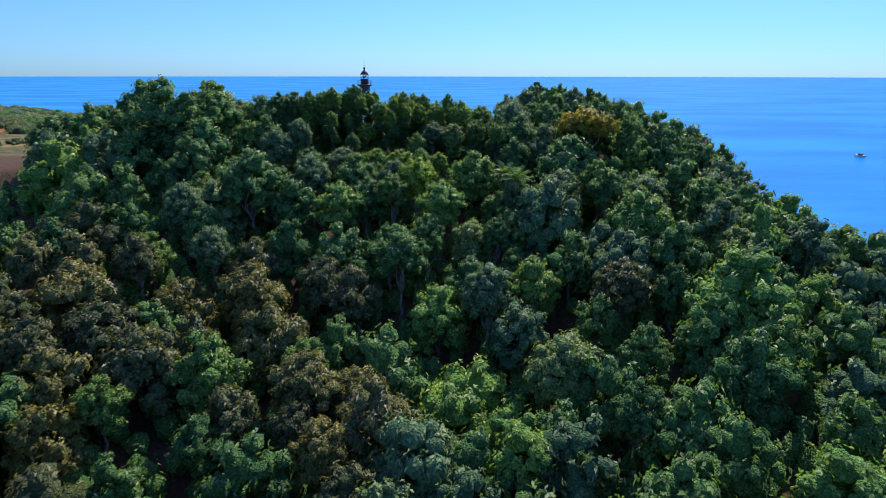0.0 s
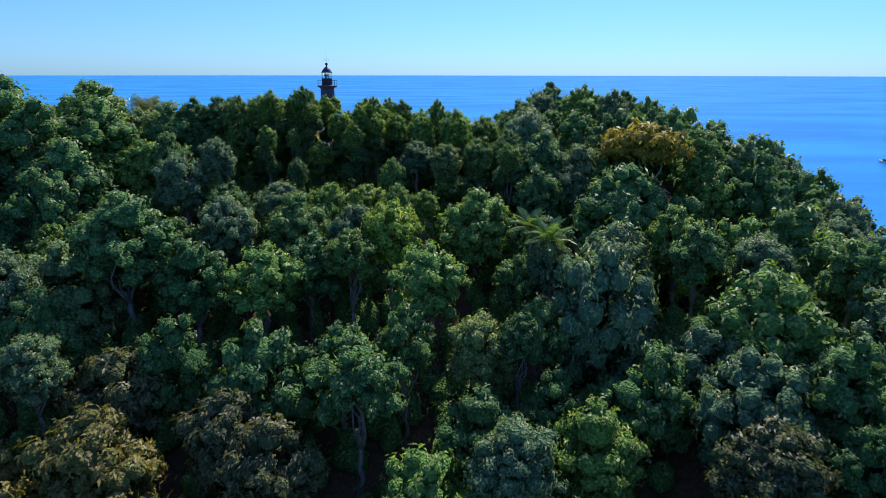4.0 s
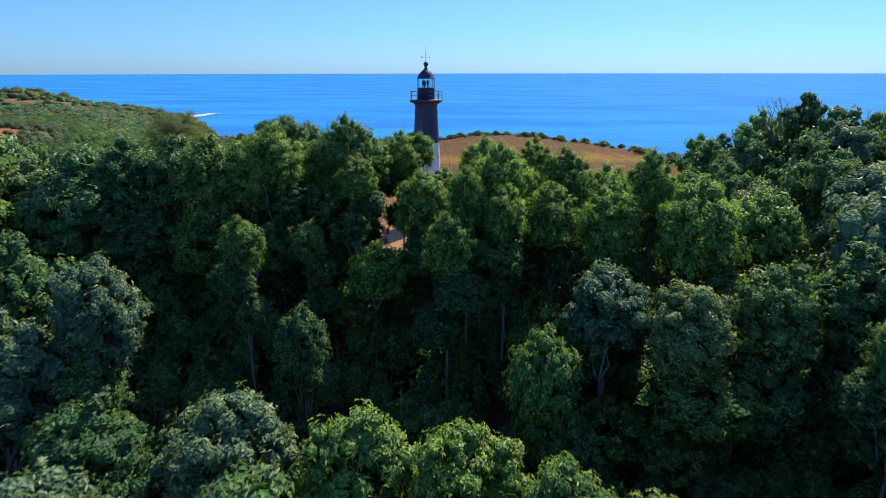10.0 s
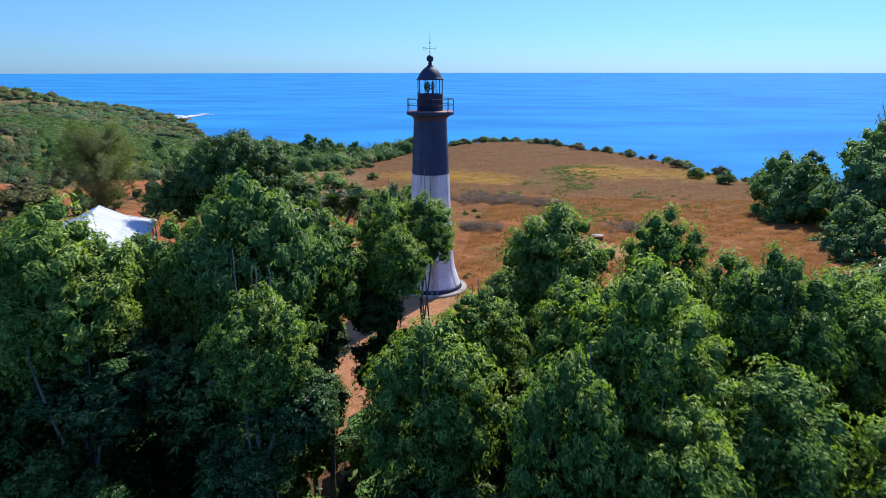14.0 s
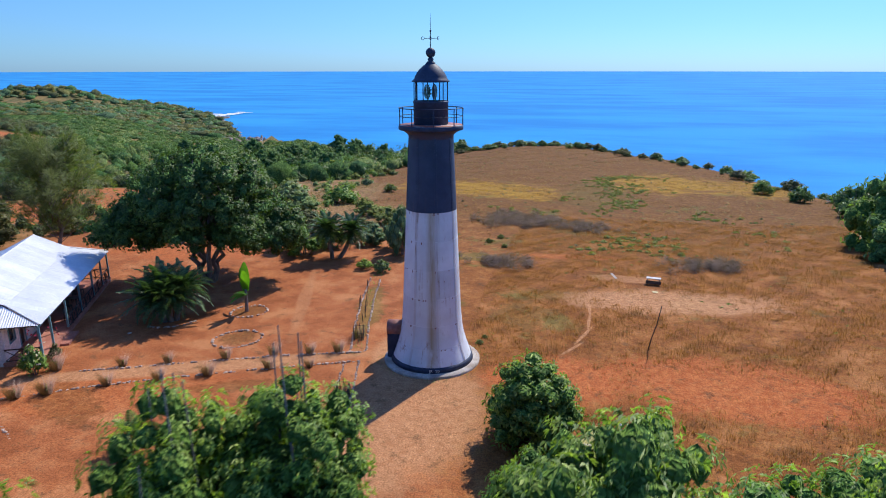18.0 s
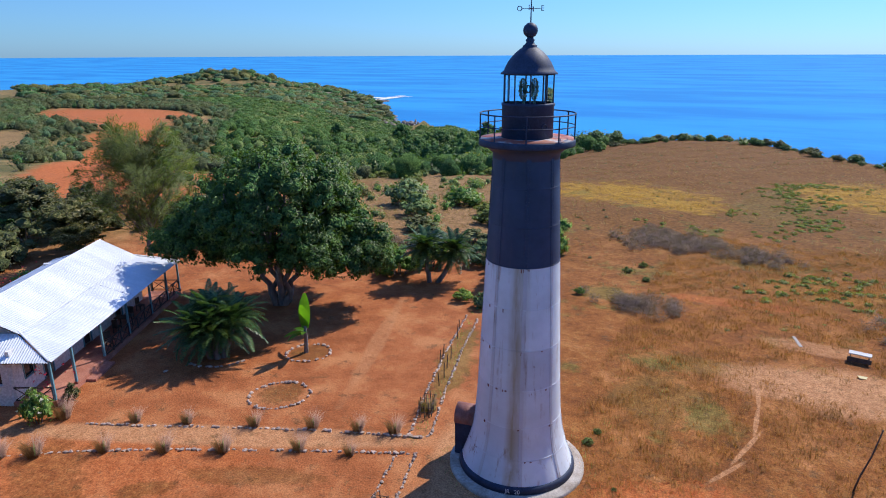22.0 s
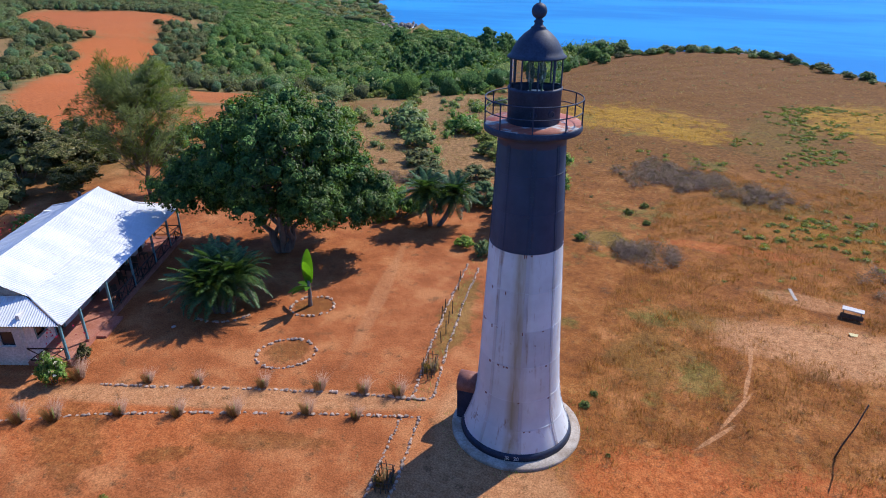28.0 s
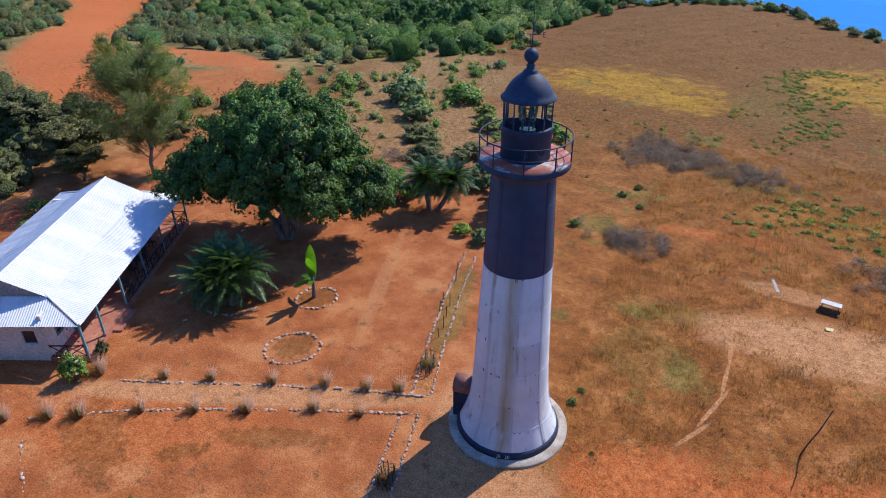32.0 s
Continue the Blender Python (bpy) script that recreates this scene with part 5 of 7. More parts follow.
WH = 3.3
DOORS = [(2.6, 3.6, 0.3, 2.35), (7.0, 8.0, 0.3, 2.35), (11.4, 12.4, 0.3, 2.35)]
WINS = [(0.9, 1.9, 1.2, 2.25), (4.9, 6.0, 1.2, 2.25), (9.2, 10.3, 1.2, 2.25), (13.4, 14.5, 1.2, 2.25)]
wall("wall", -2.4, 0.25, -2.4, 16.0, 0.0, WH, DOORS + WINS, M_WALL, house)
wall("wall", -9.6, 0.25, -2.5, 0.25, 0.0, 2.9, [(5.9, 6.7, 1.35, 2.3), (2.4, 3.4, 1.2, 2.25)], M_WALL, house)
wall("wall", -9.6, 16.0, -2.5, 16.0, 0.0, WH, [], M_WALL, house)
wall("wall", -9.6, 0.35, -9.6, 15.9, 0.0, 2.95, [(3.0, 4.0, 1.2, 2.25), (9.0, 10.0, 1.2, 2.25)], M_WALL, house)
for a, b, lo, hi in DOORS:
    d = part("door", boxed(-2.46, 0.25 + (a + b) / 2, (lo + hi) / 2, 0.05, b - a - 0.02, hi - lo - 0.02), M_RAIL, house, "dark wooden panel door")
    part("door_frame", box(boxed(-2.29, 0.25 + a, (lo + hi) / 2, 0.06, 0.08, hi - lo), -2.29, 0.25 + b, (lo + hi) / 2, 0.06, 0.08, hi - lo), M_TEAL, d)
for a, b, lo, hi in WINS:
    d = part("window", boxed(-2.44, 0.25 + (a + b) / 2, (lo + hi) / 2, 0.03, b - a - 0.02, hi - lo - 0.02), M_DARK, house, "dark shuttered window")
    part("window_frame", box(box(boxed(-2.29, 0.25 + a, (lo + hi) / 2, 0.06, 0.07, hi - lo), -2.29, 0.25 + b, (lo + hi) / 2, 0.06, 0.07, hi - lo), -2.29, 0.25 + (a + b) / 2, lo, 0.08, b - a, 0.06), M_TEAL, d)
d = part("window", boxed(-3.3, 0.27, 1.82, 0.78, 0.03, 0.93), M_DARK, house, "small dark window in the end wall")
part("window_sill", boxed(-3.3, 0.13, 1.33, 0.9, 0.12, 0.05), M_WALL, d)
part("veranda_floor", boxed(-1.25, 9.0, 0.14, 2.5, 17.8, 0.32, 0, 0.03), M_TERRA, house, "pinkish terracotta veranda floor")
part("veranda_step", boxed(0.25, 4.2, 0.07, 0.7, 2.4, 0.18, 0, 0.02), M_TERRA, house)
for y in (0.15, 2.3, 5.6, 9.1, 12.7, 15.6, 17.9):
    p = part("post", boxed(-0.12, y, 1.55, 0.13, 0.13, 2.55, 0, 0.012), M_TEAL, house, "teal painted timber post")
    part("post_foot", boxed(-0.12, y, 0.34, 0.22, 0.22, 0.18, 0, 0.02), M_TERRA, p)
part("post", boxed(-2.4, 17.9, 1.55, 0.13, 0.13, 2.55, 0, 0.012), M_TEAL, house)


def balustrade(x0, y0, x1, y1):
    ob = part("balustrade", rod(rodded((x0, y0, 1.2), (x1, y1, 1.2), 0.045), (x0, y0, 0.42), (x1, y1, 0.42), 0.04), M_RAIL, house, "dark timber rail with crossed braces")
    n = max(1, round(math.hypot(x1 - x0, y1 - y0) / 1.3))
    for k in range(n):
        a, b = k / n, (k + 1) / n
        pa, pb = (x0 + (x1 - x0) * a, y0 + (y1 - y0) * a), (x0 + (x1 - x0) * b, y0 + (y1 - y0) * b)
        part("brace", rodded((*pa, 0.44), (*pb, 1.18), 0.03, n=5), M_RAIL, ob)
        part("brace", rodded((*pa, 1.18), (*pb, 0.44), 0.03, n=5), M_RAIL, ob)
        part("rail_stub", rodded((*pb, 0.3), (*pb, 1.22), 0.045, n=5), M_RAIL, ob)


for run in ((-2.3, 0.12, -0.2, 0.12), (-0.12, 5.7, -0.12, 9.0), (-0.12, 9.2, -0.12, 12.6), (-0.12, 12.8, -0.12, 15.5), (-0.12, 15.7, -0.12, 17.8), (-0.2, 17.9, -2.3, 17.9)):
    balustrade(*run)


def on_house(x, y, z=0.3):
    return house.matrix_world @ Vector((x, y, z))


def table_set():
    """A small dark table on the veranda."""
    t = thing("veranda_table", Matrix.Translation(on_house(-1.2, 10.6)) @ pose(0, 0, 0, 0, 0, 20), "small dark wooden veranda table", "table")
    part("tabletop", boxed(0, 0, 0.72, 1.1, 0.7, 0.05, 0, 0.01), M_WOOD, t)
    for x in (-0.45, 0.45):
        for y in (-0.28, 0.28):
            part("leg", boxed(x, y, 0.35, 0.06, 0.06, 0.7), M_WOOD, t)


def chair_at(x, y, turn):
    c = thing("veranda_chair", Matrix.Translation(on_house(x, y)) @ pose(0, 0, 0, 0, 0, turn), "dark wooden chair on the veranda", "chair", "veranda chairs")
    part("seat", boxed(0, 0, 0.43, 0.46, 0.46, 0.05, 0, 0.01), M_WOOD, c)
    part("backrest", boxed(0, 0.22, 0.75, 0.44, 0.04, 0.5, 0, 0.01), M_WOOD, c)
    for px in (-0.19, 0.19):
        for py in (-0.19, 0.19):
            part("leg", boxed(px, py, 0.21, 0.05, 0.05, 0.42), M_WOOD, c)


table_set()
for c in ((-1.2, 9.6, 200), (-1.3, 11.7, 30), (-0.6, 7.4, 90), (-1.4, 13.6, 100)):
    chair_at(*c)


# ---- stones, beds, fences of the yard ----
def stone_mesh(seed):
    rs = np.random.RandomState(seed)
    v, f = ICO2
    d = 1 + 0.25 * np.sin(v @ rs.normal(size=3) * 2.4 + rs.rand() * 6) + 0.1 * np.sin(v @ rs.normal(size=3) * 5 + 1)
    v = v * d[:, None] * np.array([0.135, 0.095, 0.08]) + np.array([0, 0, 0.05])
    me = mesh_of("stone", v, f.tolist())
    me.materials.append(M_STONE)
    return me


STONES = [stone_mesh(k) for k in range(9)]


def stone_row(name, label, pts, gap=0.30, size=1.0, skip=0.06, seed=0, group="yard stone edgings"):
    """A row of field stones along a line, each stone its own piece."""
    rg = random.Random(seed)
    cx, cy = pts[0]
    ob = thing(name, pose(cx, cy, 0), label, "stone edging", group)
    for (ax, ay), (bx, by) in zip(pts, pts[1:]):
        L = math.hypot(bx - ax, by - ay)
        turn = math.degrees(math.atan2(by - ay, bx - ax))
        n = max(1, int(L / (gap * size)))
        for k in range(n):
            if rg.random() < skip:
                continue
            u = (k + rg.uniform(0.3, 0.7)) / n
            s = size * rg.uniform(0.7, 1.35)
            p = part("stone", rg.choice(STONES), None, ob)
            p.matrix_local = pose(ax + (bx - ax) * u - cx + rg.uniform(-0.05, 0.05), ay + (by - ay) * u - cy + rg.uniform(-0.05, 0.05), rg.uniform(-0.03, 0.02), rg.uniform(-8, 8), rg.uniform(-8, 8), turn + rg.uniform(-25, 25)) @ Matrix.Diagonal((s, s, s * rg.uniform(0.7, 1.1), 1))
    return ob


def oval(cx, cy, rx, ry, turn, n=22):
    c, s = math.cos(radians(turn)), math.sin(radians(turn))
    return [(cx + rx * math.cos(a) * c - ry * math.sin(a) * s, cy + rx * math.cos(a) * s + ry * math.sin(a) * c) for a in [2 * math.pi * k / n for k in range(n + 1)]]


stone_row("stone_edging", "row of pale field stones along the garden walk", [(-44.4, 175.0), (-41.2, 176.3), (-35.7, 178.8), (-32.0, 180.3), (-27.2, 182.0)], 0.33, 0.84, 0.14, 1)
stone_row("stone_edging", "row of pale field stones along the garden walk", [(-48.5, 168.6), (-46.5, 170.4), (-42.2, 173.2), (-37.4, 175.8), (-31.0, 178.8), (-26.9, 180.6)], 0.33, 0.84, 0.14, 2)
stone_row("stone_ring", "ring of whitish stones round a bare flower bed", oval(-36.75, 182.1, 1.75, 1.5, 40), 0.28, 0.85, 0.0, 3)
stone_row("stone_ring", "ring of whitish stones round the banana plant", oval(-38.7, 187.3, 1.45, 1.3, 40), 0.27, 0.9, 0.03, 4)
stone_row("stone_edging", "stone edging of the narrow fenced bed", [(-28.0, 181.7), (-29.4, 186.5), (-30.8, 192.0), (-32.0, 197.6)], 0.29, 0.7, 0.05, 5)
stone_row("stone_edging", "stone edging of the narrow fenced bed", [(-27.0, 182.2), (-28.4, 186.8), (-29.8, 192.0), (-31.0, 197.4)], 0.29, 0.7, 0.05, 6)
stone_row("stone_edging", "short stone row closing the narrow bed", [(-28.0, 181.7), (-27.0, 182.2)], 0.27, 0.8, 0.0, 61)
stone_row("stone_edging", "stone edging of the bed beside the forecourt", [(-27.8, 180.3), (-26.6, 175.0), (-25.4, 169.5), (-24.9, 166.5)], 0.29, 0.7, 0.06, 7)
stone_row("stone_edging", "stone edging of the bed beside the forecourt", [(-26.9, 180.6), (-25.6, 175.5), (-24.5, 170.2), (-24.0, 166.8)], 0.29, 0.7, 0.06, 8)
stone_row("stone_edging", "row of pale stones across the bare red earth", [(-44.7, 169.6), (-43.1, 168.4), (-41.2, 167.3)], 0.28, 0.95, 0.0, 9)
stone_row("stone_edging", "row of pale stones across the bare red earth", [(-46.0, 168.6), (-44.6, 167.4), (-42.6, 166.2)], 0.28, 0.95, 0.0, 10)
stone_row("stone_edging", "stones half round the foot of the big cycad", [(-44.6, 182.6), (-43.4, 182.7), (-42.2, 183.4), (-41.6, 184.6)], 0.33, 1.0, 0.05, 11)


def wattle_fence(x, y, turn, w=1.0, d=0.7, h=0.85, seed=0, group="wattle plant guards"):
    """A little guard of sticks round dry brush."""
    rg = random.Random(seed)
    ob = thing("plant_guard", pose(x, y, 0, 0, 0, turn), "rough stick guard filled with dry brush", "fence", group)
    for k in range(12):
        a = 2 * math.pi * k / 12
        px, py = w / 2 * math.copysign(abs(math.cos(a)) ** 0.5, math.cos(a)), d / 2 * math.copysign(abs(math.sin(a)) ** 0.5, math.sin(a))
        part("stake", rodded((px, py, -0.1), (px + rg.uniform(-0.06, 0.06), py + rg.uniform(-0.06, 0.06), h * rg.uniform(0.8, 1.25)), 0.03, 0.022, n=5), M_WOOD, ob)
    for z in (0.3, 0.6):
        bm = bmesh.new()
        for s in (-1, 1):
            rod(bm, (-w / 2, s * d / 2, z), (w / 2, s * d / 2, z + 0.03), 0.018, n=5)
            rod(bm, (s * w / 2, -d / 2, z), (s * w / 2, d / 2, z + 0.03), 0.018, n=5)
        part("lath", bm, M_WOOD, ob)
    return ob


def lift_normals(me, v, seed=0, out=0.35):
    """Fine blades share the light of the sward they make: shading normals near upright."""
    rs = np.random.RandomState(seed)
    v = np.asarray(v, float)
    c = v.mean(0)
    n = unit(np.array([0, 0, 1.0]) + 0.25 * rs.normal(size=v.shape) + out * unit(v - c) * (np.ptp(v[:, 0]) < 4))
    me.polygons.foreach_set("use_smooth", [True] * len(me.polygons))
    me.normals_split_custom_set_from_vertices(n.tolist())


def blades(seed, n, spread_, h, w, lean, kind, name="tuft"):
    """A tuft of bent grass blades."""
    rs = np.random.RandomState(seed)
    v, f = [], []
    for k in range(n):
        a = rs.uniform(0, 2 * math.pi)
        r = spread_ * math.sqrt(rs.rand())
        b = np.array([r * math.cos(a), r * math.sin(a), 0.0])
        o = np.array([math.cos(a), math.sin(a), 0]) * lean * rs.uniform(0.3, 1.3)
        hh = h * rs.uniform(0.55, 1.15)
        s = np.array([-math.sin(a + 1), math.cos(a + 1), 0]) * w / 2
        i = len(v)
        v += [b - s, b + s, b + o * 0.35 * hh + np.array([0, 0, hh * 0.6]) + s * 0.7, b + o * 0.35 * hh + np.array([0, 0, hh * 0.6]) - s * 0.7, b + o * hh + np.array([0, 0, hh])]
        f += [(i + 3, i + 2, i + 1, i), (i + 4, i + 2, i + 3)]
    me = mesh_of(name, v, f)
    me.materials.append(LEAF[kind])
    lift_normals(me, v, seed)
    return me


REED = [blades(k, 340, 0.24, 0.88, 0.013, 0.62, "tuft") for k in range(3)]
REED.append(blades(7, 80, 0.25, 0.8, 0.03, 0.4, "herb"))
rg = random.Random(3)
for x, y, s in ((-41.8, 176.5, 0.9), (-39.2, 177.6, 0.9), (-35.8, 179.0, 1.0), (-32.9, 180.2, 1.05), (-30.6, 181.0, 1.0), (-28.8, 181.7, 1.1), (-45.0, 171.2, 1.2), (-43.6, 172.1, 1.25), (-40.9, 173.9, 1.0), (-38.2, 175.2, 1.05), (-35.6, 176.5, 1.15), (-32.3, 178.3, 1.0), (-29.8, 179.1, 0.8), (-47.0, 170.0, 1.1), (-45.6, 175.0, 1.3)):
    t = thing("grass_clump", pose(x, y, 0, 0, 0, rg.uniform(0, 360)), "tufted dry reddish lemon grass beside the stone row", "grass", "tufts along the walk")
    part("tuft", rg.choice(REED[:3]), None, t).scale = (s, s, s)
    part("green_shoot", REED[3], None, t).scale = (s * 0.25, s * 0.25, s * 0.75)
for k, (x, y, tn) in enumerate(((-28.3, 184.4, 105), (-26.2, 175.9, 105), (-25.2, 171.2, 105))):
    g = wattle_fence(x, y, tn, 1.5 if k == 0 else 1.2, 0.7, 0.8, k)
    part("brush", blades(20 + k, 160, 0.42, 0.8, 0.03, 0.3, "reed", "brush"), None, g)
for x, y in ((-29.6, 189.4), (-30.2, 189.6), (-29.9, 190.6), (-30.6, 190.9), (-29.0, 187.2), (-30.9, 193.6), (-29.2, 188.2), (-31.4, 195.0)):
    part("stake", rodded((0, 0, -0.2), (rg.uniform(-0.1, 0.1), rg.uniform(-0.1, 0.1), rg.uniform(0.7, 1.15)), 0.035, 0.028, n=6), M_WOOD, thing("stake_post", pose(x, y, 0), "thin weathered wooden stake in the bed", "post", "stakes in the bed"))


# ---- plants of the yard ----
def frond(length, width, n, arch, seed):
    """A feathered palm frond along +x, arching up and over, leaflets both sides; V-folded."""
    rs = np.random.RandomState(seed)
    v, f = [], []
    rows = 12

    def at(u):
        return np.array([length * (u - 0.12 * arch * u * u), 0, length * arch * (0.9 * u - 1.15 * u * u)])

    for k in range(rows):
        u0, u1 = k / rows, (k + 1) / rows
        p, q = at(u0), at(u1)
        i = len(v)
        w = 0.022 * (1 - u0) + 0.006
        v += [p + (0, w, 0), p - (0, w, 0), q - (0, w * 0.8, 0), q + (0, w * 0.8, 0)]
        f += [(i, i + 1, i + 2, i + 3)]
    for k in range(n):
        u = 0.08 + 0.9 * k / n
        p = at(u)
        L = width * math.sin(math.pi * (0.12 + 0.83 * u)) * rs.uniform(0.9, 1.1)
        for s in (-1, 1):
            tip = p + np.array([L * 0.45, s * L, -0.22 * L + rs.uniform(-0.05, 0.05)])
            b = length / n * 0.55
            i = len(v)
            v += [p, p + np.array([b, 0, 0.0]), (p + tip) / 2 + np.array([b, 0, 0.02]), tip, (p + tip) / 2 - np.array([b * 0.4, 0, -0.02])]
            f += [(i, i + 1, i + 2, i + 3, i + 4) if s > 0 else (i + 4, i + 3, i + 2, i + 1, i)]
    return v, f


def frond_mesh(kind, *a):
    v, f = frond(*a)
    me = mesh_of("frond", v, f)
    me.materials.append(LEAF[kind])
    v = np.array(v)
    me.polygons.foreach_set("use_smooth", [True] * len(f))
    me.normals_split_custom_set_from_vertices(unit(np.stack([0 * v[:, 0], 0.7 * np.sign(v[:, 1]), np.ones(len(v))], 1)).tolist())
    return me


def feathered(name, x, y, z, heads, label, category, kind, count, length, width, rise, seed, bark=0.22, droop=-8):
    """A cycad or palm: stems, each with a head of separate fronds."""
    rg = random.Random(seed)
    ob = thing(name, pose(x, y, z), label, category)
    shapes = [frond_mesh(kind, length * s, width, 34, a, seed + j) for j, (s, a) in enumerate(((1.0, 0.55), (0.9, 0.8), (1.05, 0.35), (0.8, 1.0)))]
    for hx, hy, hz in heads:
        bm = tube(bmesh.new(), bent(rg, (hx * 0.25, hy * 0.25, -0.3), (hx, hy, hz), 6, 0.05), bark * 1.15, bark * 0.85, 10)
        part("stem", bm, M_BARK, ob)
        for k in range(count):
            a = 137.5 * k
            up = droop + (70 - droop) * (1 - k / count) ** rise
            p = part("frond", rg.choice(shapes), None, ob)
            p.matrix_local = pose(hx, hy, hz, 0, 0, a) @ pose(0, 0, 0, rg.uniform(-12, 12), 8 - up, 0)
    return ob


feathered("cycad", -43.5, 184.0, 0, [(0.0, 0.0, 1.9), (-0.9, 0.8, 2.6), (0.7, 1.1, 2.3), (-1.1, -0.4, 1.9)], "large many-headed dark green cycad beside the veranda", "cycad", "cycad", 52, 2.7, 0.36, 0.85, 3, 0.2, -34)
feathered("cycad", -37.9, 203.0, 0, [(-0.5, 0.0, 2.9), (1.7, 1.0, 2.7)], "twin-stemmed dark cycad at the edge of the yard", "cycad", "cycad", 60, 2.5, 0.42, 0.85, 9, 0.2, -42)
feathered("coconut_palm", 9.3, 113.4, ground_at(9.3, 113.4), [(0.0, 0.0, 1.5 - ground_at(9.3, 113.4))], "tall coconut palm standing out of the forest", "palm", "palm", 17, 3.2, 0.7, 0.75, 5, 0.17, -22)
feathered("coconut_palm", 10.6, 109.3, ground_at(10.6, 109.3), [(0.0, 0.0, 1.3 - ground_at(10.6, 109.3))], "tall coconut palm standing out of the forest", "palm", "palm", 17, 3.2, 0.7, 0.75, 6, 0.17, -22)
feathered("young_palm", -34.4, 168.2, 0, [(0, 0, 0.8)], "young bright green palm on the bare earth", "palm", "fresh", 16, 1.5, 0.4, 0.8, 8, 0.14)


def banana(x, y):
    rg = random.Random(2)
    ob = thing("banana_plant", pose(x, y, 0), "single banana plant with upright bright green leaves", "banana plant")
    part("stem", tube(bmesh.new(), bent(rg, (0, 0, -0.2), (0.05, 0, 1.9), 5, 0.03), 0.16, 0.09, 10), M_BARK, ob)
    for L, W, turn, up, fold in ((2.3, 0.72, 118, 84, 0.06), (2.0, 0.66, -62, 76, 0.08), (1.9, 0.62, 145, 72, 0.08), (1.5, 0.45, 200, -12, 0.1), (1.5, 0.45, 250, 20, 0.12), (1.3, 0.42, 165, 10, 0.1), (1.2, 0.4, 300, 30, 0.1)):
        v, f, n = [], [], 9
        for k in range(n + 1):
            u = k / n
            w = W / 2 * math.sin(math.pi * min(1, 0.12 + 0.86 * u)) ** 0.6
            z = -0.35 * L * u * u * (1 - up / 110)
            v += [(L * u, -w, z + fold * w * 3), (L * u, 0, z), (L * u, w, z + fold * w * 3)]
        for k in range(n):
            for j in range(2):
                a = 3 * k + j
                f.append((a, a + 1, a + 4, a + 3))
        me = mesh_of("leaf", v, f, True)
        part("leaf", me, LEAF["banana"], ob).matrix_local = pose(0.05, 0, 1.75 if up > 50 else 1.45, 0, 0, turn) @ pose(0, 0, 0, 0, -up, 0) @ pose(0, 0, 0, rg.uniform(-25, 25), 0, 0)


banana(-38.9, 187.3)


def big_tree():
    """The wide spreading tree behind the house: several stems, long limbs, a broad lumpy crown."""
    x, y = -46.1, 193.4
    rg = random.Random(11)
    ob = thing("spreading_tree", pose(x, y, 0), "huge spreading shade tree with pale multi-stemmed trunk", "tree")
    me, pts = crown("crown", 78, 7.4, 5.6, 34, 9, 36, 4, 0.20, 0.085, 0.3, (0.07, 0.12), -0.75, 0.64, (0.15, 0.25))
    me.materials.append(LEAF["deep"])
    me.materials.append(M_CORE)
    part("crown", me, None, ob).matrix_local = pose(0.2, 0.6, 7.6) @ Matrix.Diagonal((1.16, 1.16, 1.16, 1))
    low, _ = crown("crown", 79, 3.0, 2.5, 11, 9, 34, 4, 0.20, 0.085, 0.3, (0.15, 0.24), -0.8, 0.6, (0.26, 0.40))
    low.materials.append(LEAF["deep"])
    low.materials.append(M_CORE)
    for bx, by, bz, k in ((5.7, 2.5, 4.4, 1.15), (-5.6, -2.9, 5.4, 1.15), (4.2, -1.6, 5.2, 0.95), (-5.0, 1.0, 5.0, 1.1), (1.0, 5.4, 5.0, 1.1)):
        part("bough", low, None, ob).matrix_local = pose(bx, by, bz, 0, 0, 70 * bx) @ Matrix.Diagonal((k, k, k, 1))
    bm = bmesh.new()
    heads = []
    for k in range(6):
        a = 60 * k + rg.uniform(-15, 15)
        p = (0.34 * math.cos(radians(a)), 0.34 * math.sin(radians(a)), -0.3)
        q = (1.5 * math.cos(radians(a)), 1.5 * math.sin(radians(a)), rg.uniform(3.2, 5.0))
        tube(bm, bent(rg, p, q, 6, 0.09), 0.27, 0.17, 9)
        heads.append(q)
    part("trunk", bm, M_BARK, ob, "pale gray fluted trunk")
    for k, (c, r) in enumerate(rg.sample(pts, 44)):
        q = heads[k % 6]
        c = Vector((c[0] * 1.2, c[1] * 1.2, c[2] * 1.1)) + Vector((0.2, 0.6, 7.6))
        part("limb", tube(bmesh.new(), bent(rg, q, c, 6, 0.14), 0.16, 0.035, 6), M_BARK, ob, "pale bare limb" if k == 0 else "")


big_tree()


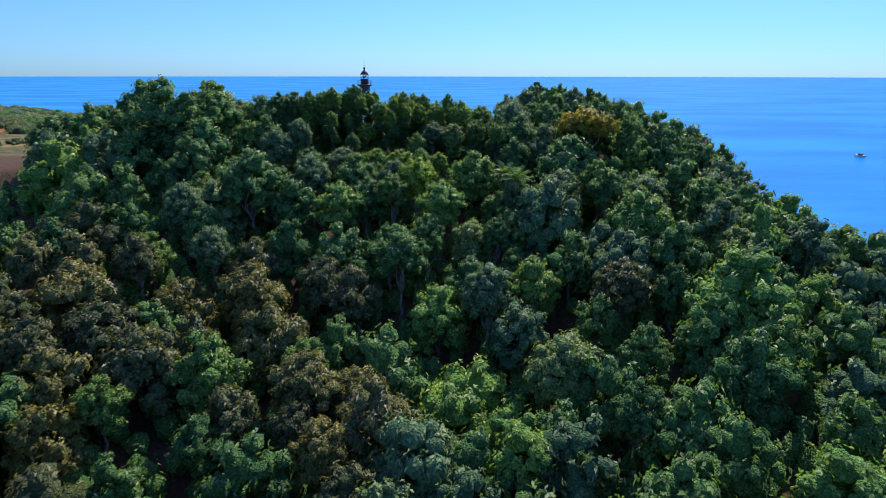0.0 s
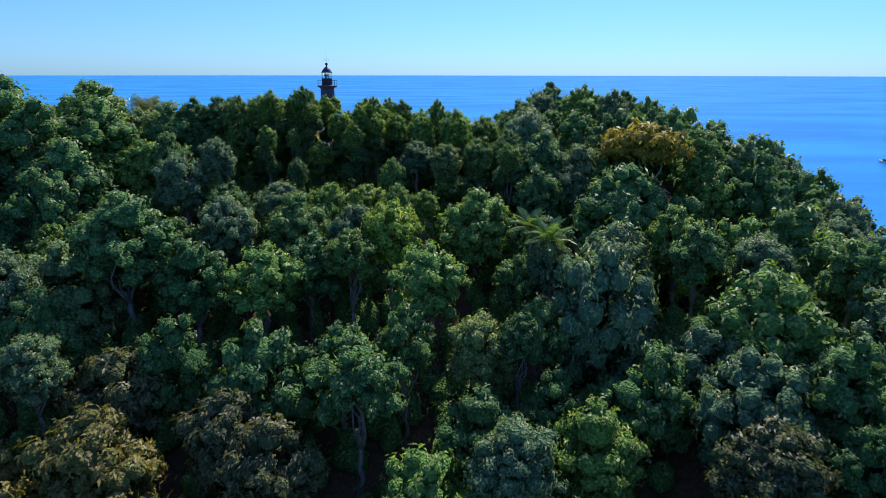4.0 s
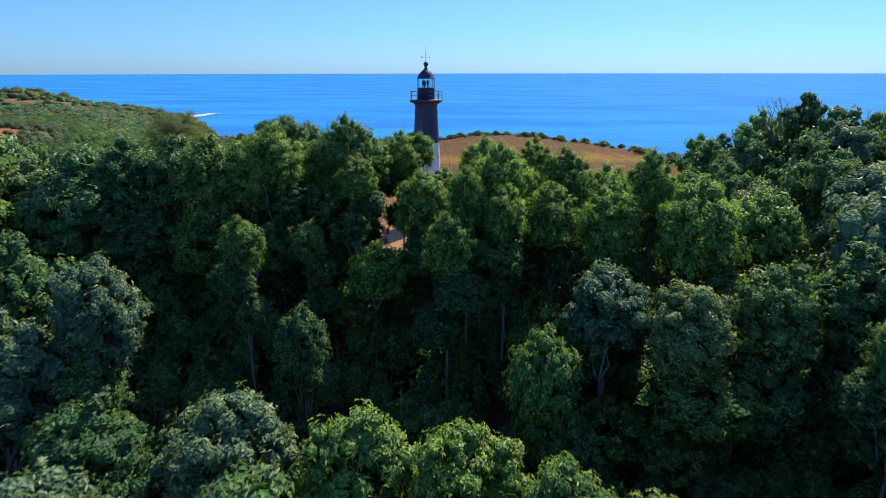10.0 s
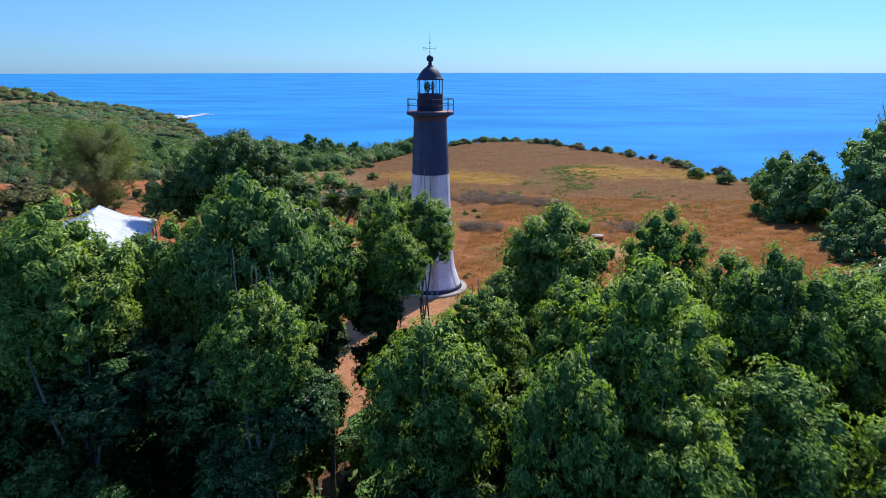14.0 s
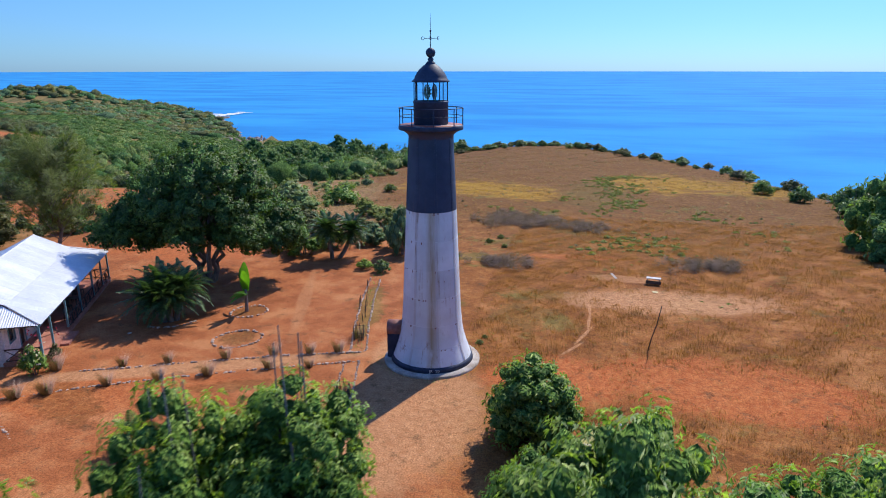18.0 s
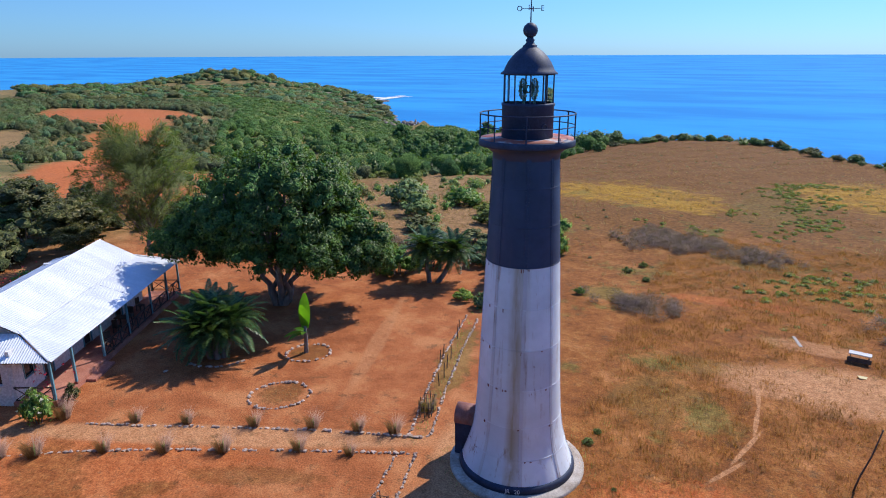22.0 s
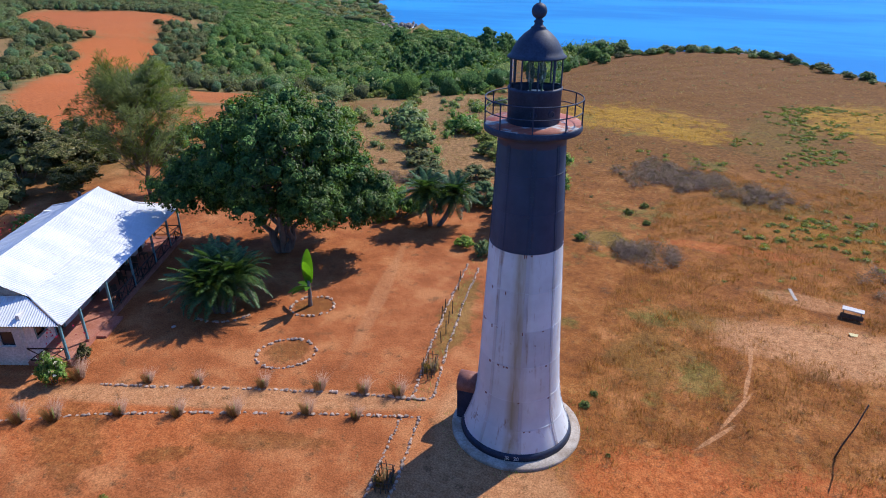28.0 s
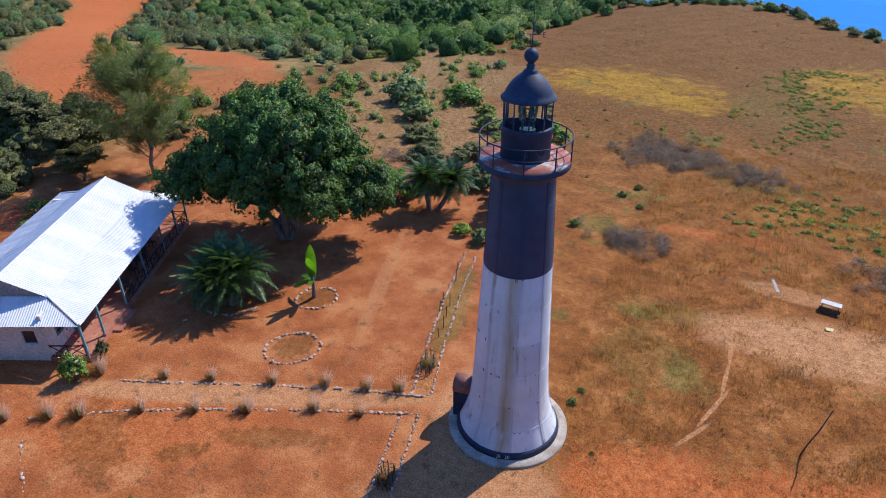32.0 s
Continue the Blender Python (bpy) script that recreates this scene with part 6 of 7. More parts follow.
def casuarina(x, y, h, seed):
    """A wispy feathered tree of fine drooping needles on rising limbs."""
    rs, rg = np.random.RandomState(seed), random.Random(seed)
    ob = thing("casuarina_tree", pose(x, y, ground_at(x, y)), "wispy gray-green casuarina with fine feathery foliage", "tree")
    bm = tube(bmesh.new(), bent(rg, (0, 0, -0.3), (0.3, 0, h * 0.95), 8, 0.03), 0.2, 0.03, 8)
    at = []
    for k in range(84):
        z = h * rg.uniform(0.10, 0.8)
        a = rg.uniform(0, 2 * math.pi)
        L = (h * 0.42) * (1.05 - z / h) + 1.0
        tip = Vector((math.cos(a) * L * 0.95, math.sin(a) * L * 0.95, z + L * rg.uniform(0.7, 1.1)))
        path = bent(rg, (0.1, 0, z), tip, 5, 0.06)
        tube(bm, path, 0.04, 0.009, 5)
        for j in range(1, 6):
            at += [np.array(path[j]) + rs.normal(size=3) * 0.28 for _ in range(12)]
    part("trunk", bm, M_BARK, ob)
    at = np.array(at)
    out = unit(np.stack([at[:, 0], at[:, 1], np.full(len(at), 2.0)], 1))
    v, f = leaf_cards(rs, at, out, 0.75, 0.045, -0.7, 5)
    me = mesh_of("foliage", v, f.tolist())
    lift_normals(me, v, 5)
    part("foliage", me, LEAF["needle"], ob)


casuarina(-66.0, 197.8, 12.8, 4)
rg = random.Random(14)
for x, y, top, r in ((-74.2, 195.8, 5.4, 3.8), (-79.5, 201.0, 5.6, 3.6), (-70.6, 193.6, 3.8, 2.6), (-84.0, 197.5, 6.4, 4.2)):
    tree("olive", x, y, top, r, rg, tall=0.55)


# ---- shrubs ----
def bush_shape(kind, seed, leaf, w, far, big=False):
    me, pts = crown("foliage", seed, 1.0, 0.8, 8, 6, 24 if big else 6 if far else 10, 3, leaf * (0.42 if big else 1.3 if far else 0.8), w * (0.42 if big else 1.3 if far else 0.75), 0.1, (0.18, 0.28), -0.3, 0.72)
    me.materials.append(LEAF[kind])
    me.materials.append(CORE[kind])
    bm = bmesh.new()
    rg = random.Random(seed)
    for p, r in pts[:8]:
        tube(bm, bent(rg, (0, 0, -0.75), p, 3, 0.1), 0.035, 0.01, 5)
    tw = bpy.data.meshes.new("stem")
    bm.to_mesh(tw)
    bm.free()
    tw.materials.append(M_BARK)
    return me, tw


BUSH = {k: [bush_shape(k, 300 + 3 * j + len(k), lf, w, j in (2, 3), j > 3) for j in range(6)] for k, lf, w in (("mango", 0.18, 0.08), ("fresh", 0.18, 0.08), ("gray", 0.16, 0.07), ("olive", 0.14, 0.06), ("herb", 0.16, 0.07))}
BUSH_WORDS = {"mango": "dark green leafy bush", "fresh": "bright green leafy bush", "gray": "gray-green bush", "olive": "olive dry bush", "herb": "low yellow-green herb bush"}


def bush(kind, x, y, r, h, rg, where="in dry grass"):
    g = ground_at(x, y)
    far = y > 228 or x < -64
    me, tw = rg.choice(BUSH[kind][4:] if r > 1.5 and y < 230 else BUSH[kind][2:4] if far else BUSH[kind][:2])
    ob = thing("bush", pose(x, y, g), BUSH_WORDS[kind] + " " + where, "bush", "bushes")
    m = pose(0, 0, h * 0.36, 0, 0, rg.uniform(0, 360)) @ Matrix.Diagonal((r, r, h * 0.74, 1))
    part("foliage", me, None, ob).matrix_local = m
    part("stem", tw, None, ob).matrix_local = m
    return ob


rg = random.Random(31)
for kind, x, y, r, h in (
    ("gray", -31.4, 206.0, 1.9, 5.4), ("gray", -32.6, 209.0, 1.7, 4.2), ("fresh", -41.5, 203.5, 1.8, 2.4), ("fresh", -44.0, 205.0, 2.0, 2.8), ("fresh", -40.0, 207.0, 1.9, 2.6), ("gray", -36.0, 210.0, 2.0, 2.4),
    ("fresh", -33.6, 200.3, 0.8, 1.0), ("gray", -31.6, 199.6, 0.8, 1.3), ("herb", -38.0, 222.0, 2.2, 2.2), ("fresh", -34.0, 225.0, 2.0, 2.4), ("fresh", -31.5, 217.0, 1.7, 2.8), ("herb", -42.0, 226.0, 2.2, 1.9), ("olive", -48.0, 219.0, 2.2, 1.7),
    ("gray", -52.0, 226.0, 2.6, 3.0), ("gray", -57.0, 232.0, 3.0, 3.6), ("fresh", -50.0, 236.0, 2.6, 2.6), ("olive", -44.0, 214.0, 2.4, 1.8), ("olive", -40.0, 216.5, 2.2, 1.6), ("gray", -59.0, 203.5, 1.4, 1.6), ("olive", -63.5, 203.0, 1.6, 1.5),
    ("olive", -81.5, 195.0, 3.0, 3.6), ("olive", -77.0, 190.0, 3.0, 3.2), ("mango", -84.0, 190.0, 3.6, 5.0),
    ("olive", -73.0, 207.0, 2.2, 2.2), ("mango", -95.0, 198.0, 4.0, 6.0), ("fresh", -68.0, 187.0, 1.3, 1.4), ("fresh", -65.5, 184.5, 1.1, 1.2), ("mango", -92.0, 182.0, 3.8, 5.2), ("mango", -100.0, 190.0, 4.0, 5.6),
    ("fresh", -46.3, 174.1, 0.85, 1.9), ("olive", -46.9, 176.4, 0.5, 1.1), ("olive", -47.4, 186.8, 0.5, 0.6),
    ("herb", -19.6, 185.2, 0.32, 0.3), ("herb", -17.6, 182.1, 0.15, 0.14), ("herb", -19.4, 186.4, 0.25, 0.2), ("fresh", -25.7, 205.9, 0.45, 0.6), ("herb", -23.5, 214.0, 0.5, 0.5), ("herb", -21.5, 212.0, 0.4, 0.4), ("herb", -22.5, 216.3, 0.45, 0.5),
    
    ("mango", -57.0, 342.0, 2.2, 3.0), ("mango", 16.0, 262.0, 1.6, 2.2), ("mango", 20.0, 255.0, 1.8, 2.6), ("mango", 25.0, 247.0, 2.6, 3.8), ("mango", 30.0, 240.0, 3.0, 4.8), ("mango", 22.0, 240.0, 1.6, 2.4),
):
    bush(kind, x, y, r, h, rg, "near the house" if x < -62 or -48 < x < -45 and y < 180 else "beside the lighthouse yard")


for k in range(64):
    x, y = rg.uniform(-80, -42), rg.uniform(206, 300)
    if x < -72 and 205 < y < 250 or x > -40 - 0.12 * (y - 200) or -75 < x < -52 and y < 222 or waves(x, y, 11, 9) < -0.2:
        continue
    r = rg.uniform(0.6, 1.6)
    bush(rg.choice(("fresh", "herb", "olive", "herb", "gray")), x, y, r, r * rg.uniform(0.9, 1.4), rg, "on the slope behind the yard")


def flowers(name, x, y, z, label, kind, n, spread_, seed):
    rs = np.random.RandomState(seed)
    at = rs.normal(size=(n, 3)) * np.array(spread_)
    v, f = leaf_cards(rs, at, unit(rs.normal(size=(n, 3)) + (0, 0, 1)), 0.1, 0.09, 0, 4)
    ob = tagged(new(name, mesh_of(name, v, f.tolist())), label, "flowers", kind="stuff")
    ob.data.materials.append(LEAF[kind])
    ob.matrix_world = pose(x, y, z)


flowers("blossoms", -46.2, 174.0, 1.2, "white blossoms on the bush at the house corner", "petal", 30, (0.42, 0.42, 0.4), 1)
flowers("blossoms", -66.8, 185.8, 1.2, "red bougainvillea blossoms beside the house", "bloom", 60, (1.2, 1.6, 0.3), 2)
flowers("blossoms", -47.0, 175.6, 2.2, "red bougainvillea blossoms climbing the veranda", "bloom", 16, (0.5, 0.5, 0.35), 3)


# ---- things in the field ----
def field_things():
    t = thing("broken_bench", pose(-6.6, 201.4, 0, 0, 0, -8), "weathered white bench tilted on dark legs", "bench")
    part("top_board", boxed(0, 0.15, 0.62, 1.25, 0.55, 0.05, 0, 0.01), plain("board_white", (0.6, 0.58, 0.56), 0.8), t)
    part("front_board", boxed(0, -0.32, 0.35, 1.3, 0.05, 0.3, 0, 0.01), M_WOOD, t)
    for px in (-0.5, 0.5):
        for py in (-0.28, 0.35):
            part("leg", rodded((px, py, -0.05), (px, py, 0.6), 0.03, n=5), M_WOOD, t)
    s = thing("sheet_scrap", pose(-6.5, 199.1, 0.12, 8, 10, 25), "pale yellow scrap of sheet metal on bare earth", "scrap")
    part("sheet", boxed(0, 0, 0, 0.75, 0.3, 0.02), plain("scrap_yellow", (0.62, 0.52, 0.24), 0.7), s)
    p = thing("plank", pose(-10.0, 203.2, 0.06, 0, 0, 105), "gray weathered plank lying in dry grass", "plank")
    part("board", boxed(0, 0, 0, 1.7, 0.22, 0.05, 0, 0.01), plain("plank_gray", (0.42, 0.38, 0.34), 0.9), p)
    q = thing("leaning_pole", pose(-8.1, 186.7, 0), "thin leaning wooden pole in the grass", "pole")
    part("shaft", tube(bmesh.new(), [(0, 0, -0.3), (0.22, 0.1, 0.9), (0.5, 0.2, 1.9), (0.72, 0.3, 3.2)], 0.045, 0.03, 7), M_WOOD, q)
    r = thing("plank", pose(0.5, 196.0, 0.05, 0, 3, 120), "long gray pole lying on the red earth", "plank")
    part("board", boxed(0, 0, 0, 2.2, 0.09, 0.06), M_WOOD, r)
    for k, (x, y) in enumerate(((-5.9, 184.6), (-5.5, 184.4), (-45.0, 181.2))):
        w = thing("rubble", pose(x, y, 0.0, 0, 0, 40 * k), "pale lump of rubble on the red earth", "stone", "rubble lumps")
        part("stone", STONES[k], None, w).scale = (1.2, 1.2, 1.0)


field_things()


def shed():
    """A low lean-to of planks under rusted yellow corrugated sheets, below the small tree."""
    M_YEL = material("roof_yellow_sheet", [(0.35, (0.30, 0.26, 0.05)), (0.55, (0.45, 0.40, 0.09)), (0.7, (0.5, 0.5, 0.46))], 1.6, 0.6, 0.1, 20, vary=0.1)
    ob = thing("shed", pose(-11.2, 171.0, 0, 0, 0, -28), "small plank shed with yellow rusted corrugated roof", "shed")
    f = part("roof_frame", boxed(0, 0, 1.5, 2.4, 2.2, 0.08), M_WOOD, ob)
    for k in range(4):
        v, fc = [], []
        for j in range(25):
            xx = -1.3 + 0.65 * (k + j / 24)
            for yy in (-1.25, 0.0, 1.25):
                v.append((xx, yy, 1.72 + 0.10 * yy + 0.025 * math.cos(2 * math.pi * xx / 0.13)))
        for j in range(24):
            for i in range(2):
                a = 3 * j + i
                fc.append((a, a + 3, a + 4, a + 1))
        part("roof_sheet", mesh_of("roof_sheet", v, fc), M_YEL, f)
    for k in range(9):
        part("board", boxed(-1.1 + 0.275 * k, -1.05, 0.72, 0.25, 0.03, 1.5), M_WOOD, ob)
        part("board", boxed(-1.1 + 0.275 * k, 1.05, 0.78, 0.25, 0.03, 1.6), M_WOOD, ob)
    for k in range(8):
        part("board", boxed(-1.17, -0.95 + 0.27 * k, 0.72, 0.03, 0.25, 1.5), M_WOOD, ob)
        part("board", boxed(1.17, -0.95 + 0.27 * k, 0.72, 0.03, 0.25, 1.5), M_WOOD, ob)
    part("flue", tube(bmesh.new(), [(0.2, 1.1, 1.6), (0.15, 1.3, 2.1), (0.05, 1.4, 2.4)], 0.05, 0.05, 7), plain("pipe_white", (0.7, 0.7, 0.7)), ob)


shed()


# ---- undergrowth, far slopes, coast, grass ----
def clump_cloud(name, rows, kind, label, category, cards=16, leaf=0.5, width=0.25, seed=0, level=ICO1, core=0.72, mat=None):
    """Many low leafy clumps (x, y, z, radius, height) in one mesh."""
    rs = np.random.RandomState(seed)
    iv, jf = level
    n, m = len(rows), len(iv)
    rows = np.array(rows)
    dirs = rs.normal(size=(n, 3))
    wob = 1 + 0.28 * np.sin(np.einsum("vk,nk->nv", iv, dirs) * 3 + rs.rand(n, 1) * 6) + 0.12 * np.sin(np.einsum("vk,nk->nv", iv, dirs[:, ::-1]) * 7)
    v = iv[None] * wob[:, :, None] * np.stack([rows[:, 3], rows[:, 3], rows[:, 4]], 1)[:, None] * core + rows[:, None, :3] + np.array([0, 0, 0.5])[None, None] * rows[:, None, 4:5]
    f = (jf[None] + (np.arange(n) * m)[:, None, None]).reshape(-1, 3).tolist()
    blocks = [(v.reshape(-1, 3), f)]
    if cards:
        d = unit(rs.normal(size=(n, cards, 3)) + np.array([0, 0, 0.5]))
        at = rows[:, None, :3] + np.array([0, 0, 0.5]) * rows[:, None, 4:5] + d * np.stack([rows[:, 3], rows[:, 3], rows[:, 4]], 1)[:, None] * rs.uniform(0.65, 1.05, (n, cards, 1))
        blocks.append(leaf_cards(rs, at.reshape(-1, 3), d.reshape(-1, 3), leaf, width, 0.1, 3))
    v, f = joined(blocks)
    ob = tagged(new(name, mesh_of(name, v, f)), label, category, kind="stuff")
    ob.data.materials.append(LEAF[kind])
    ob.data.materials.append(mat or CORE[kind])
    ob.data.polygons.foreach_set("material_index", [int(k < n * len(jf)) for k in range(len(f))])
    ob.data.polygons.foreach_set("use_smooth", [True] * len(f))
    ns = [np.tile(unit(iv + np.array([0, 0, 0.5])), (n, 1))]
    if cards:
        dd = np.repeat(d.reshape(-1, 3), 12, 0)
        ns.append(unit(dd * 0.8 + np.array([0, 0, 0.6]) + 0.25 * rs.normal(size=dd.shape)))
    ob.data.normals_split_custom_set_from_vertices(np.concatenate(ns).tolist())
    return ob


rg = random.Random(77)
rows = []
while len(rows) < 2500:
    x, y = rg.uniform(-85, 80), rg.uniform(38, 176)
    if abs(x) < 22 + 0.66 * y and wooded(x, y - (0 if x > 10 else 4)) and not (near_trail(x, y) and rg.random() < 0.85):
        r = rg.uniform(1.2, 2.3)
        tall = rg.uniform(1.6, 3.6) if y < 156 else rg.uniform(0.8, 1.5)
        rows.append((x, y, ground_at(x, y), r if y < 156 else 0.6 * r, tall))
low_rows = []
while len(low_rows) < 330:
    x, y = rg.uniform(-34, 10), rg.uniform(125, 154)
    if not near_trail(x, y):
        low_rows.append((x, y, ground_at(x, y), rg.uniform(1.2, 2.0), rg.uniform(1.6, 3.6)))
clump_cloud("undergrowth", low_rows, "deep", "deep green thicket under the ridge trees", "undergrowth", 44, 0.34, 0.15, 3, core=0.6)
clump_cloud("undergrowth", rows, "mango", "dark green undergrowth on the forest floor", "undergrowth", 12, 0.46, 0.2, 1)


def scatter(n, box_, keep, lo, hi, flat=1.0):
    """Places for n low shrubs within a box, where keep allows."""
    out = []
    while len(out) < n:
        x, y = rg.uniform(*box_[:2]), rg.uniform(*box_[2:])
        if keep(x, y):
            r = rg.uniform(lo, hi)
            out.append((x, y, ground_at(x, y) - 0.1, r, r * rg.uniform(0.7, 1.2) * flat))
    return out


def outer(x, y):
    """The forest's outskirts, where no single tree stands out."""
    return (abs(x) > 24 + 0.66 * y or y < 38) and shore(x, y) > 8 and y < 150


clump_cloud("forest_outskirts", [(x, y, z, r * 2.2, r * 2.6) for x, y, z, r, h in scatter(620, (-150, 120, -70, 150), outer, 1.3, 2.4)], "mango", "dense green forest on the lower slopes", "forest", 40, 0.8, 0.4, 41)
clump_cloud("forest_outskirts", [(x, y, z, r * 2.2, r * 2.6) for x, y, z, r, h in scatter(420, (-150, 120, -70, 150), outer, 1.3, 2.4)], "gray", "gray-green forest on the lower slopes", "forest", 40, 0.8, 0.4, 42)


def bare(x, y):
    """Open red earth on the headland, and the field itself."""
    def inside(cx, cy, rx, ry, turn):
        c, s = math.cos(radians(turn)), math.sin(radians(turn))
        u, v = (x - cx) * c + (y - cy) * s, (y - cy) * c - (x - cx) * s
        return (u / rx) ** 2 + (v / ry) ** 2 < 1.1
    return any(inside(*e[:5]) for e in RED_EARTH + DRY_EARTH)


def field(x, y):
    return x > -60 - 0.22 * (y - 230) + 6 * math.sin(y / 14) and y > 225 or x > -60 and y > 150


def dense_wood(x, y):
    """Closed dark woods on the cove side of the headland."""
    return x < -62 and y > np.interp(x, (-330, -260, -217, -185, -160, -120, -92, -72, -62), (470, 415, 356, 320, 328, 292, 264, 252, 270))


def behind_yard(x, y):
    return not any(math.hypot((x - e[0]) / e[2], (y - e[1]) / e[3]) < 1 for e in RED_EARTH) and x < -42 - 0.22 * (y - 205) and not (y < 216 and -76 < x) and waves(x, y, 7, 9) > -0.35


clump_cloud("slope_shrubs", scatter(90, (-90, -42, 206, 285), behind_yard, 0.4, 1.3), "gray", "gray-green shrubs on the slope behind the yard", "shrubs", 34, 0.26, 0.11, 11, core=0.55)
clump_cloud("slope_shrubs", scatter(70, (-86, -42, 206, 285), behind_yard, 0.4, 1.1), "fresh", "bright green shrubs on the slope behind the yard", "shrubs", 34, 0.26, 0.11, 12, core=0.55)
clump_cloud("slope_shrubs", scatter(150, (-125, -74, 186, 232), lambda x, y: waves(x, y, 8, 3) > -0.5 and not bare(x, y), 0.8, 2.2), "olive", "olive half-dry shrubs beyond the house", "shrubs", 34, 0.28, 0.11, 13, core=0.55)
clump_cloud("slope_shrubs", scatter(90, (-125, -76, 180, 232), lambda x, y: waves(x, y, 8, 5) > -0.3 and not bare(x, y), 0.8, 2.4), "mango", "dark green shrubs beyond the house", "shrubs", 34, 0.3, 0.13, 14, core=0.55)
NEAR_SCRUB, FAR_SCRUB, OLIVE_SCRUB = [], [], []
while len(NEAR_SCRUB) + len(OLIVE_SCRUB) < 3600:
    a, d = rg.uniform(-0.25, 1.15), 60 + 470 * math.sqrt(rg.random())
    x, y = -30 - d * math.sin(a), 180 + d * math.cos(a)
    if x > -62 or field(x, y) or bare(x, y) or shore(x, y) < 2 or dense_wood(x, y):
        continue
    w = float(waves(x, y, 26, 4)) + float(waves(x, y, 9, 6)) * 0.5
    valley = math.exp(-((x + 125) / 55) ** 2 - ((y - 385) / 75) ** 2)
    if w < -0.75 and valley < 0.4 and rg.random() < 0.8 or (y < 175 and x > -80):
        continue
    r = rg.choice((0.9, 1.2, 1.6, 2.2, 3.0)) * rg.uniform(0.85, 1.15) + 1.8 * valley * rg.random() + 0.002 * d
    low = 0.55 if y > 425 else 1.0
    row = (x, y, ground_at(x, y), r, r * rg.uniform(0.6, 1.0) * (1 + 0.9 * valley) * low)
    (OLIVE_SCRUB if w < 0.6 and valley < 0.3 and rg.random() < 0.85 else NEAR_SCRUB).append(row)
for k in range(4):
    clump_cloud("hill_scrub", NEAR_SCRUB[k::4], ("gray", "mango", "gray", "olive")[k], "green and gray-green scrub over the headland slopes", "scrub", 34, 0.4, 0.19, 21 + k, core=0.55)
    clump_cloud("dry_hill_scrub", OLIVE_SCRUB[k::4], ("olive", "olive", "gray", "olive")[k], "dry olive scrub over the headland slopes", "scrub", 30, 0.36, 0.17, 31 + k, core=0.5)
WOODS = []
while len(WOODS) < 4300:
    a, d = rg.uniform(0.05, 0.85), 80 + 460 * math.sqrt(rg.random())
    x, y = -30 - d * math.sin(a), 180 + d * math.cos(a)
    if not dense_wood(x, y) or shore(x, y) < 2:
        continue
    r = rg.uniform(1.8, 3.9)
    WOODS.append((x, y, ground_at(x, y), r, r * rg.uniform(0.7, 1.15) * (0.4 if y > 405 else 1.0)))
for k in range(6):
    clump_cloud("cove_woods", WOODS[k::6], ("deep", "deep", "gray", "mango", "deep", "deep")[k], "closed dark green woods above the cove", "woods", 26, 0.52, 0.24, 61 + k, core=0.66)
while len(FAR_SCRUB) < 3200:
    a, d = rg.uniform(0.15, 1.05), rg.uniform(480, 1350)
    x, y = -30 - d * math.sin(a), 180 + d * math.cos(a)
    if shore(x, y) < 4 or waves(x, y, 45, 4) < -0.45 and rg.random() < 0.8:
        continue
    r = rg.uniform(3.0, 7.5)
    FAR_SCRUB.append((x, y, ground_at(x, y), r, r * rg.uniform(0.3, 0.55)))
for k in range(60):
    x, y = rg.gauss(-705, 75), rg.gauss(880, 60)
    r = rg.uniform(5, 9)
    FAR_SCRUB.append((x, y, ground_at(x, y), r, r * rg.uniform(0.55, 0.85)))
for k in range(4):
    clump_cloud("far_woods", FAR_SCRUB[k::4], ("olive", "mango", "olive", "gray")[k], "olive and green woods on the distant headland", "woods", 6, 1.6, 0.9, 5 + k, core=0.85)

# small shrubs dotted over the field, green herbs in a band across it
clump_cloud("field_shrubs", scatter(230, (-58, 30, 212, 345), lambda x, y: x > -52 - 0.1 * (y - 212) and shore(x, y) > 12, 0.1, 0.3, 0.7), "olive", "small dry shrubs dotted over the far field", "shrubs", 16, 0.16, 0.06, 15)
rows = []
for k in range(46):
    u = rg.random()
    cx, cy = (rg.gauss(-11 + 0.2 * (rg.uniform(244, 276) - 254), 3.5), rg.uniform(242, 278)) if u < 0.6 else (rg.uniform(-26, 8), rg.uniform(212, 242))
    for q in range(rg.randint(4, 15)):
        x, y, r = rg.gauss(cx, 1.3), rg.gauss(cy, 1.6), rg.uniform(0.12, 0.5)
        rows.append((x, y, ground_at(x, y) - 0.05, r, r * rg.uniform(0.25, 0.5)))
clump_cloud("field_shrubs", rows, "herb", "bright green herbs in a band across the field", "shrubs", 36, 0.2, 0.07, 16, core=0.5)
clump_cloud("field_shrubs", scatter(60, (-20, 8, 186, 236), lambda x, y: waves(x, y, 5, 4) > 0.3, 0.1, 0.26, 0.5), "herb", "small green herbs in the dry grass", "shrubs", 24, 0.12, 0.05, 17)
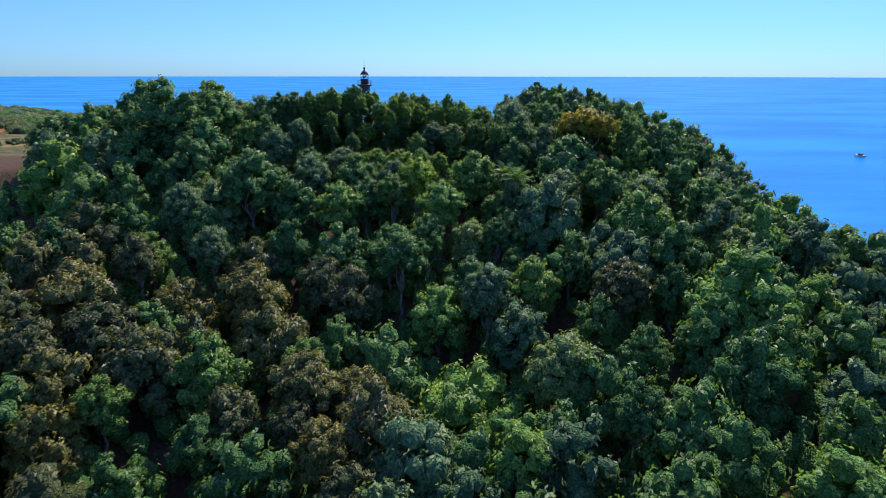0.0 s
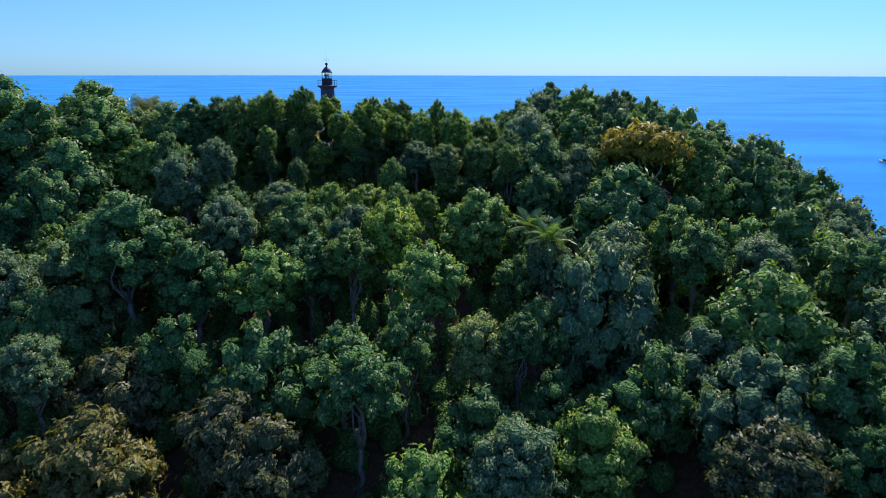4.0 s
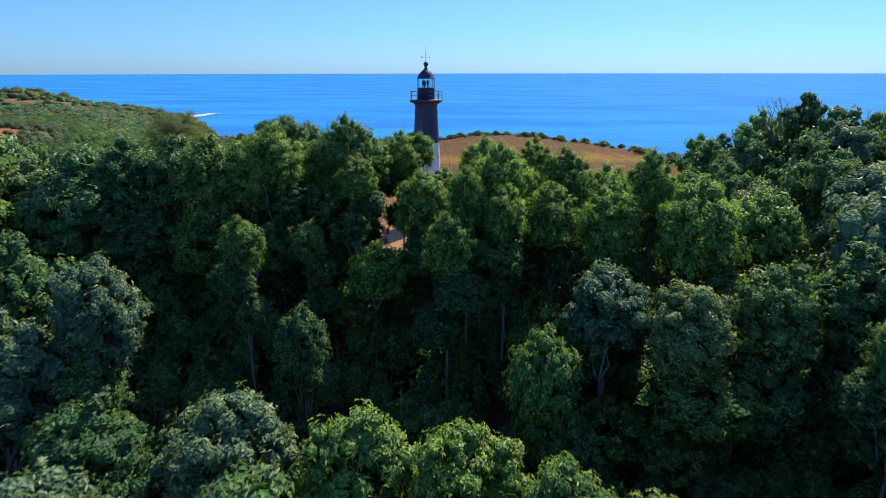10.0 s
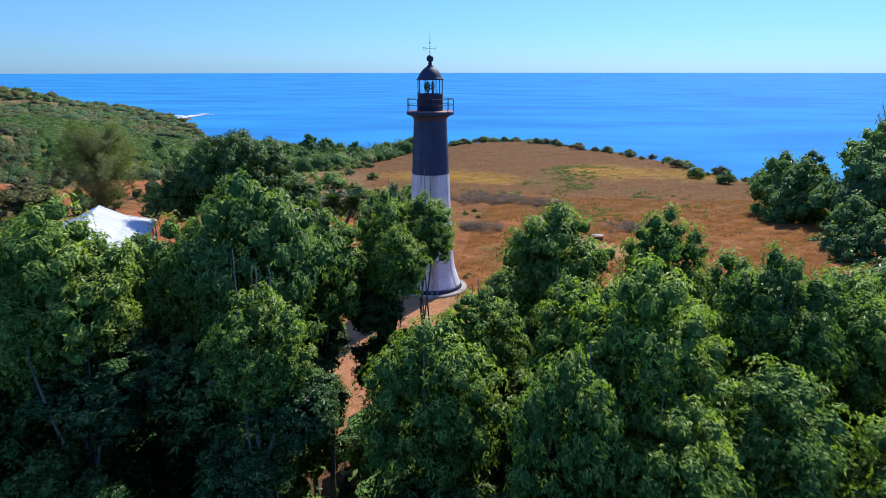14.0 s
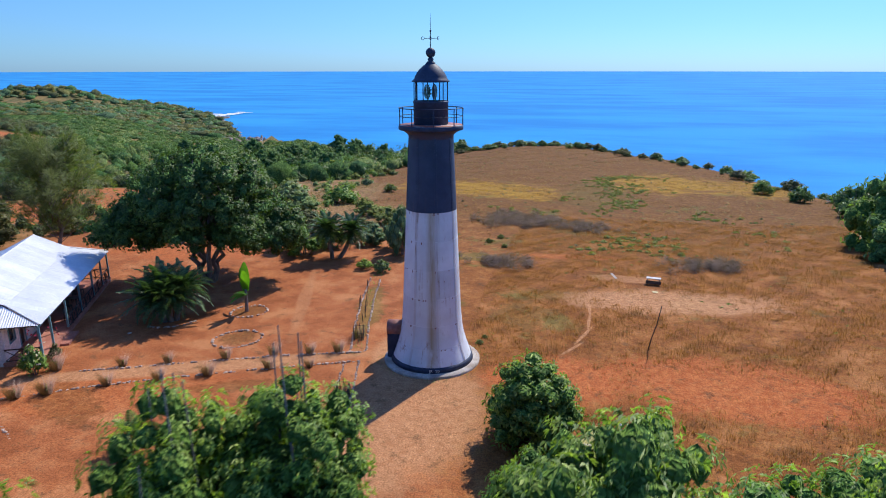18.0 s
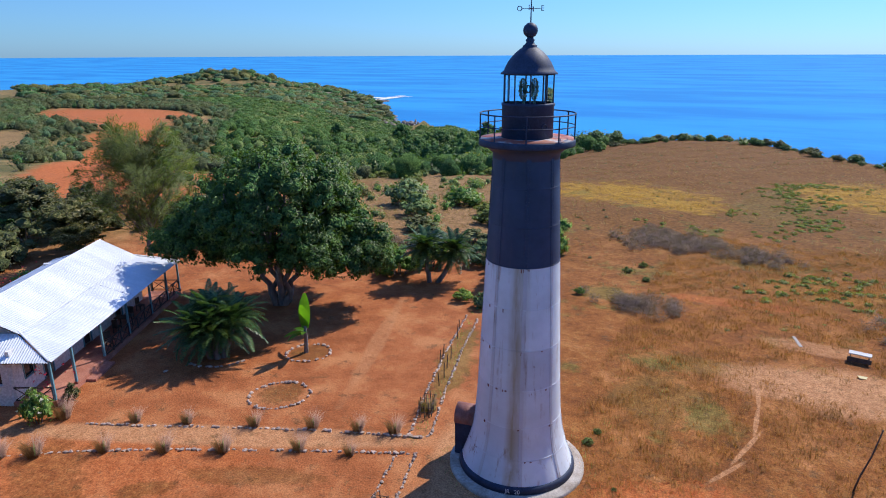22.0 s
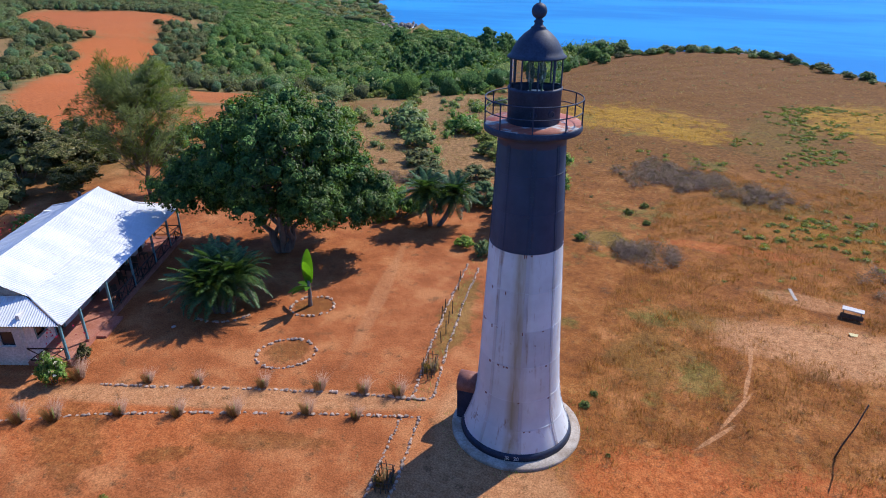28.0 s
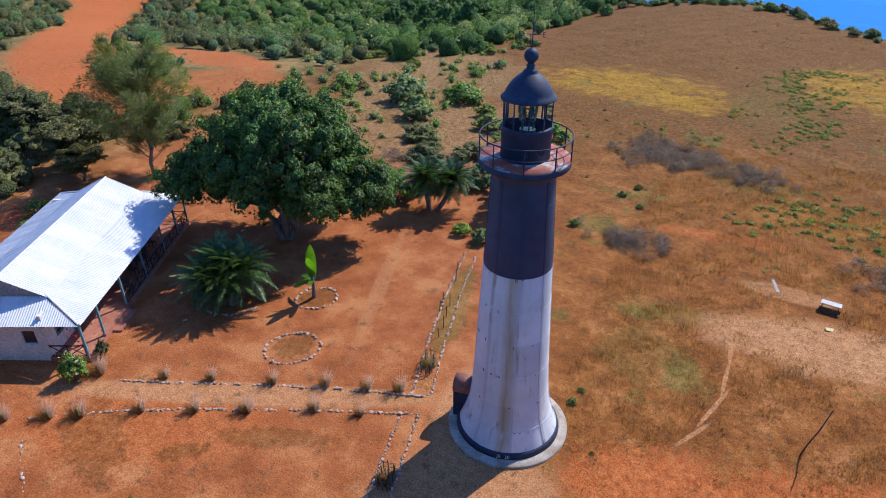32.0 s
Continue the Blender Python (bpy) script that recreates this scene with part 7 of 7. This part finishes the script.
# hardy trees along the cliff edge of the field
for k in range(150):
    u = k / 149
    x = -78 + 104 * u + rg.uniform(-1.5, 1.5)
    y = float(np.interp(x, COAST_X, COAST_Y)) - rg.uniform(22, 42)
    if x < -58:
        h = rg.uniform(4, 6)
    else:
        h = rg.choice((0.7, 0.9, 1.2, 1.6, 2.2)) * rg.uniform(0.8, 1.2)
    if x < -58:
        tree(rg.choice(("mango", "gray")), x, y, ground_at(x, y) + h, h * rg.uniform(0.55, 0.75), rg, plain_=True)
    else:
        bush(rg.choice(("gray", "mango", "olive")), x, y, h * rg.uniform(0.6, 0.95), 0.85 * h, rg, "along the cliff edge")
clump_cloud("grove", [(x, y, ground_at(x, y), r, r * 1.1) for x, y, r in ((rg.gauss(-116, 20), rg.gauss(392, 24), rg.uniform(2.2, 4.6)) for k in range(170)) if shore(x, y) > 5], "deep", "dense dark green grove above the cove", "grove", 46, 0.6, 0.28, 18, core=0.58)
# single trees of the dark grove above the cove
for k in range(36):
    x, y = rg.gauss(-122, 22), rg.gauss(392, 26)
    if shore(x, y) < 6 or x > -72:
        continue
    h = rg.uniform(6.5, 10.5)
    tree("mango", x, y, ground_at(x, y) + h, h * 0.52, rg, plain_=True)


def dry_thicket(name, spots, label, seed, kind="dry", each=70):
    """Leafless low scrub: round puffs of fine crossing twigs in one mesh."""
    rs = np.random.RandomState(seed)
    at, out = [], []
    for cx, cy, rx, ry in spots:
        for k in range(int(5.5 * rx * ry)):
            p = rs.normal(size=2) * 0.48
            x, y, r = cx + p[0] * rx, cy + p[1] * ry, rs.uniform(0.45, 1.05)
            d = unit(rs.normal(size=(each, 3)) + np.array([0, 0, 0.6]))
            d[:, 2] = np.abs(d[:, 2])
            at.append(np.array([x, y, ground_at(x, y)]) + d * r * rs.uniform(0.2, 0.9, (each, 1)))
            out.append(d)
    v, f = leaf_cards(rs, np.concatenate(at), np.concatenate(out), 0.42, 0.022, -0.5, 3)
    ob = tagged(new(name, mesh_of(name, v, f.tolist())), label, "scrub", kind="stuff")
    lift_normals(ob.data, v, seed)
    ob.data.materials.append(LEAF[kind])


dry_thicket("dry_thicket", [(-20.6, 205.0, 3.2, 2.6), (-23.0, 227.5, 4.0, 4.6), (-19.0, 226.0, 3.2, 3.6), (-13.0, 224.5, 3.2, 2.8), (-1.0, 207.5, 4.0, 2.4)], "leafless purplish gray scrub in the field", 1)
dry_thicket("dry_thicket", [(-43.5, 213.0, 4.5, 1.6), (-39.0, 211.0, 3.0, 1.3), (-47.0, 209.5, 2.6, 1.2)], "reddish dry scrub behind the yard", 2)


def grass(name, n, box_, label, kind, seed, h, dense, blades_=5):
    """Grass tufts, blade by blade, thinned on bare ground."""
    rs = np.random.RandomState(seed)
    x, y = rs.uniform(box_[0], box_[1], n), rs.uniform(box_[2], box_[3], n)
    keep = dense(x, y) > rs.rand(n)
    x, y = x[keep], y[keep]
    at = np.stack([x, y, height(x, y) - 0.02], 1)
    at = np.repeat(at, blades_, 0) + rs.normal(size=(len(x) * blades_, 3)) * np.array([0.13, 0.13, 0])
    m = len(at)
    a = rs.uniform(0, 2 * math.pi, m)
    hh = h * rs.uniform(0.5, 1.3, m) * (0.85 + 0.45 * waves(at[:, 0], at[:, 1], 0.9, seed))
    lean = rs.uniform(0.2, 0.9, m) * hh
    tip = at + np.stack([np.cos(a) * lean - 0.15 * hh, np.sin(a) * lean, hh], 1)
    s = np.stack([-np.sin(a), np.cos(a), np.zeros(m)], 1) * (0.010 + 0.028 * hh)[:, None]
    v = np.stack([at - s, at + s, tip], 1).reshape(-1, 3)
    f = (np.arange(m)[:, None] * 3 + np.array([[0, 2, 1]])).tolist()
    ob = tagged(new(name, mesh_of(name, v, f)), label, "grass", kind="stuff")
    lift_normals(ob.data, v, seed)
    ob.data.materials.append(LEAF[kind])


def oval_in(x, y, cx, cy, rx, ry):
    return np.clip(1.6 - 1.3 * np.sqrt(((x - cx) / rx) ** 2 + ((y - cy) / ry) ** 2), 0, 1)


def field_cover(x, y):
    east = step(x + 0.30 * (y - 182), -20.5, -17)
    c = east * (0.12 + 0.88 * step(waves(x, y, 2.7, 5) + 0.8 * waves(x, y, 1.1, 7) + 0.4 * waves(x, y, 0.45, 2), -0.55, 0.25))
    for o in ((-5.5, 196.8, 9.4, 3.2), (-13.5, 180.6, 4.8, 3.8), (-3.5, 181.0, 8.0, 4.4), (-9, 202.5, 3.2, 1.0), (-22, 175, 5.0, 7)):
        c = c * (1 - 0.97 * oval_in(x, y, *o))
    trail = np.abs(x - np.interp(y, [184, 187, 190, 195], [-13.7, -12.7, -12.1, -12.1]))
    return c * np.where((y < 195) & (trail < 0.35), 0.05, 1.0)


grass("dry_grass", 95000, (-21, 22, 168, 232), "rust coloured dry grass over the field", "rust", 1, 0.24, field_cover, 5)
grass("dry_grass", 44000, (-60, 26, 214, 345), "straw brown dry grass on the far field", "straw", 2, 0.24, lambda x, y: 0.15 + 0.85 * step(waves(x, y, 2.3, 5) + 0.7 * waves(x, y, 0.9, 3), -0.3, 0.6), 4)
grass("dry_grass", 9000, (-80, -40, 206, 262), "tan tufted grass on the slope behind the yard", "reed", 8, 0.34, lambda x, y: np.where(x < -40 - 0.2 * (y - 206), 0.2 + 0.8 * step(waves(x, y, 2.6, 6), -0.2, 0.5), 0.0), 5)
grass("gold_sward", 14000, (-48, 28, 240, 286), "golden dry grass in wide patches of the field", "sward", 9, 0.3, lambda x, y: np.maximum.reduce([oval_in(x, y, -33, 256, 12, 9), oval_in(x, y, -23, 249, 7, 4), oval_in(x, y, 0, 270, 9, 12), oval_in(x, y, 16, 268, 12, 9)]) * step(waves(x, y, 1.9, 3), -0.5, 0.3), 4)
grass("grass_tufts", 5200, (-60, 26, 208, 345), "coarse olive tufts dotted over the far field", "reed", 10, 0.36, lambda x, y: 0.2 + 0.8 * step(waves(x, y, 7, 8), -0.3, 0.4), 9)
grass("green_weeds", 2600, (-21, 10, 176, 212), "low green weeds between the dry grass", "herb", 3, 0.16, lambda x, y: np.maximum.reduce([oval_in(x, y, -17.5, 196, 3.6, 1.2), oval_in(x, y, -17, 191.5, 2.4, 2.6), oval_in(x, y, -19.3, 186.0, 1.0, 2.5), oval_in(x, y, -1.0, 207, 2, 1), 0.02 + 0 * x]))
grass("yard_weeds", 1800, (-48, -25, 166, 181), "sparse gray dry weeds on the red earth", "reed", 4, 0.14, lambda x, y: np.clip(waves(x, y, 1.9, 8) - 0.35, 0, 1) * step(-(y - 0.42 * x - 191.5), 0.5, 2.0))
grass("yard_weeds", 900, (-34, -26, 181, 200), "gray green weeds in the fenced bed", "herb", 5, 0.22, lambda x, y: step(-np.abs(x - np.interp(y, [182, 197.5], [-27.5, -31.5])), -0.55, -0.2))
grass("yard_weeds", 500, (-39, -34.5, 180, 184), "dry weeds inside the stone ring", "reed", 6, 0.10, lambda x, y: oval_in(x, y, -36.75, 182.1, 1.5, 1.4) * 0.6)
grass("footing_weeds", 900, (-27, -17, 177, 187), "green weeds round the lighthouse footing", "herb", 7, 0.2, lambda x, y: np.where(np.abs(np.hypot(x + 22.3, y - 182.2) - 3.45) < 0.22, 0.4, 0.0))


def dead_tree(x, y, top, seed):
    rg2 = random.Random(seed)
    g = ground_at(x, y)
    ob = thing("dead_tree", pose(x, y, g), "leafless gray tree with bare forked branches", "tree")
    h = top - g
    bm = tube(bmesh.new(), bent(rg2, (0, 0, -0.3), (0.3, 0.2, h * 0.6), 5, 0.05), 0.22, 0.14, 8)
    part("trunk", bm, M_BARK, ob)
    for k in range(9):
        a = rg2.uniform(0, 6.28)
        s = Vector((0.2, 0.1, h * rg2.uniform(0.4, 0.6)))
        t = Vector((math.cos(a) * rg2.uniform(1.5, 3), math.sin(a) * rg2.uniform(1.5, 3), h * rg2.uniform(0.8, 1.0)))
        bm = tube(bmesh.new(), bent(rg2, s, t, 5, 0.1), 0.09, 0.025, 6)
        for j in range(5):
            q = s.lerp(t, rg2.uniform(0.5, 1))
            tube(bm, bent(rg2, q, q + Vector((rg2.uniform(-1, 1), rg2.uniform(-1, 1), rg2.uniform(0.4, 1.3))), 3, 0.1), 0.03, 0.008, 5)
        part("branch", bm, M_BARK, ob)


dead_tree(25.5, 206.5, 14.6, 1)
dead_tree(34.0, 226.0, 14.4, 2)
dead_tree(-9.6, 66.0, -15.0, 3)


def foam(name, pts, width, seed):
    """A ragged strip of breaking surf on the water."""
    rs = np.random.RandomState(seed)
    bm = bmesh.new()
    for k in range(60):
        u = rs.rand() * (len(pts) - 1)
        i = int(u)
        x = pts[i][0] + (pts[i + 1][0] - pts[i][0]) * (u - i) + rs.normal() * width * 0.5
        y = pts[i][1] + (pts[i + 1][1] - pts[i][1]) * (u - i) + rs.normal() * width * 0.5
        r = rs.uniform(1.2, 4.2)
        vs = [bm.verts.new((x + r * rs.uniform(1.2, 2.6) * math.cos(a), y + r * rs.uniform(0.5, 1.0) * math.sin(a), -34.6 + 0.002 * k)) for a in np.linspace(0, 6.28, 9)[:-1]]
        bm.faces.new(vs)
    me = bpy.data.meshes.new(name)
    bm.to_mesh(me)
    bm.free()
    me.materials.append(plain("surf_white", (0.75, 0.78, 0.8), 0.9))
    tagged(new(name, me), "white surf breaking on the rocks of the point", "surf", kind="stuff")


foam("surf", [(-441, 812), (-444, 851), (-445, 912)], 7, 1)
foam("surf", [(-452, 832), (-436, 806), (-424, 796)], 6, 3)
foam("surf", [(-444, 851), (-470, 866)], 5, 4)
foam("surf", [(-268, 600), (-258, 592)], 5, 2)
rows = [(-270 + rg.uniform(-16, 12), 590 + rg.uniform(-14, 12), rg.uniform(-36.5, -33), rg.uniform(0.7, 2.2), rg.uniform(0.7, 2.0)) for k in range(90)]
rows += [(-440 + rg.uniform(-14, 24), 808 + rg.uniform(-8, 8), -36, rg.uniform(1.5, 3.5), rg.uniform(1.0, 2.2)) for k in range(30)]
M_ROCK = material("shore_rock", [(0.3, (0.09, 0.07, 0.065)), (0.7, (0.28, 0.23, 0.20))], 0.5, 0.95, 0.6, 3)
rocks = clump_cloud("shore_rocks", rows, "dry", "brown rocks at the foot of the cove cliff", "rocks", 0, seed=9, level=ICO2, core=1.0, mat=M_ROCK)


def boat(x, y):
    ob = thing("motor_boat", pose(x, y, -34.8, 0, 0, 100), "small white motor boat out on the sea", "boat")
    v, f = [], []
    for k in range(9):
        u = k / 8
        w = 1.3 * (1 - max(0, u - 0.45) ** 2 * 3.2)
        v += [(-4.5 + 9 * u, -w, 0.9 + 0.5 * u * u), (-4.5 + 9 * u, -w * 0.7, 0.0), (-4.5 + 9 * u, w * 0.7, 0.0), (-4.5 + 9 * u, w, 0.9 + 0.5 * u * u)]
    for k in range(8):
        for j in range(4):
            a = 4 * k
            f.append((a + j, a + (j + 1) % 4, a + 4 + (j + 1) % 4, a + 4 + j))
    part("hull", mesh_of("hull", v, f), plain("hull_white", (0.7, 0.7, 0.7), 0.4), ob)
    part("cabin", boxed(-0.6, 0, 1.6, 3.0, 1.8, 1.2, 0, 0.1), plain("cabin_dark", (0.08, 0.09, 0.11), 0.4), ob)


boat(278, 435)
